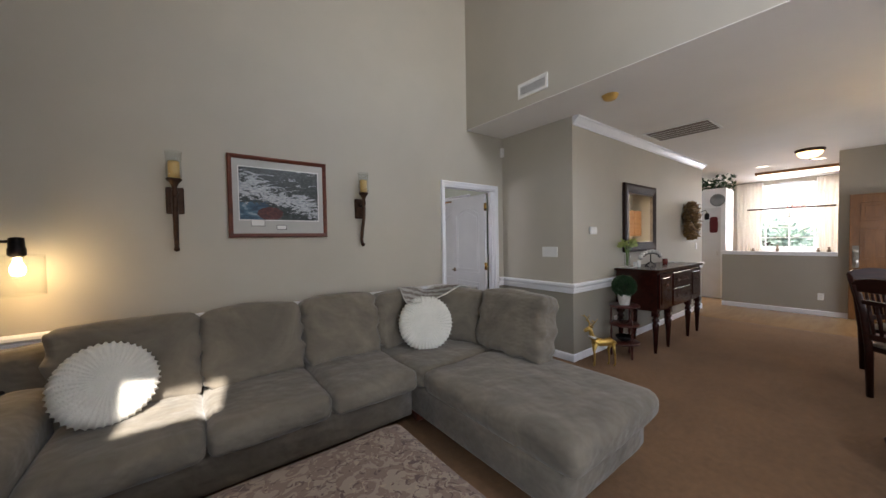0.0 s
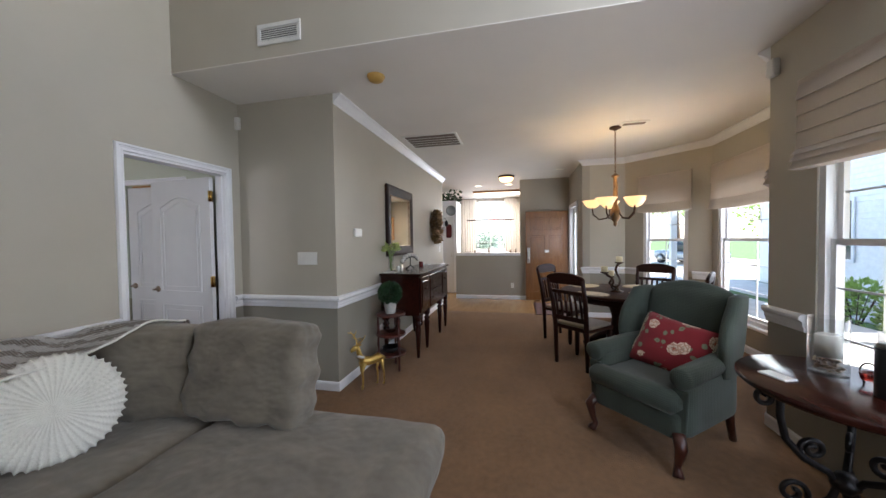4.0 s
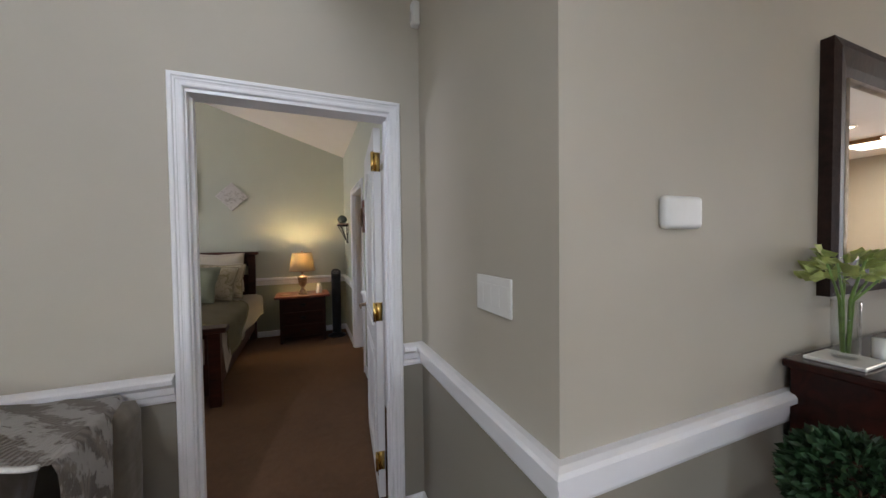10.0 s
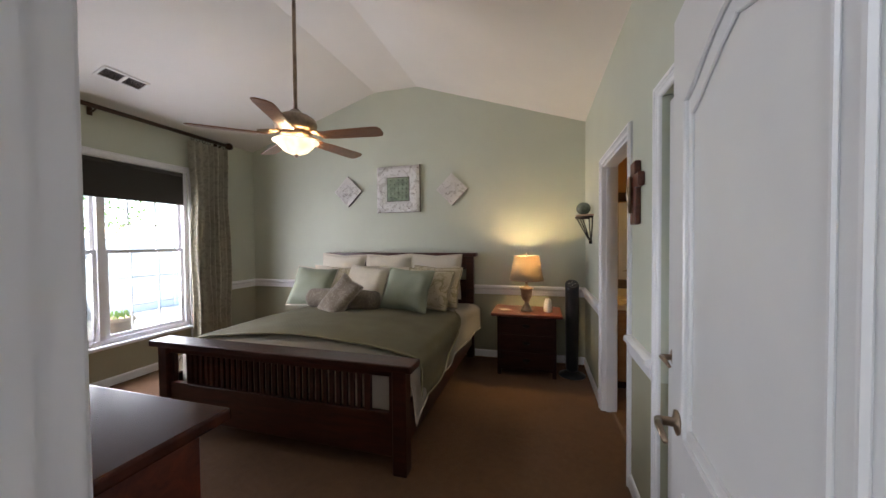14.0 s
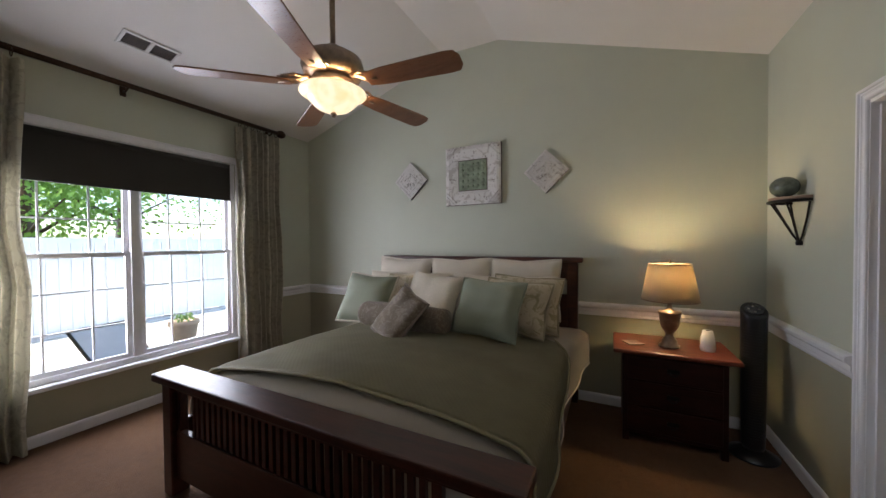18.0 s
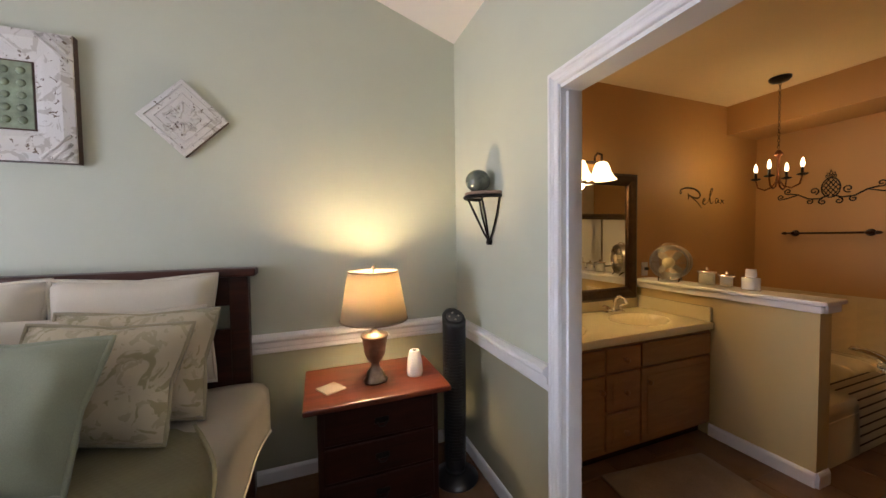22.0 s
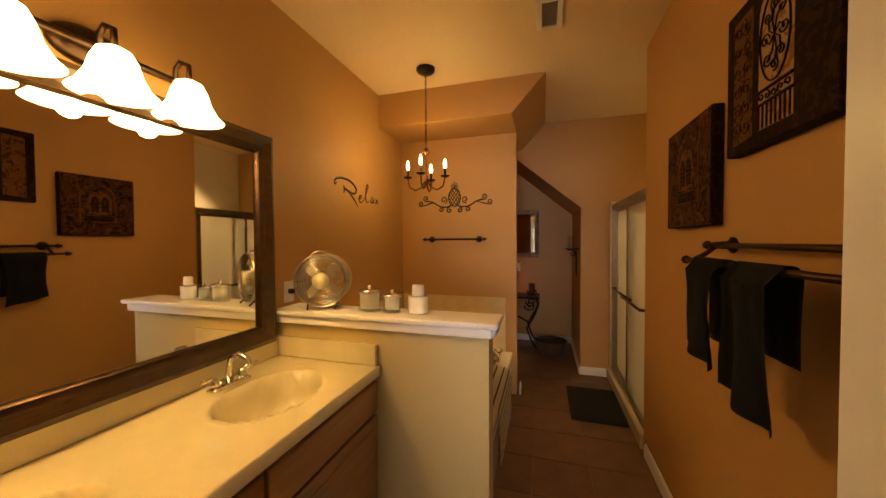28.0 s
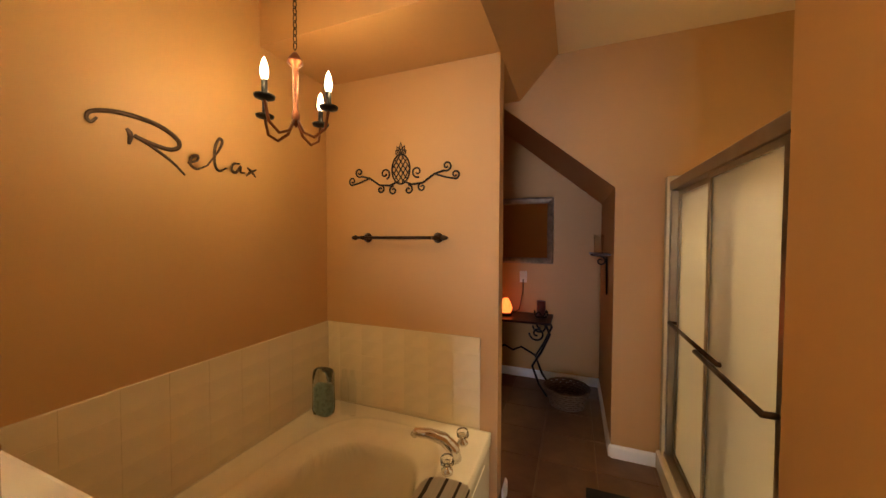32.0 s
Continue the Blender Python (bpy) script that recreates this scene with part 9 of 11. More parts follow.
cab_front("false_front", 3.44, 4.01, 0.60, 0.745)
cab_front("door", 3.44, 4.01, 0.11, 0.585, (3.96, 0.50))
cab_front("drawer", 4.01, 4.30, 0.60, 0.745, (4.155, 0.67))
cab_front("drawer", 4.01, 4.30, 0.355, 0.585, (4.155, 0.47))
cab_front("drawer", 4.01, 4.30, 0.11, 0.34, (4.155, 0.22))
cab_front("false_front", 4.30, 4.97, 0.60, 0.745)
cab_front("door", 4.30, 4.97, 0.11, 0.585, (4.35, 0.50))
vt = thing("bathroom_counter", "cream cultured marble vanity counter with two moulded basins", "counter", "", (0, 0, 0))
part("slab", basin_slab(3.428, 4.982, 6.195, 6.80, 0.812, 0.045, [(3.84, 6.47, 0.215, 0.16, 0.13), (4.60, 6.47, 0.215, 0.16, 0.13)]), M_MARBLE, vt, "", True)
part("backsplash", box(3.428, 4.982, 6.776, 6.799, 0.812, 0.915, 0.004), M_MARBLE, vt)
part("side_splash", box(4.96, 4.984, 6.21, 6.776, 0.812, 0.915, 0.004), M_MARBLE, vt)
for x in (3.84, 4.60):
    f = thing("basin_faucet", "polished chrome two-handle basin faucet", "faucet", "vanity faucets", (x, 6.685, 0.812))
    part("base_plate", cushion(-0.085, 0.085, -0.028, 0.028, 0.0, 0.022, 0.010, 0.0, 1, 4, 0.0), M_CHROME, f, "", True)
    part("spout", tube([(0, 0, 0.02), (0, 0.002, 0.075), (0, -0.012, 0.118), (0, -0.05, 0.138), (0, -0.092, 0.125), (0, -0.115, 0.095)], 0.013, 12, None, False, [1.3, 1.0, 0.9, 0.85, 0.85, 0.9]), M_CHROME, f, "", True)
    for s in (-1, 1):
        part("handle", merge(lathe([(0.020, 0.018), (0.018, 0.04), (0.012, 0.052), (0, 0.056)], 14, (s * 0.06, 0, 0)), tube([(s * 0.06, 0, 0.05), (s * 0.09, -0.006, 0.062), (s * 0.125, -0.012, 0.064)], 0.007, 8, None, False, [1.1, 0.9, 1.1])), M_CHROME, f, "", True)
    part("drain", lathe([(0, 0.002), (0.02, 0.003), (0.022, 0)], 16, (x, 6.47, 0.685)), M_CHROME, vt, "chrome basin drain", True)

M_MFRAME = wood("bronze_mirror_frame", (0.018, 0.009, 0.005), (0.075, 0.038, 0.016), 0.3)
mr = thing("vanity_mirror", "large vanity mirror in a wide dark bronze frame", "mirror", "", (4.243, 6.80, 1.412))
for bm in frame_bars(1.38, 1.03, 0.085, 0.05):
    part("frame_bar", bm, M_MFRAME, mr, "dark bronze moulded frame")
for bm in frame_bars(1.215, 0.865, 0.012, 0.036):
    part("inner_bead", bm, M_BRONZE, mr)
part("mirror_glass", box(-0.61, 0.61, -0.016, -0.012, -0.435, 0.435), M_MIRROR, mr, "silvered glass")

M_BELL = glow("lit_bell_glass", (1.0, 0.70, 0.30), 0.75)
vl = thing("vanity_light", "bronze vanity light bar with three lit bell shades", "wall light", "", (4.235, 6.80, 2.005))
part("back_plate", lathe([(0, 0), (0.075, 0), (0.072, 0.015), (0.05, 0.028), (0, 0.03)], 24, (0, 0, 0), None, Matrix.Rotation(radians(90), 4, "X") @ Matrix.Diagonal((1.3, 0.8, 1, 1))), M_BRONZE, vl, "oval bronze plate", True)
part("bar", tube([(-0.31, -0.055, -0.01), (0.31, -0.055, -0.01)], 0.012, 10), M_BRONZE, vl, "", True)
for s in (-1, 1):
    part("finial", lathe([(0.01, 0), (0.018, 0.012), (0.012, 0.03), (0, 0.035)], 12, (0, 0, 0), None, Matrix.Translation((s * 0.31, -0.055, -0.01)) @ Matrix.Rotation(radians(90 * s), 4, "Y")), M_BRONZE, vl, "", True)
for x in (-0.22, 0, 0.22):
    arm = part("arm", tube([(x, -0.055, -0.01), (x, -0.06, 0.035), (x, -0.085, 0.055), (x, -0.125, 0.035), (x, -0.125, -0.02)], 0.009, 8), M_BRONZE, vl, "", True)
    part("shade", lathe([(0.024, -0.02), (0.042, -0.03), (0.056, -0.06), (0.067, -0.10), (0.087, -0.138), (0.106, -0.157), (0.103, -0.158), (0.083, -0.138), (0.062, -0.10), (0.036, -0.045), (0, -0.03)], 28, (x, -0.125, 0)), M_BELL, arm, "glowing white bell glass", True)
    bulb("vanity_lamp", (4.235 + x, 6.675, 1.835), 0.35, (1.0, 0.64, 0.22), 0.032)


# lettering on the wall
def stroke(pts, w, bm):
    """A smooth brush line through points in x, z."""
    out = []
    P = [Vector((p[0], 0, p[1])) for p in pts]
    P = [P[0] * 2 - P[1]] + P + [P[-1] * 2 - P[-2]]
    for i in range(1, len(P) - 2):
        for k in range(7):
            t = k / 7
            a, b, c, d = P[i - 1], P[i], P[i + 1], P[i + 2]
            out.append(0.5 * ((2 * b) + (c - a) * t + (2 * a - 5 * b + 4 * c - d) * t * t + (3 * b - a - 3 * c + d) * t ** 3))
    out.append(P[-2])
    n = len(out)
    tube(out, w, 6, bm, False, [0.5 + 0.6 * math.sin(math.pi * (k + 0.5) / n) for k in range(n)])


rl = bmesh.new()
stroke([(-0.30, 0.075), (-0.315, 0.06), (-0.325, 0.072), (-0.31, 0.092), (-0.24, 0.10), (-0.14, 0.082), (-0.075, 0.045), (-0.065, 0.015), (-0.10, 0.002), (-0.17, 0.02), (-0.205, 0.035), (-0.16, 0.01), (-0.09, -0.04), (-0.045, -0.085)], 0.0078, rl)
stroke([(-0.225, 0.055), (-0.215, 0.035), (-0.22, 0.005)], 0.0078, rl)
stroke([(-0.035, -0.04), (0.0, -0.028), (0.002, -0.012), (-0.02, -0.018), (-0.025, -0.045), (0.0, -0.06), (0.04, -0.045)], 0.006, rl)
stroke([(0.04, -0.045), (0.09, 0.02), (0.105, 0.055), (0.09, 0.062), (0.072, 0.02), (0.072, -0.04), (0.09, -0.062), (0.12, -0.05)], 0.0066, rl)
stroke([(0.185, -0.028), (0.155, -0.03), (0.145, -0.055), (0.165, -0.065), (0.188, -0.04), (0.188, -0.062), (0.21, -0.065)], 0.006, rl)
stroke([(0.22, -0.042), (0.24, -0.055), (0.265, -0.082)], 0.0054, rl)
stroke([(0.27, -0.048), (0.24, -0.06), (0.215, -0.078)], 0.0054, rl)
bmesh.ops.transform(rl, matrix=Matrix(((1.05, 0, 0, 0.012), (0, 0.35, 0, 0), (0.14, 0, 1.12, 0.036), (0, 0, 0, 1))), verts=rl.verts[:])
solo("wall_lettering", rl, M_BRONZE, "dark script lettering that reads Relax on the wall", "wall lettering", True, (5.835, 6.797, 1.735))

# scrolled pineapple wall art
pa = thing("metal_wall_art", "dark wrought iron pineapple scroll wall art", "wall art", "", (6.637, 6.262, 1.732))
bm = bmesh.new()
for s in (-1, 1):
    tube([(0, s * 0.02, 0.015), (0, s * 0.07, -0.005), (0, s * 0.14, 0.0), (0, s * 0.21, 0.045), (0, s * 0.27, 0.06)], 0.006, 6, bm)
    tube(scroll((0, s * 0.285, 0.085), 0.030, 0.006, 1.3, 235 if s > 0 else -55, 22, "yz", s), 0.005, 6, bm)
    tube([(0, s * 0.21, 0.045), (0, s * 0.29, 0.02), (0, s * 0.34, 0.01)], 0.005, 6, bm)
    tube(scroll((0, s * 0.335, 0.035), 0.026, 0.006, 1.2, 270, 20, "yz", s), 0.005, 6, bm)
    tube(scroll((0, s * 0.105, 0.065), 0.034, 0.008, 1.2, 250, 22, "yz", -s), 0.005, 6, bm)
    tube(scroll((0, s * 0.135, -0.025), 0.026, 0.006, 1.2, 90, 20, "yz", s), 0.005, 6, bm)
    tube(scroll((0, s * 0.05, -0.035), 0.028, 0.006, 1.2, 90, 20, "yz", -s), 0.005, 6, bm)
part("scrollwork", bm, M_IRON, pa, "", True)
bm = tube([(0, 0.058 * math.cos(a), 0.085 + 0.085 * math.sin(a)) for a in [2 * math.pi * k / 30 for k in range(30)]], 0.005, 6, None, True)
for k in range(-3, 4):
    for s in (-1, 1):
        pts = []
        for i in range(13):
            u = -0.055 + 0.11 * i / 12
            zz = s * u * 1.5 + k * 0.045
            if (u / 0.058) ** 2 + (zz / 0.085) ** 2 < 1:
                pts.append((0, u, 0.085 + zz))
        if len(pts) > 1:
            tube(pts, 0.0035, 5, bm)
part("pineapple_body", bm, M_IRON, pa, "latticed pineapple", True)
bm = bmesh.new()
for a in (-50, -25, 0, 25, 50):
    d = Vector((0, math.sin(radians(a)), math.cos(radians(a))))
    p = Vector((0, 0, 0.165))
    sd_ = Vector((0, math.cos(radians(a)), -math.sin(radians(a)))) * 0.013
    tube([p, p + d * 0.03 + sd_, p + d * (0.075 - abs(a) * 0.0006), p + d * 0.03 - sd_], 0.0035, 5, bm, True)
part("crown_leaves", bm, M_IRON, pa, "", True)


def towel_bar(name, label, at, turn, w, double=False):
    """A rail on two posts; the wall is y = 0 and it stands to -y."""
    o = thing(name, label, "towel rail", "", at, turn)
    for s in (-1, 1):
        part("post", merge(lathe([(0, 0), (0.028, 0), (0.03, 0.008), (0.014, 0.02), (0.012, 0.06), (0, 0.065)], 16, (0, 0, 0), None, Matrix.Translation((s * w / 2, 0, 0)) @ Matrix.Rotation(radians(90), 4, "X")), tube([(s * w / 2, -0.05, 0), (s * w / 2, -0.085, -0.03), (s * w / 2, -0.12, -0.05)], 0.008, 8) if double else lathe([(0.015, -0.01), (0.018, 0), (0.015, 0.01)], 12, (s * w / 2, -0.06, 0))), M_BRONZE, o, "", True)
    rails = [(-0.06, 0.0)] + ([(-0.12, -0.055)] if double else [])
    for y, z in rails:
        e = w / 2 + (0.06 if y < -0.1 else 0.04)
        part("rail", merge(tube([(-e, y, z), (e, y, z)], 0.009, 10), merge(lathe([(0.009, 0), (0.016, 0.01), (0.010, 0.03), (0, 0.042)], 12, (0, 0, 0), None, Matrix.Translation((e, y, z)) @ Matrix.Rotation(radians(90), 4, "Y")), lathe([(0.009, 0), (0.016, 0.01), (0.010, 0.03), (0, 0.042)], 12, (0, 0, 0), None, Matrix.Translation((-e, y, z)) @ Matrix.Rotation(radians(-90), 4, "Y")))), M_BRONZE, o, "", True)
    return o


towel_bar("towel_rail", "bronze towel rail on the tub wall", (6.64, 6.255, 1.42), -90, 0.46)
towel_bar("double_towel_rail", "bronze double towel rail with pointed ends", (4.63, 4.81, 1.385), 180, 0.66, True)


def hung_towel(x, w, front, back, seed, label):
    """A towel folded over the outer rail."""
    bm = bmesh.new()
    n, rows = 16, 26
    zt = 1.33
    path = [(4.955, zt - front + front * k / 12) for k in range(12)] + [(4.952, zt), (4.942, zt + 0.013), (4.930, zt + 0.016), (4.918, zt + 0.013), (4.908, zt)] + [(4.905, zt - back * (k + 1) / 9) for k in range(9)]
    g = []
    for j, (y, z) in enumerate(path):
        row = []
        for i in range(n + 1):
            u = i / n - 0.5
            h = max(0.0, zt - z)
            fold = 0.02 * math.sin(u * 9 + seed) * min(1, 3 * h) + 0.01 * noise.noise(Vector((u * 4, z * 5, seed)))
            row.append(bm.verts.new((x + u * w * (1 - 0.14 * math.sin(math.pi * min(1, h / front))) + 0.02 * h * math.sin(seed * 3), y + (fold if j < 13 else -abs(fold) * 0.3) + 0.02 * (j < 12), z + (0.05 * u * math.sin(seed) if j < 4 else 0))))
        g.append(row)
    for a, b in zip(g, g[1:]):
        for i in range(n):
            bm.faces.new((a[i], a[i + 1], b[i + 1], b[i]))
    bmesh.ops.solidify(bm, geom=bm.faces[:], thickness=0.012)
    bmesh.ops.recalc_face_normals(bm, faces=bm.faces[:])
    return solo("bath_towel", bm, M_TOWEL, label, "towel", True, group="black towels")


hung_towel(4.82, 0.20, 0.30, 0.26, 1.0, "black terry towel hanging on the rail")
hung_towel(4.565, 0.20, 0.35, 0.22, 2.0, "long black terry towel hanging on the rail")


def printed(outline, level):
    """A flat printed field on the face of a canvas; outlines run to the viewer's right and up."""
    return prism([(-u, v) for u, v in outline], 0.0, 0.0008, None, Matrix.Translation((0, 0.0424 + 0.0009 * level, 0)) @ Matrix(((1, 0, 0, 0), (0, 0, 1, 0), (0, 1, 0, 0), (0, 0, 0, 1))))


def arched(cx, w, z0, z1, rise):
    return [(cx - w, z0), (cx + w, z0)] + [(cx + w * math.cos(radians(a)), z1 + rise * math.sin(radians(a))) for a in range(0, 181, 15)]


def canvas_print(x, z, s, label, window):
    c = thing("canvas_print", label, "wall art", "canvas prints", (x, 4.81, z))
    part("canvas", box(-s / 2, s / 2, 0.0, 0.042, -s / 2, s / 2, 0.004), M_UMBER, c, "dark wrapped canvas")
    h = 0.49 * s
    full = [(-h, -h), (h, -h), (h, h), (-h, h)]
    f = 0.0465
    if window:
        lines = bmesh.new()
        part("stone_wall", printed(full, 0), M_SEPIA, c, "mottled brown stonework in the picture")
        part("arch_band", printed(arched(0.02 * s, 0.25 * s, -0.27 * s, 0.13 * s, 0.24 * s), 1), M_SIENNA, c, "paler printed arch")
        part("recess", printed(arched(0.02 * s, 0.225 * s, -0.26 * s, 0.12 * s, 0.215 * s), 2), M_SEPIA, c, "shaded printed recess")
        part("inner_band", printed(arched(0.0, 0.165 * s, -0.14 * s, 0.08 * s, 0.17 * s), 3), M_SIENNA, c, "paler printed arch")
        for q in (-1, 1):
            part("printed_pane", printed(arched(q * 0.07 * s, 0.052 * s, -0.10 * s, 0.06 * s, 0.10 * s), 4), M_UMBER, c, "dark printed window light")
            for k in range(5):
                tube([(-q * 0.07 * s - 0.05 * s, f, (-0.075 + 0.042 * k) * s), (-q * 0.07 * s + 0.05 * s, f, (-0.07 + 0.042 * k) * s)], 0.0011, 4, lines)
            tube([(-q * 0.07 * s, f, -0.10 * s), (-q * 0.07 * s, f, 0.15 * s)], 0.0011, 4, lines)
        part("sill_panel", printed([(-0.19 * s, -0.26 * s), (0.22 * s, -0.26 * s), (0.18 * s, -0.17 * s), (-0.15 * s, -0.17 * s)], 4), M_UMBER, c, "dark printed panel")
        for v, a, b in ((-0.165, -0.17, 0.19), (-0.27, -0.24, 0.25)):
            tube([(-a * s, f, v * s), (-b * s, f, (v + 0.004) * s)], 0.0022, 5, lines)
        tube([(-0.27 * s, f, -0.43 * s), (-0.30 * s, f, -0.415 * s), (-0.29 * s, f, -0.43 * s), (-0.40 * s, f, -0.42 * s)], 0.0010, 4, lines)
        part("printed_line", lines, M_SIENNA, c, "pale printed lines")
        return c
    part("stone_wall", printed(full, 0), M_UMBER, c, "dark brown printed doorway")
    part("far_leaf", printed([(-0.40 * s, -0.44 * s), (-0.18 * s, -0.42 * s), (-0.18 * s, 0.42 * s), (-0.40 * s, 0.40 * s)], 1), M_SIENNA, c, "muted printed gate leaf")
    part("bright_opening", printed(arched(0.04 * s, 0.155 * s, -0.41 * s, 0.28 * s, 0.15 * s), 1), M_PALEINK, c, "pale light behind the printed gate")
    bm = bmesh.new()
    for k in range(8):
        u = -0.10 + 0.04 * k
        tube([(-u * s, f, -0.41 * s), (-u * s, f, -0.26 * s)], 0.0024, 4, bm)
    for v in (-0.26, -0.18):
        tube([(0.12 * s, f, v * s), (-0.20 * s, f, v * s)], 0.0045, 5, bm)
    for k in range(5):
        tube(scroll((-(-0.08 + 0.06 * k) * s, f, -0.22 * s), 0.028 * s, 0.006 * s, 1.1, 90 * k, 14, "xz", 1), 0.0020, 4, bm)
    tube([(-(0.04 + 0.135 * math.cos(a)) * s, f, (0.11 + 0.265 * math.sin(a)) * s) for a in [2 * math.pi * k / 32 for k in range(32)]], 0.0026, 5, bm, True)
    for k in range(8):
        a = 2 * math.pi * k / 8
        u, v = 0.04 + 0.085 * math.cos(a), 0.11 + 0.175 * math.sin(a)
        tube([(-0.04 * s, f, 0.11 * s), (-(0.04 + 0.05 * math.cos(a + 0.4)) * s, f, (0.11 + 0.10 * math.sin(a + 0.4)) * s), (-u * s, f, v * s)], 0.0020, 4, bm)
        tube(scroll((-u * s, f, v * s), 0.042 * s, 0.008 * s, 1.3, 45 * k, 18, "xz", 1 if k % 2 else -1), 0.0022, 4, bm)
    for k in range(6):
        for q in (-1, 1):
            part("printed_scroll", tube(scroll((0.29 * s + q * 0.05 * s, f, (-0.34 + 0.13 * k) * s), 0.05 * s, 0.01 * s, 1.2, 70 * k, 16, "xz", q), 0.0018, 4), M_SEPIA, c)
    part("printed_ironwork", bm, M_PRINT, c, "dark ironwork in the picture")
    return c


canvas_print(5.26, 1.685, 0.45, "square sepia canvas of an arched stone window", True)
canvas_print(4.695, 1.907, 0.46, "square dark canvas of a wrought iron gate", False)

# tub
tb = thing("bathtub", "cream acrylic whirlpool tub with a panelled apron", "bathtub", "", (0, 0, 0))
part("shell", basin_slab(5.112, 6.625, 5.715, 6.785, 0.39, 0.06, [(5.82, 6.22, 0.67, 0.375, 0.055), (5.80, 6.22, 0.57, 0.30, 0.285)], 110, 80, 3.4), M_ACRYL, tb, "", True)
part("apron", merge(box(5.112, 6.625, 5.722, 5.76, 0.0, 0.332, 0.006), merge(box(5.20, 5.83, 5.714, 5.722, 0.05, 0.295, 0.004), box(5.88, 6.50, 5.714, 5.722, 0.05, 0.295, 0.004))), M_ACRYL, tb)
part("overflow", lathe([(0, 0.012), (0.03, 0.011), (0.034, 0)], 22, (0, 0, 0), None, Matrix.Translation((6.402, 6.215, 0.285)) @ Matrix.Rotation(radians(-70), 4, "Y")), M_NICKEL, tb, "chrome overflow", True)
for x in (5.6, 5.95):
    part("jet", merge(lathe([(0.02, 0), (0.03, 0.004), (0.03, 0.0), (0.02, 0.0)], 16, (0, 0, 0), None, Matrix.Translation((x, 6.50, 0.20)) @ Matrix.Rotation(radians(80), 4, "X")), lathe([(0, 0.006), (0.012, 0.004), (0.014, 0)], 12, (0, 0, 0), None, Matrix.Translation((x, 6.50, 0.20)) @ Matrix.Rotation(radians(80), 4, "X"))), M_NICKEL, tb, "whirlpool jet", True)
part("drain", lathe([(0, 0.004), (0.03, 0.003), (0.034, 0)], 18, (6.10, 6.22, 0.055)), M_BRONZE, tb, "", True)
M_CRYSTAL = clear("crystal_knob", 0.03, (0.95, 0.95, 0.95))
tf_ = thing("tub_faucet", "chrome tub filler with two clear knobs", "faucet", "", (6.31, 5.825, 0.39))
part("spout", tube([(0.035, 0.0, 0.0), (0.034, 0.006, 0.055), (0.018, 0.045, 0.098), (-0.015, 0.105, 0.128), (-0.042, 0.160, 0.138), (-0.046, 0.168, 0.122)], 0.029, 12, None, False, [1.25, 1.1, 1.0, 0.85, 0.7, 0.6]), M_CHROME, tf_, "", True)
for x, y in ((-0.055, 0.0), (0.165, 0.0)):
    k = part("knob_stem", lathe([(0.028, 0), (0.026, 0.012), (0.012, 0.02), (0.012, 0.035), (0, 0.036)], 16, (x, y, 0)), M_CHROME, tf_, "", True)
    part("knob", lathe([(0.014, 0.03), (0.03, 0.04), (0.033, 0.055), (0.026, 0.07), (0, 0.074)], 8, (x, y, 0)), M_CRYSTAL, k, "clear faceted knob")


def striped():
    m, t, n, l, b = nodes("striped_towel")
    c = n.new("ShaderNodeTexCoord")
    s = n.new("ShaderNodeSeparateXYZ")
    l.new(c.outputs["Object"], s.inputs[0])
    k = n.new("ShaderNodeMath")
    k.operation = "MULTIPLY"
    k.inputs[1].default_value = 17.0
    run = n.new("ShaderNodeMath")
    run.operation = "ADD"
    l.new(s.outputs[1], run.inputs[0]), l.new(s.outputs[2], run.inputs[1])
    l.new(run.outputs[0], k.inputs[0])
    f = n.new("ShaderNodeMath")
    f.operation = "FRACT"
    l.new(k.outputs[0], f.inputs[0])
    r = ramp(t, f.outputs[0], [(0.0, (0.55, 0.44, 0.30)), (0.40, (0.55, 0.44, 0.30)), (0.43, (0.05, 0.028, 0.016)), (0.62, (0.05, 0.028, 0.016)), (0.65, (0.55, 0.44, 0.30)), (1.0, (0.50, 0.40, 0.27))])
    l.new(r.outputs[0], b.inputs["Base Color"])
    b.inputs["Roughness"].default_value = 0.95
    g = tex_noise(t, 240, 2, 0.5)
    bump(t, b, g.outputs[0], 0.8, 0.004)
    return m


bm = bmesh.new()
prof = [(5.93, 0.350), (5.895, 0.385), (5.84, 0.405), (5.76, 0.408), (5.715, 0.400), (5.697, 0.37), (5.694, 0.28), (5.692, 0.17), (5.69, 0.05)]
g = []
for y, z in prof:
    g.append([bm.verts.new((5.52 + 0.68 * i / 22, y + 0.004 * noise.noise(Vector((i * 0.4, z * 5, 0))), z + 0.004 * noise.noise(Vector((i * 0.5, y * 9, 3))))) for i in range(23)])
for a, b in zip(g, g[1:]):
    for i in range(22):
        bm.faces.new((a[i], a[i + 1], b[i + 1], b[i]))
bmesh.ops.solidify(bm, geom=bm.faces[:], thickness=0.010)
bmesh.ops.recalc_face_normals(bm, faces=bm.faces[:])
solo("striped_bath_mat", bm, striped(), "cream and brown striped bath mat over the tub edge", "bath mat", True)
bp = thing("bath_gift_set", "clear bag of pale blue bath salts in the tub corner", "toiletries", "", (6.44, 6.66, 0.39))
part("bag", cushion(-0.04, 0.04, -0.06, 0.06, 0.005, 0.27, 0.025, 0.01, 9, 6, 0.01), clear("clear_film", 0.12, (0.9, 0.95, 0.95)), bp, "", True)
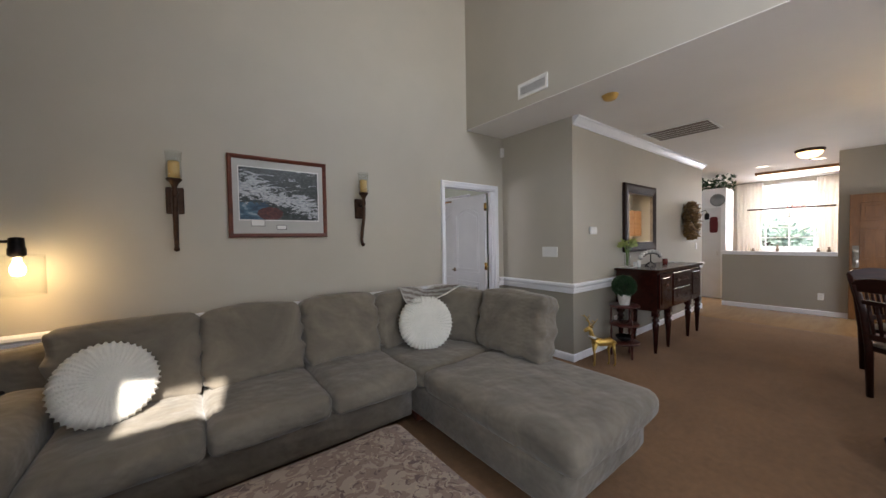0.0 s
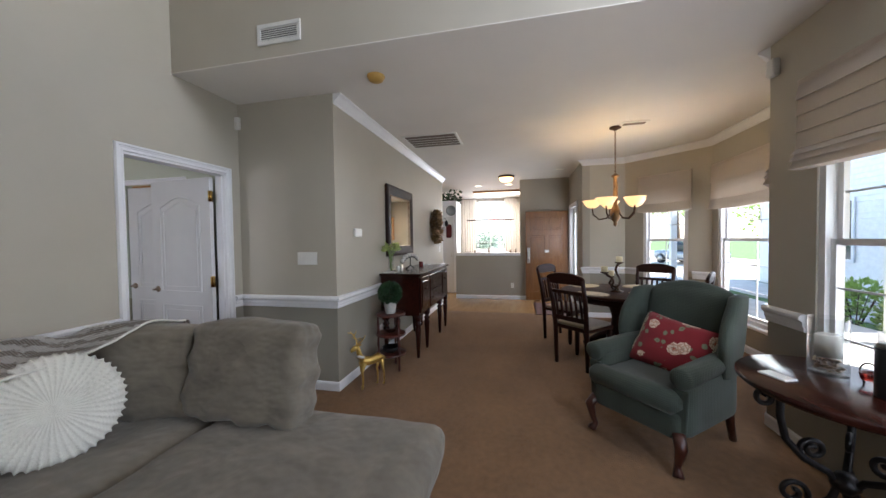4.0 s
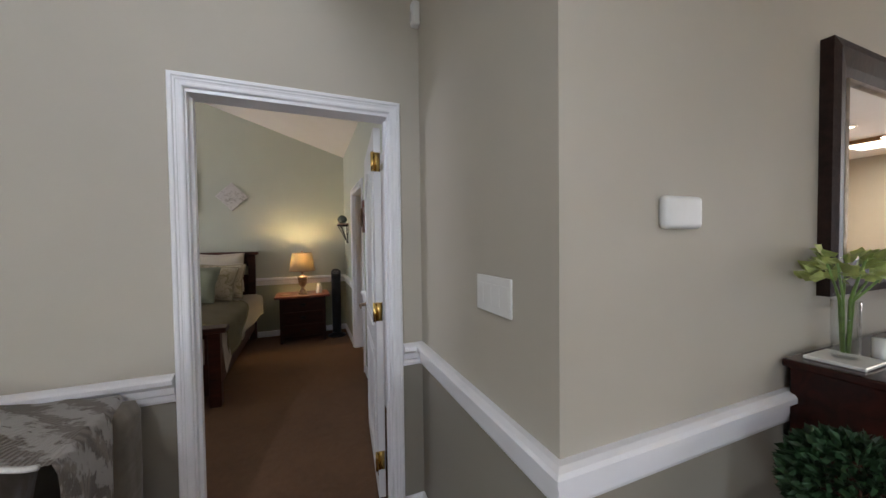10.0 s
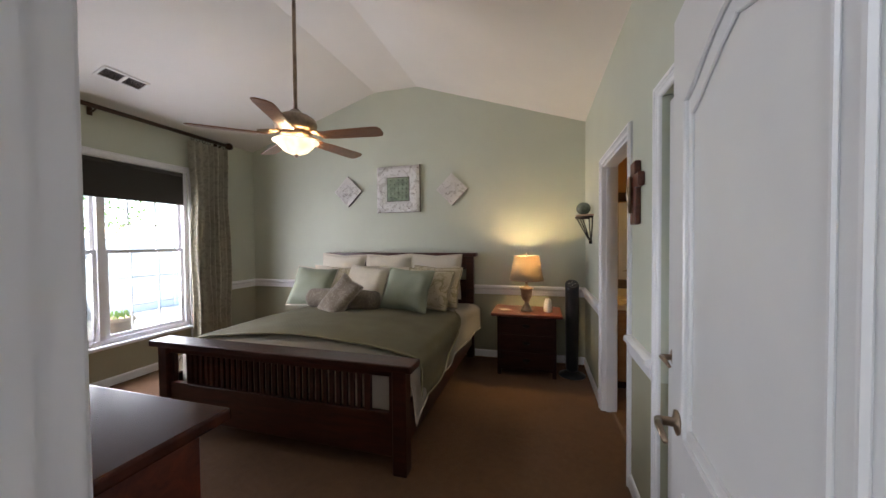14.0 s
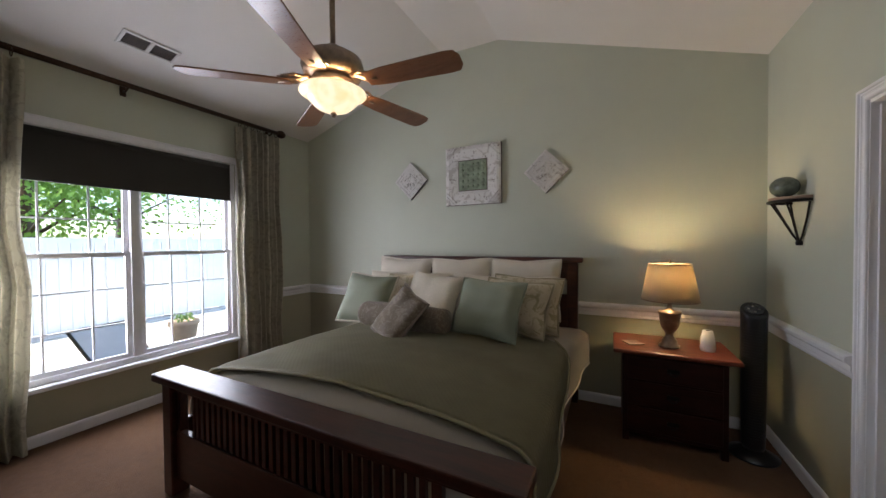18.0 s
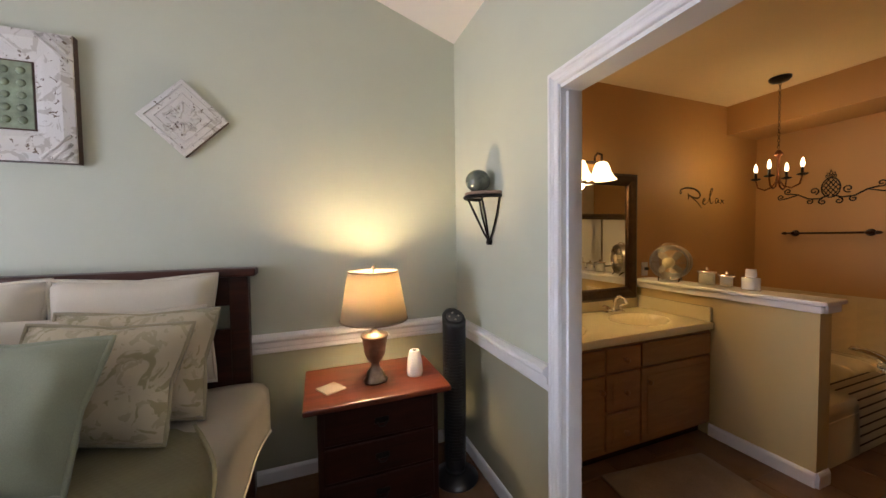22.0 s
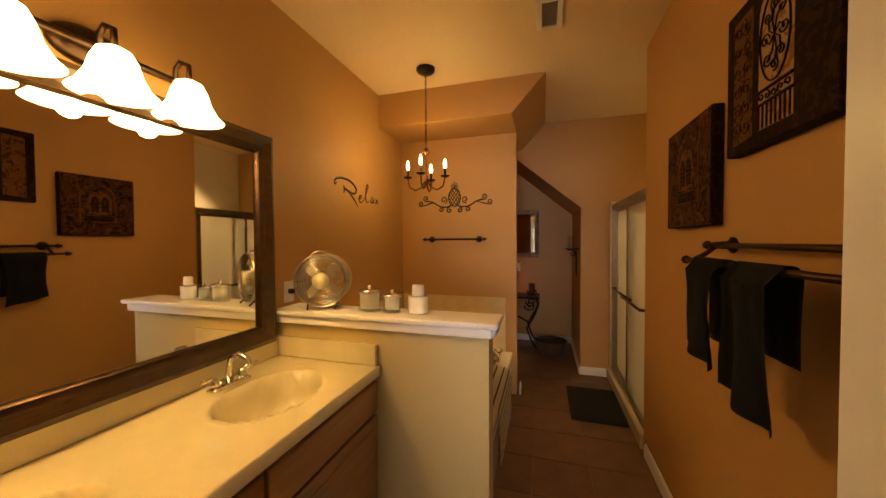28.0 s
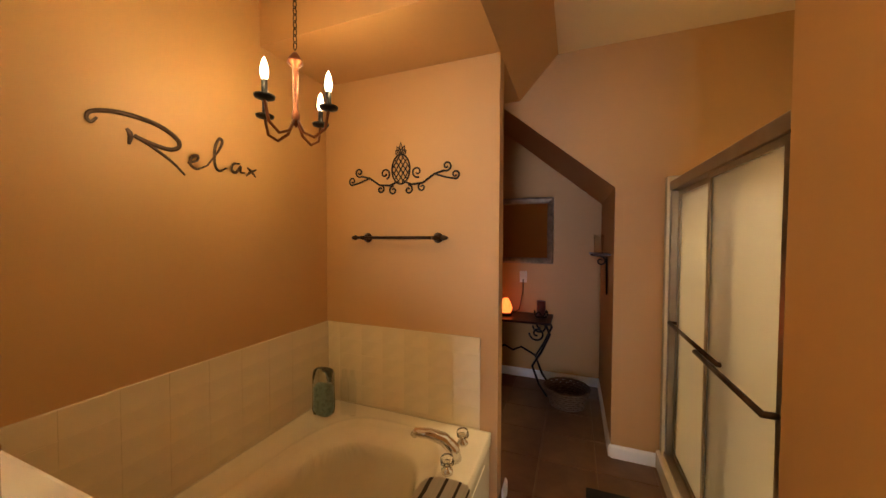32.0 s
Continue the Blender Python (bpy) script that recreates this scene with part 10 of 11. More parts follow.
part("salts", cushion(-0.03, 0.03, -0.045, 0.045, 0.012, 0.19, 0.025, 0.01, 9, 6, 0.01), plain("pale_blue_salts", (0.36, 0.48, 0.46), 0.6, vary=0.3, scale=60, relief=0.6), bp, "", True)
for y in (-0.10, -0.155):
    part("bottle", lathe([(0, 0), (0.02, 0), (0.022, 0.01), (0.022, 0.20), (0.012, 0.22), (0.012, 0.26), (0, 0.26)], 16, (0.06, y, 0)), M_GLASS, bp, "clear bottle", True)

# bath chandelier
M_COPPER = plain("copper_bronze", (0.15, 0.052, 0.022), 0.42, 0.9, 0.2, 30, 0.1, 90)
bc = thing("bath_chandelier", "small bronze four-candle chandelier hung on a chain", "chandelier", "", (5.855, 6.267, 0))
part("canopy", lathe([(0, 2.65), (0.068, 2.648), (0.066, 2.63), (0.05, 2.615), (0.012, 2.61), (0, 2.605)], 26), M_IRON, bc, "", True)
bm = bmesh.new()
for k in range(21):
    z = 2.598 - 0.0245 * k
    tube([(0.007 * math.cos(q), 0, z + 0.016 * math.sin(q)) if k % 2 else (0, 0.007 * math.cos(q), z + 0.016 * math.sin(q)) for q in [math.pi * i / 6 for i in range(12)]], 0.002, 5, bm, True)
part("chain", bm, M_BRONZE, bc, "", True)
part("column", lathe([(0.005, 2.085), (0.014, 2.075), (0.026, 2.055), (0.028, 2.045), (0.010, 2.03), (0.0085, 1.88), (0.014, 1.865), (0.015, 1.845), (0.008, 1.825), (0, 1.815)], 18), M_COPPER, bc, "", True)
for k in range(4):
    a = radians(4 + 90 * k)
    u = Vector((math.cos(a), math.sin(a), 0))
    arm = part("arm", tube([u * 0.01 + Vector((0, 0, 1.84)), u * 0.035 + Vector((0, 0, 1.795)), u * 0.08 + Vector((0, 0, 1.775)), u * 0.125 + Vector((0, 0, 1.80)), u * 0.14 + Vector((0, 0, 1.865))], 0.0055, 8), M_COPPER, bc, "", True)
    part("candle_cup", lathe([(0.008, 1.860), (0.030, 1.867), (0.033, 1.875), (0.011, 1.880), (0.0095, 1.884), (0.0095, 1.925), (0, 1.925)], 16, tuple(u * 0.14)), M_IRON, arm, "", True)
    part("flame_bulb", lathe([(0.008, 1.925), (0.0125, 1.940), (0.0135, 1.953), (0.009, 1.980), (0, 2.0)], 14, tuple(u * 0.14)), glow("candle_bulb_glass", (1.0, 0.74, 0.38), 0.75), arm, "lit flame bulb", True)
    bulb("candle_lamp", tuple(u * 0.165 + Vector((5.855, 6.267, 2.01))), 0.24, (1.0, 0.68, 0.30), 0.02)
rc = thing("recessed_light", "round recessed ceiling light over the shower", "ceiling light", "", (6.55, 4.35, 2.65))
part("trim_ring", lathe([(0.075, -0.006), (0.095, -0.006), (0.098, 0), (0.075, 0)], 26), M_WHITE, rc, "", True)
part("lens", lathe([(0, -0.003), (0.075, -0.003), (0.075, 0)], 26), glow("shower_lamp", (1.0, 0.80, 0.50), 0.357), rc, "", True)
sl_ = bpy.data.lights.new("shower_lamp_light", "SPOT")
sl_.energy, sl_.color, sl_.shadow_soft_size, sl_.spot_size, sl_.spot_blend = 8.0, (1.0, 0.74, 0.40), 0.06, radians(80), 0.4
new("shower_lamp_light", sl_).matrix_world = look((6.55, 4.35, 2.60), (6.55, 4.351, 0))

# fan, jars and cup on the half wall
fn = thing("desk_fan", "round chrome wire desk fan with clear blades", "fan", "", (5.04, 6.555, 1.055), 24)
fn.matrix_basis = fn.matrix_basis @ Matrix.Diagonal((0.96, 0.96, 0.96, 1))
cg = bmesh.new()
for side in (-1, 1):
    for k in range(9):
        r = 0.02 + 0.0145 * k
        x = side * (0.055 - 0.016 * (k / 8) ** 2)
        tube([(x, r * math.cos(a), 0.155 + r * math.sin(a)) for a in [2 * math.pi * i / 36 for i in range(36)]], 0.0016, 4, cg, True)
    for k in range(6):
        a = math.pi * k / 3
        tube([(side * 0.056, 0.02 * math.cos(a), 0.155 + 0.02 * math.sin(a)), (side * 0.045, 0.137 * math.cos(a), 0.155 + 0.137 * math.sin(a))], 0.002, 4, cg)
part("wire_cage", cg, M_CHROME, fn, "chrome wire cage", True)
part("rim", lathe([(0.136, -0.042), (0.142, -0.040), (0.142, 0.10), (0.10, 0.105), (0.10, 0.102), (0.137, 0.098), (0.137, -0.040)], 44, (0, 0, 0), None, Matrix.Translation((0, 0, 0.155)) @ Matrix.Rotation(radians(90), 4, "Y")), M_NICKEL, fn, "", True)
for k in range(4):
    R = Matrix.Translation((0, 0, 0.155)) @ Matrix.Rotation(radians(45 + 90 * k), 4, "X")
    out = [(0.015, 0.02), (0.05, 0.025), (0.105, 0.018), (0.115, -0.012), (0.09, -0.03), (0.04, -0.025), (0.015, -0.012)]
    part("blade", prism(out, -0.0015, 0.0015, None, R @ Matrix(((0, 0, 1, 0), (1, 0, 0, 0), (0, 1, 0, 0), (0, 0, 0, 1))) @ Matrix.Rotation(radians(22), 4, "X")), plain("smoky_blade", (0.45, 0.40, 0.30), 0.25, vary=0.1), fn, "pale fan blade")
part("hub", lathe([(0, -0.062), (0.042, -0.058), (0.044, -0.02), (0.03, 0.03), (0, 0.05)], 22, (0, 0, 0), None, Matrix.Translation((0, 0, 0.155)) @ Matrix.Rotation(radians(90), 4, "Y")), M_MARBLE, fn, "", True)
for q in (-1, 1):
    part("stand", merge(tube([(-0.05, q * 0.07, 0.004), (-0.02, q * 0.075, 0.03), (0.0, q * 0.075, 0.045)], 0.005, 6), tube([(0.08, q * 0.07, 0.004), (0.0, q * 0.075, 0.045)], 0.005, 6)), M_BRONZE, fn, "", True)
part("handle", tube([(0, 0.06 * math.cos(a), 0.29 + 0.025 * math.sin(a)) for a in [math.pi * i / 10 for i in range(11)]], 0.003, 6), M_CHROME, fn, "", True)
M_COTTON = fabric("white_cotton", (0.82, 0.78, 0.68), 0.1, 90, 20, 0.9)
for y, r, h, lb_ in ((6.292, 0.050, 0.090, "oval glass jar of cotton with a chrome lid"), (6.167, 0.038, 0.074, "small oval glass jar of cotton with a chrome lid")):
    j = thing("glass_jar", lb_, "jar", "jars on the half wall", (5.055, y, 1.055))
    j.matrix_basis = j.matrix_basis @ Matrix.Diagonal((0.72, 1.15, 1.05, 1))
    part("glass", lathe([(0, 0), (r, 0), (r + 0.002, 0.004), (r + 0.002, h), (r - 0.003, h), (r - 0.004, 0.006), (0, 0.006)], 24), M_GLASS, j, "", True)
    part("cotton", lathe([(0, 0.014), (r - 0.007, 0.014), (r - 0.005, h * 0.5), (r - 0.006, h * 0.92), (r * 0.5, h * 0.95), (0, h * 0.95)], 24), M_COTTON, j, "white cotton filling", True)
    part("lid", lathe([(0, h - 0.001), (r + 0.006, h - 0.001), (r + 0.007, h + 0.007), (r * 0.4, h + 0.014), (0.006, h + 0.016), (0.010, h + 0.024), (0.006, h + 0.032), (0, h + 0.034)], 24), M_CHROME, j, "chrome lid", True)
cp = thing("cup_dispenser", "white cup holder with a stack of paper cups", "cup holder", "", (5.06, 6.03, 1.055))
cp.matrix_basis = cp.matrix_basis @ Matrix.Diagonal((0.85, 1.15, 1.0, 1))
part("holder", lathe([(0, 0), (0.042, 0), (0.043, 0.004), (0.043, 0.085), (0.040, 0.085), (0.039, 0.01), (0, 0.01)], 26), M_CERAMIC, cp, "white ceramic holder", True)
for z_ in (0.003, 0.085):
    part("band", lathe([(0.0435, z_ - 0.003), (0.045, z_), (0.0435, z_ + 0.003)], 26), M_CHROME, cp, "chrome band", True)
for z_ in (0.0, 0.014, 0.028):
    part("paper_cup", lathe([(0.0285, 0.02 + z_), (0.030, 0.024 + z_), (0.0285, 0.028 + z_), (0.0245, 0.11 + z_), (0, 0.109 + z_)], 24), M_WHITE, cp, "white paper cup", True)
ol = thing("wall_outlet", "cream outlet with a black plug beside the mirror", "outlet", "", (5.07, 6.80, 1.13))
part("plate", box(-0.036, 0.036, -0.005, 0, -0.058, 0.058, 0.002), M_WHITE, ol)
part("plug", box(-0.012, 0.012, -0.035, -0.005, -0.01, 0.016, 0.003), M_BLACK, ol, "black plug")

# shower enclosure
sh = thing("shower_door", "sliding shower door with frosted panels in a bronze frame", "shower door", "", (0, 0, 0))
M_SHF = plain("brushed_bronze_aluminium", (0.36, 0.30, 0.22), 0.3, 0.9, 0.1)
part("head_rail", box(6.032, 7.24, 4.735, 4.80, 1.70, 1.755, 0.004), M_SHF, sh)
part("sill_rail", box(6.032, 7.24, 4.735, 4.80, 0.115, 0.14, 0.003), M_SHF, sh)
for x in (6.032, 7.205):
    part("jamb_rail", box(x, x + 0.035, 4.74, 4.795, 0.14, 1.70, 0.003), M_SHF, sh)
for x0, x1, y in ((6.48, 7.20, 4.752), (6.07, 6.65, 4.782)):
    p = part("panel_frame", merge(merge(box(x0, x0 + 0.025, y - 0.010, y + 0.010, 0.142, 1.698), box(x1 - 0.025, x1, y - 0.010, y + 0.010, 0.142, 1.698)), merge(box(x0 + 0.025, x1 - 0.025, y - 0.010, y + 0.010, 0.142, 0.167), box(x0 + 0.025, x1 - 0.025, y - 0.010, y + 0.010, 1.673, 1.698))), M_SHF, sh)
    part("frosted_pane", box(x0 + 0.025, x1 - 0.025, y - 0.003, y + 0.003, 0.167, 1.673), M_FROST, p, "frosted glass pane")
    part("handle_rail", merge(tube([(x0 + 0.01, y + 0.045, 0.93), (x1 - 0.01, y + 0.045, 0.93)], 0.010, 10), merge(tube([(x0 + 0.012, y + 0.005, 0.93), (x0 + 0.012, y + 0.045, 0.93)], 0.010, 8), tube([(x1 - 0.012, y + 0.005, 0.93), (x1 - 0.012, y + 0.045, 0.93)], 0.010, 8))), M_BRONZE, p, "bronze bar handle", True)
part("post_trim", box(7.24, 7.298, 4.72, 4.81, 0.0, 1.79, 0.006), M_ACRYL, sh, "cream edge trim")
structure("shower_curb", box(6.032, 7.30, 4.70, 4.83, 0, 0.115, 0.012), M_ACRYL, "cream shower curb", "shower")
structure("shower_floor", box(6.03, 7.28, 3.95, 4.70, 0, 0.05), M_ACRYL, "cream shower floor", "shower")

# mats
bmz = thing("bath_rug", "black rectangular bath rug on the tiles", "rug", "", (6.62, 5.035, 0.0))
part("rug_face", cushion(-0.31, 0.31, -0.205, 0.205, 0, 0.018, 0.008, 0.002, 3, 8, 0.002), M_TOWEL, bmz, "", True)
part("backing", box(-0.29, 0.29, -0.19, 0.19, -0.001, 0.001), M_BLACK, bmz)
bmz2 = thing("vanity_rug", "beige bath rug before the vanity", "rug", "", (4.30, 5.92, 0.0), -6)
part("rug_face", cushion(-0.38, 0.38, -0.22, 0.22, 0, 0.02, 0.009, 0.003, 4, 9, 0.004), fabric("beige_pile", (0.26, 0.19, 0.12), 0.25, 160, 9, 0.9), bmz2, "", True)
part("backing", box(-0.36, 0.36, -0.20, 0.20, -0.001, 0.001), M_SEAT, bmz2)

# alcove under the stairs
am = thing("alcove_mirror", "small mirror in a dark frame above the table", "mirror", "", (8.40, 5.79, 1.50), 90)
for c_ in frame_bars(0.56, 0.66, 0.06, 0.035):
    part("frame_bar", c_, M_PEWTER, am, "dark pewter moulded frame")
part("mirror_glass", box(-0.225, 0.225, -0.014, -0.010, -0.275, 0.275), M_MIRROR, am, "silvered glass")
for ob_ in (am,):
    ob_.matrix_basis = Matrix.Translation((8.40, 5.79, 1.50)) @ Matrix.Rotation(radians(-90), 4, "Z")
at_ = thing("scroll_table", "black scrolled iron table with a dark top", "table", "", (8.16, 5.86, 0))
part("tabletop", prism([(-0.20, -0.36), (0.20, -0.36), (0.20, 0.36), (-0.20, 0.36)], 0.655, 0.675, None, None, 0.006), M_DARK, at_)
for s in (-1, 1):
    for x in (-0.14, 0.14):
        bm = tube([(x, s * 0.31, 0.655), (x, s * 0.35, 0.56), (x, s * 0.28, 0.40), (x, s * 0.20, 0.26), (x, s * 0.26, 0.10), (x, s * 0.33, 0.0)], 0.011, 8)
        tube(scroll((x, s * 0.24, 0.56), 0.07, 0.015, 1.3, 0, 24, "yz", s), 0.009, 7, bm)
        part("leg", bm, M_IRON, at_, "scrolled iron leg", True)
part("stretcher", tube([(0, -0.24, 0.30), (0, -0.08, 0.38), (0, 0, 0.34), (0, 0.08, 0.38), (0, 0.24, 0.30)], 0.010, 8), M_IRON, at_, "", True)
sl = thing("salt_lamp", "glowing orange salt rock lamp on a dark base", "lamp", "", (8.16, 5.93, 0.675))
part("base", lathe([(0, 0), (0.06, 0), (0.062, 0.02), (0.05, 0.025), (0, 0.025)], 20), M_DARK, sl, "", True)
bm = lathe([(0, 0.025), (0.05, 0.03), (0.062, 0.07), (0.05, 0.12), (0.025, 0.16), (0, 0.17)], 12)
for v_ in bm.verts:
    v_.co.x *= 1 + 0.25 * noise.noise(v_.co * 30)
    v_.co.y *= 1 + 0.25 * noise.noise(v_.co * 27 + Vector((5, 0, 0)))
part("salt_rock", bm, glow("salt_rock_glow", (1.0, 0.13, 0.02), 0.223, (0.6, 0.15, 0.06)), sl, "glowing orange salt rock")
bulb("salt_lamp_light", (8.06, 5.93, 0.92), 0.04, (1.0, 0.22, 0.05), 0.06)
cd = thing("dark_candle", "dark red pillar candle in an iron ring", "candle", "", (8.16, 5.60, 0.675))
part("wax", lathe([(0, 0.02), (0.04, 0.02), (0.04, 0.16), (0, 0.155)], 20), plain("dark_red_wax", (0.07, 0.012, 0.01), 0.4), cd, "", True)
part("ring", merge(lathe([(0.03, 0), (0.06, 0.008), (0.06, 0.02), (0, 0.02)], 20), tube([(0.06 * math.cos(a), 0.06 * math.sin(a), 0.045 + 0.02 * math.sin(5 * a)) for a in [2 * math.pi * i / 40 for i in range(40)]], 0.006, 6, None, True)), M_IRON, cd, "", True)
ao = thing("wall_outlet", "white outlet with a lamp cord in the alcove", "outlet", "", (8.40, 5.80, 1.03))
part("plate", box(-0.006, 0, -0.036, 0.036, -0.058, 0.058, 0.002), M_WHITE, ao)
part("cord", tube([(-0.012, 0, -0.02), (-0.02, 0.0, -0.15), (-0.06, 0.03, -0.33), (-0.18, 0.08, -0.348)], 0.004, 6), M_BLACK, ao, "", True)
bk = thing("woven_basket", "low round woven basket on the alcove floor", "basket", "", (7.93, 5.36, 0))
bm = bmesh.new()
for k in range(8):
    r, z = 0.13 + 0.007 * k, 0.012 + 0.020 * k
    tube([((r + 0.004 * (-1) ** (i + k)) * math.cos(2 * math.pi * i / 36), (r + 0.004 * (-1) ** (i + k)) * math.sin(2 * math.pi * i / 36), z) for i in range(36)], 0.011, 6, bm, True)
part("weave", bm, plain("brown_wicker", (0.11, 0.06, 0.03), 0.8, vary=0.4, scale=40, relief=0.5), bk, "", True)
part("bottom", lathe([(0, 0.004), (0.13, 0.004), (0.13, 0.012), (0, 0.012)], 24), M_FRAME, bk)
wsx = thing("alcove_shelf", "small black iron wall shelf with a glass", "wall shelf", "", (7.62, 5.08, 1.30))
part("board", box(-0.14, 0.14, 0, 0.13, 0, 0.014, 0.003), M_DARK, wsx)
part("bracket", merge(tube([(0.08, 0.005, -0.30), (0.08, 0.01, -0.02), (0.08, 0.11, -0.004)], 0.008, 6), tube(scroll((0.08, 0.05, -0.05), 0.035, 0.01, 1.2, 90, 18, "yz", 1), 0.006, 6)), M_IRON, wsx, "", True)
part("glass", lathe([(0, 0.014), (0.03, 0.014), (0.035, 0.15), (0.033, 0.15), (0.028, 0.018), (0, 0.018)], 18, (0.02, 0.07, 0)), M_GLASS, wsx, "clear tumbler", True)


# ---- tiles, each its own piece ----
def pieces(name, mesh_bm, material, parent, places):
    me = bpy.data.meshes.new(name)
    mesh_bm.to_mesh(me)
    mesh_bm.free()
    me.materials.append(material)
    for m in places:
        o = new(name, me)
        o.parent = parent
        o.matrix_basis = m


M_WTILE = plain("glossy_almond_tile", (0.70, 0.58, 0.38), 0.12, vary=0.06, scale=6, coat=0.4)
ts1 = structure("tile_backing_north", box(5.107, 6.638, 6.791, 6.7985, 0.385, 0.885), M_WTILE, "almond tile surround along the tub wall", "tiles")
pieces("tile", box(-0.07645, 0.07645, -0.0018, 0, -0.0471, 0.0471, 0.0006), M_WTILE, ts1, [Matrix.Translation((5.187 + 0.1533 * i, 6.791, 0.4575 + 0.0945 * j)) for i in range(10) for j in range(5)])
ts2 = structure("tile_backing_end", box(6.6315, 6.6385, 5.78, 6.785, 0.385, 0.885), M_WTILE, "almond tile surround at the foot of the tub", "tiles")
pieces("tile", box(-0.0018, 0, -0.0751, 0.0751, -0.0471, 0.0471, 0.0006), M_WTILE, ts2, [Matrix.Translation((6.6315, 5.858 + 0.1505 * i, 0.4575 + 0.0945 * j)) for i in range(6) for j in range(5)] + [Matrix.Translation((6.6315, 6.738, 0.4575 + 0.0945 * j)) @ Matrix.Diagonal((1, 0.52, 1, 1)) for j in range(5)])


def tile_mat():
    m, t, n, l, b = nodes("mottled_brown_floor_tile")
    v = tex_noise(t, 6, 4, 0.6, space="Object")
    oi = n.new("ShaderNodeObjectInfo")
    a = n.new("ShaderNodeMath")
    a.operation = "MULTIPLY_ADD"
    a.inputs[1].default_value = 0.25
    l.new(oi.outputs["Random"], a.inputs[0])
    l.new(v.outputs[0], a.inputs[2])
    r = ramp(t, a.outputs[0], [(0.35, (0.135, 0.066, 0.032)), (0.85, (0.225, 0.125, 0.066))])
    l.new(r.outputs[0], b.inputs["Base Color"])
    b.inputs["Roughness"].default_value = 0.34
    g = tex_noise(t, 45, 3, 0.6)
    bump(t, b, g.outputs[0], 0.15, 0.003)
    return m


fl_ = bpy.data.objects["floor_bathroom"]
P = 0.335
pieces("floor_tile", box(-P / 2 + 0.004, P / 2 - 0.004, -P / 2 + 0.004, P / 2 - 0.004, -0.010, 0.0, 0.002), tile_mat(), fl_, [Matrix.Translation((3.42 + P / 2 + P * i, 4.84 + P / 2 + P * j, 0)) for i in range(15) for j in range(5) if not (4.9 < 3.42 + P * i + P / 2 < 5.1 and j >= 3)])


# ---- outdoors ----
structure("patio", box(-5.9, -1.44, 1.2, 9.0, -0.36, -0.10), M_PATIO, "pale concrete patio outside the bedroom", "pavement")
structure("porch_floor", box(-4.5, 13.0, -5.0, -2.55, -0.36, -0.06), M_PATIO, "pale concrete porch slab", "pavement")
# unseen roof slabs, added so no direct sun falls through the south windows
structure("porch_roof", box(-4.5, 13.0, -4.7, -2.55, 2.90, 3.02), M_CEIL, "added roof slab that keeps sun off the lower windows", "roof")
structure("porch_roof_inner", box(-4.5, 3.40, -2.55, -1.66, 2.90, 3.02), M_CEIL, "added roof slab that keeps sun off the lower windows", "roof")
# made-up eave, deep enough to shade the upper opening
structure("upper_eave", box(-0.30, 3.2, -4.2, -1.66, 4.80, 4.95), M_CEIL, "added eave that keeps sun out of the unseen upper window", "roof")
# pale ground made up to bounce sunlight and wash out the window views
structure("drive_east", box(12.2, 95, -4.6, 14, -0.36, -0.325), M_PATIO, "pale slab added outside the nook window to whiten the view", "pavement")
structure("street", box(15.6, 95, -16, -4.6, -0.36, -0.322), M_PATIO, "pale slab added beyond the lawn to whiten the view", "road")
structure("driveway", box(-6, 40, -8.4, -6.4, -0.36, -0.33), M_PATIO, "pale slab added beyond the porch to bounce light", "pavement")
M_FENCE = plain("white_vinyl", (0.86, 0.86, 0.86), 0.4, vary=0.02)
fence = thing("garden_fence", "white vinyl privacy fence behind the patio", "fence")
for k in range(7):
    y = 1.2 + 1.3 * k
    part("post", box(-6.06, -5.94, y - 0.06, y + 0.06, -0.36, 1.62, 0.01), M_FENCE, fence)
    if k < 6:
        for j in range(8):
            a = y + 0.06 + 1.18 * j / 8
            part("board", box(-6.02, -5.98, a, a + 1.18 / 8 - 0.004, -0.28, 1.48), M_FENCE, fence)
        part("rail", box(-6.035, -5.965, y + 0.06, y + 1.24, 1.48, 1.56), M_FENCE, fence)


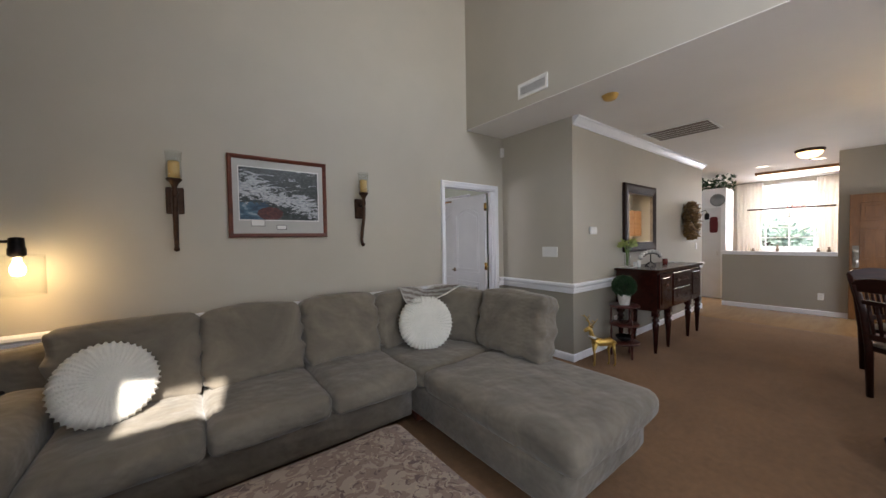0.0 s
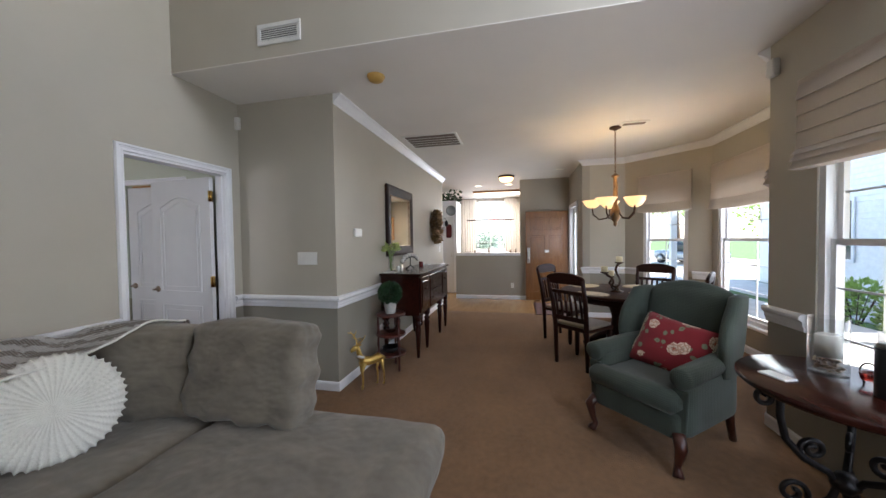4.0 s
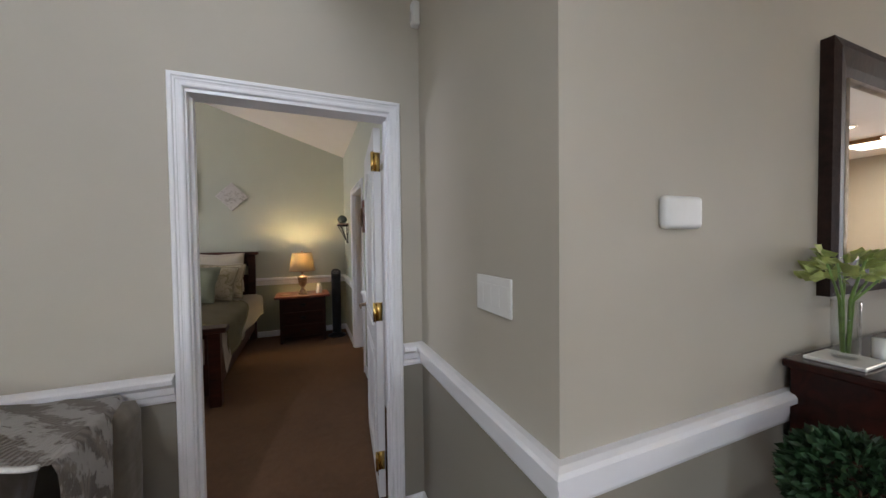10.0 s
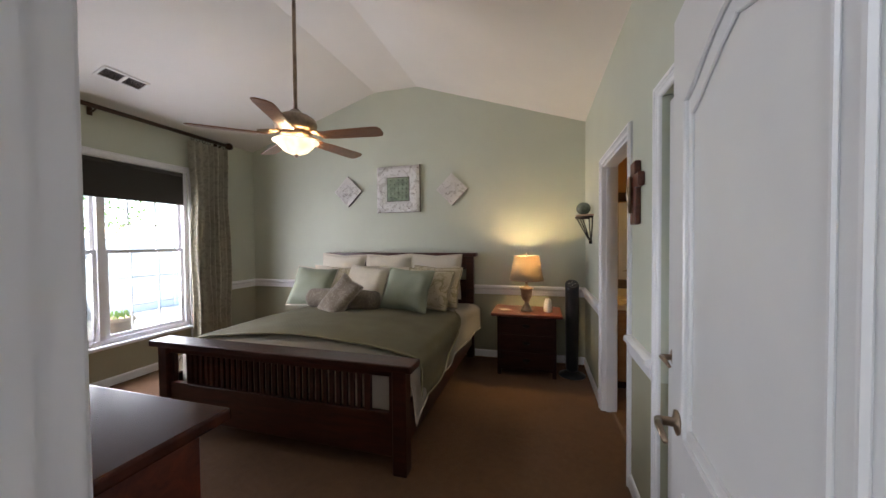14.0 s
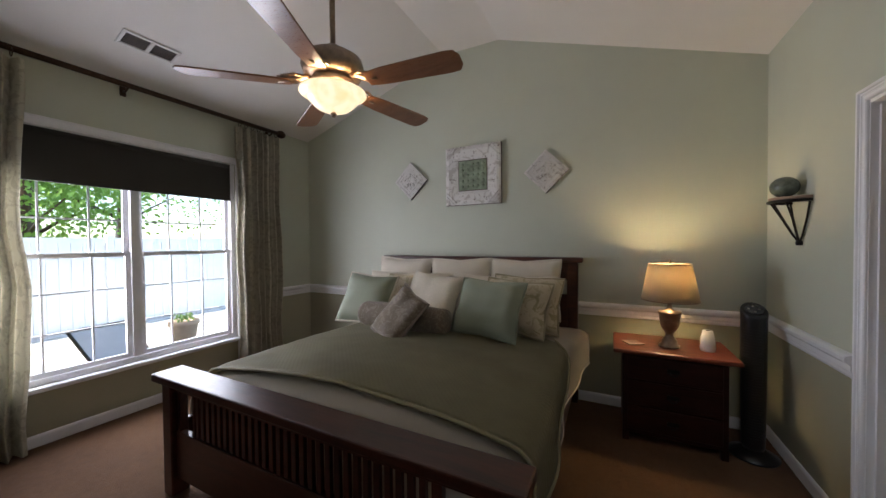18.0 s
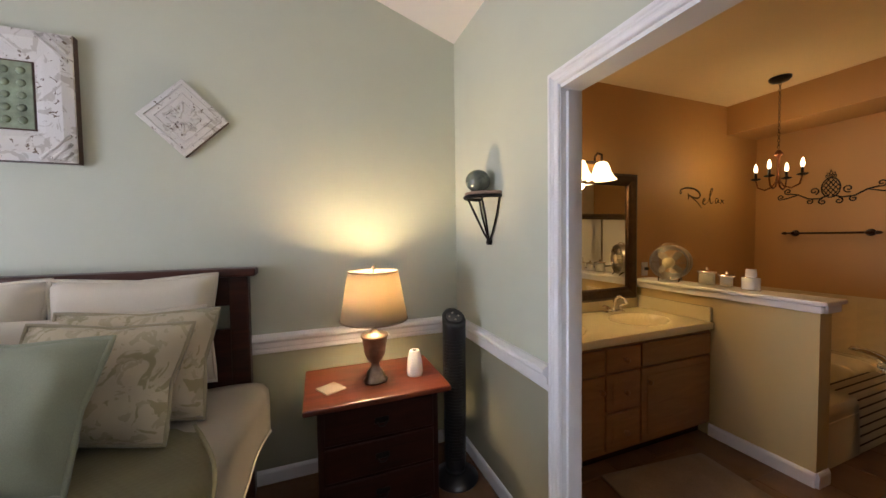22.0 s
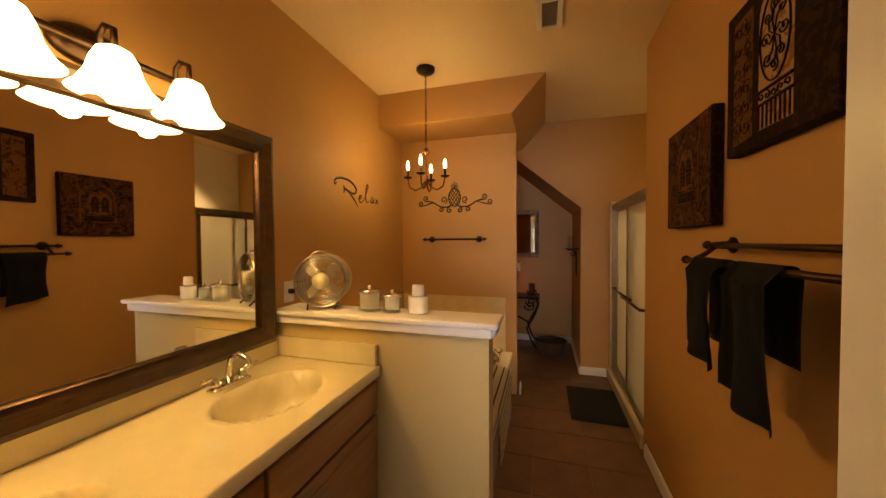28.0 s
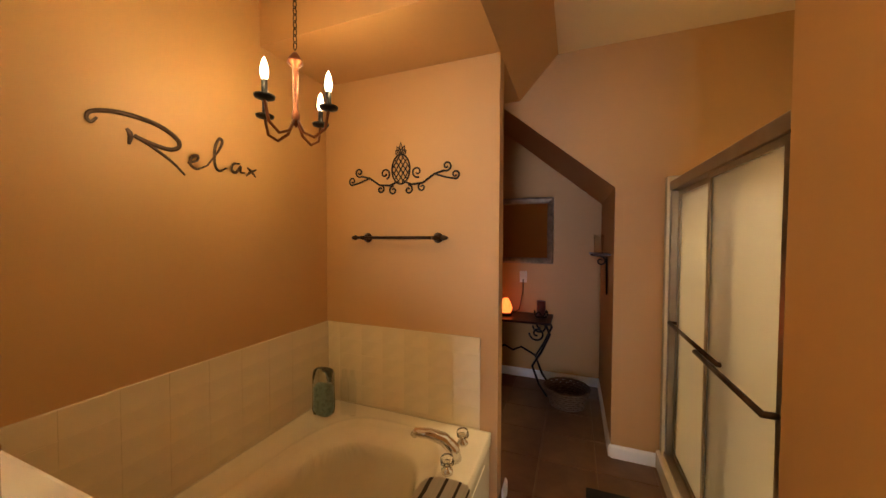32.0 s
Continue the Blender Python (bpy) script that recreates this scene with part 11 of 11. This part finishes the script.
def tree(x, y, h, r, seed, label, leaf=None, n=1500):
    t = thing("tree", label, "tree", "trees round the house", (x, y, -0.35))
    rng = random.Random(seed)
    bm = tube([(0, 0, 0), (0.05, 0.03, h * 0.3), (0.0, 0.1, h * 0.6), (0.05, 0.05, h * 0.9)], 0.05 * h ** 0.6 + 0.04, 10, None, False, [1.3, 1.0, 0.65, 0.2])
    tips = []
    for k in range(9):
        a = rng.uniform(0, 6.28)
        z = h * rng.uniform(0.35, 0.8)
        e = Vector((math.cos(a) * r * rng.uniform(0.5, 0.9), math.sin(a) * r * rng.uniform(0.5, 0.9), z + h * 0.15))
        tube([(0.02, 0.05, z), tuple(Vector((0, 0, z)) * 0.5 + e * 0.5 + Vector((0, 0, 0.05))), tuple(e)], 0.05, 6, bm, False, [1, 0.6, 0.25])
        tips.append(e)
    tips.append(Vector((0, 0, h * 0.95)))
    part("trunk", bm, M_FRAME, t, "brown bark trunk and limbs", True)
    clumps = [tips[k % len(tips)] + Vector((rng.uniform(-1, 1), rng.uniform(-1, 1), rng.uniform(-0.6, 0.8))) * r * 0.38 for k in range(70)]

    def pl(g):
        c = clumps[g.randrange(len(clumps))]
        d = Vector((g.gauss(0, 1), g.gauss(0, 1), g.gauss(0, 1)))
        return c + d * r * 0.15, d

    part("crown", leaves(n, pl, 0.12 if n > 3000 else 0.20, seed + 50), leaf or M_TREE, t, "green leafy crown")


M_TREE = shine_through(plain("summer_leaf", (0.16, 0.30, 0.07), 0.5, vary=0.4, scale=5), (0.35, 0.50, 0.10), 0.4)
# leaf green greyed so the colour itself holds the outdoor haze
M_HAZY = plain("hazed_green_leaf", (0.34, 0.42, 0.34), 0.6, vary=0.4, scale=5)
M_TREE2 = shine_through(plain("fresh_green_leaf", (0.22, 0.36, 0.10), 0.5, vary=0.4, scale=5), (0.45, 0.58, 0.16), 0.4)
for x, y, h, r, s, mm in ((-9.0, 3.6, 6.0, 2.2, 1, M_TREE2), (-8.2, 5.8, 5.2, 2.0, 2, M_TREE), (-10.0, 8.0, 6.5, 2.4, 3, M_TREE2), (-9.5, 1.2, 6.0, 2.3, 4, M_TREE), (17.0, 0.0, 1.7, 0.9, 5, M_HAZY), (19.5, 2.6, 1.9, 1.0, 6, M_HAZY), (17.5, 4.6, 1.8, 0.9, 7, M_HAZY), (24.5, -6.8, 6.0, 2.2, 8, M_TREE2), (22.5, -13.5, 6.0, 2.4, 9, M_TREE), (28.0, -11.0, 7.0, 2.8, 10, M_TREE2), (30.0, -14.5, 7.0, 3.0, 11, M_TREE)):
    tree(x, y, h, r, s, "leafy green summer tree", mm, 9000 if x < 0 else 1800)


def shrub(x, y, r, h, seed, mm):
    o = thing("shrub", "rounded garden shrub with pale green leaves", "shrub", "shrubs by the porch", (x, y, -0.35))
    rng = random.Random(seed)
    bm = bmesh.new()
    for k in range(8):
        a = rng.uniform(0, 6.28)
        tube([(0, 0, 0), (0.5 * r * math.cos(a), 0.5 * r * math.sin(a), h * 0.7)], 0.012, 5, bm, False, [1, 0.5])
    part("stems", bm, M_FRAME, o)

    def pl(g):
        a, b = g.uniform(0, 6.28), math.acos(g.uniform(-0.4, 1))
        d = Vector((math.sin(b) * math.cos(a), math.sin(b) * math.sin(a), math.cos(b)))
        q = 0.6 + 0.4 * g.random() ** 0.5
        return Vector((d.x * r * q, d.y * r * q, h * 0.45 + d.z * h * 0.55 * q)), d

    part("foliage", leaves(900, pl, 0.09, seed), mm, o)


M_PALE = plain("variegated_leaf", (0.34, 0.42, 0.16), 0.5, vary=0.4, scale=9)
for k, (x, y) in enumerate(((4.2, -5.5), (5.1, -5.7), (5.9, -5.4), (6.9, -5.8), (7.8, -5.5), (3.3, -5.6), (2.2, -5.5), (8.7, -5.6), (1.0, -5.6))):
    shrub(x, y, 0.55, 0.95, 100 + k, M_PALE if k % 2 else M_TREE2)

# neighbouring house across the way
nb = thing("neighbour_house", "two-storey house with white siding and a brick corner", "house", "", (0, 0, 0))
M_SIDE = plain("white_siding", (0.86, 0.85, 0.83), 0.6, vary=0.05)
M_BRICK = plain("red_brick_wall", (0.24, 0.10, 0.06), 0.85, vary=0.25, scale=18, relief=0.4, grain=30)
part("wall", box(6.2, 15.4, -13.0, -8.6, -0.4, 5.4), M_SIDE, nb)
sidm = bmesh.new()
for k in range(38):
    z = -0.3 + 0.15 * k
    prism([(-8.6, z), (-8.575, z), (-8.6, z + 0.15)], 6.2, 15.4, sidm, Matrix(((0, 0, 1, 0), (1, 0, 0, 0), (0, 1, 0, 0), (0, 0, 0, 1))))
part("siding", sidm, M_SIDE, nb, "white lapped siding boards")
part("brick_wall", box(-2.0, 6.2, -13.0, -8.9, -0.4, 3.2), M_BRICK, nb, "red brick wing")
part("roof", prism([(-8.2, 5.4), (-13.4, 5.4), (-10.8, 7.6)], 5.8, 15.8, None, Matrix(((0, 0, 1, 0), (1, 0, 0, 0), (0, 1, 0, 0), (0, 0, 0, 1)))), plain("grey_shingles", (0.10, 0.10, 0.105), 0.85, vary=0.3, scale=14, relief=0.4, grain=40), nb, "grey shingle roof")
for x in (7.4, 9.6, 11.8):
    wnd = part("window", merge(merge(box(x - 0.06, x, -8.57, -8.53, 0.7, 2.3), box(x + 1.0, x + 1.06, -8.57, -8.53, 0.7, 2.3)), merge(box(x - 0.06, x + 1.06, -8.57, -8.53, 2.3, 2.38), box(x - 0.06, x + 1.06, -8.57, -8.53, 0.62, 0.7))), M_TRIM, nb)
    part("pane", box(x, x + 1.0, -8.572, -8.56, 0.7, 2.3), plain("dark_window_glass", (0.04, 0.05, 0.06), 0.05, vary=0.1), wnd)
for x in (0.4, 2.9, 6.0, 12.45):
    solo("porch_column", merge(box(x - 0.08, x + 0.08, -4.60, -4.44, 0.10, 2.75, 0.006), merge(box(x - 0.11, x + 0.11, -4.63, -4.41, -0.06, 0.10, 0.006), box(x - 0.11, x + 0.11, -4.63, -4.41, 2.75, 2.90, 0.006))), M_TRIM, "square white porch column", "column", False, group="porch columns")
lc = thing("patio_lounger", "grey sling patio lounge chair", "patio chair", "", (-2.80, 5.47, -0.10), 100)
lc.matrix_basis = lc.matrix_basis @ Matrix.Diagonal((1, 1, 0.62, 1))
part("frame", merge(tube([(-0.28, -0.6, 0.32), (-0.28, 0.1, 0.34), (-0.28, 0.52, 0.86)], 0.018, 8), merge(tube([(0.28, -0.6, 0.32), (0.28, 0.1, 0.34), (0.28, 0.52, 0.86)], 0.018, 8), tube([(-0.28, 0.52, 0.86), (0.28, 0.52, 0.86)], 0.018, 8))), M_BRONZE, lc, "", True)
bm = bmesh.new()
pts = [(-0.6, 0.325), (-0.2, 0.32), (0.1, 0.335), (0.3, 0.57), (0.51, 0.85)]
for (y0, z0), (y1, z1) in zip(pts, pts[1:]):
    q = [bm.verts.new(p) for p in ((-0.27, y0, z0), (0.27, y0, z0), (0.27, y1, z1), (-0.27, y1, z1))]
    bm.faces.new(q)
bmesh.ops.remove_doubles(bm, verts=bm.verts[:], dist=1e-4)
bmesh.ops.solidify(bm, geom=bm.faces[:], thickness=0.006)
part("sling", bm, fabric("grey_sling", (0.50, 0.47, 0.45), 0.1), lc)
for x in (-0.28, 0.28):
    for y in (-0.5, 0.25):
        part("leg", tube([(x, y, 0.34), (x, y - 0.05, 0.0)], 0.014, 8), M_BRONZE, lc, "", True)
fp = thing("flower_pot", "tan clay flower pot on the patio", "flower pot", "", (-3.56, 6.42, -0.10))
part("pot", lathe([(0, 0), (0.13, 0), (0.14, 0.02), (0.18, 0.30), (0.20, 0.30), (0.20, 0.36), (0.17, 0.36), (0.16, 0.33), (0, 0.33)], 24), plain("tan_clay", (0.48, 0.33, 0.22), 0.8, vary=0.1), fp, "", True)
part("seedling", leaves(60, lambda r: ((r.uniform(-0.12, 0.12), r.uniform(-0.12, 0.12), 0.34 + r.random() * 0.1), (0, 0, 1)), 0.06, 3), M_TREE2, fp)
cr_ = thing("parked_car", "silver parked car beyond the lawn", "car", "", (24.5, -10.2, -0.35), 20)
part("body", cushion(-2.1, 2.1, -0.85, 0.85, 0.25, 0.85, 0.22, 0.03, 2, 10, 0.0), plain("silver_car_paint", (0.30, 0.31, 0.33), 0.25, 0.5, 0.02, coat=0.6), cr_, "", True)
part("cabin", cushion(-1.1, 1.0, -0.72, 0.72, 0.78, 1.42, 0.25, 0.03, 2, 10, 0.0), plain("dark_car_glass", (0.02, 0.025, 0.03), 0.08, vary=0.1), cr_, "dark glass cabin", True)
for x in (-1.3, 1.3):
    for s in (-1, 1):
        wz = part("wheel", lathe([(0, -0.1), (0.31, -0.1), (0.33, -0.06), (0.33, 0.06), (0.31, 0.1), (0, 0.1)], 22, (0, 0, 0), None, Matrix.Translation((x, s * 0.8, 0.33)) @ Matrix.Rotation(radians(90), 4, "X")), M_BLACK, cr_, "", True)
        part("rim", lathe([(0, -0.11), (0.2, -0.105), (0.2, 0.105), (0, 0.11)], 16, (0, 0, 0), None, Matrix.Translation((x, s * 0.8, 0.33)) @ Matrix.Rotation(radians(90), 4, "X")), M_NICKEL, wz, "", True)
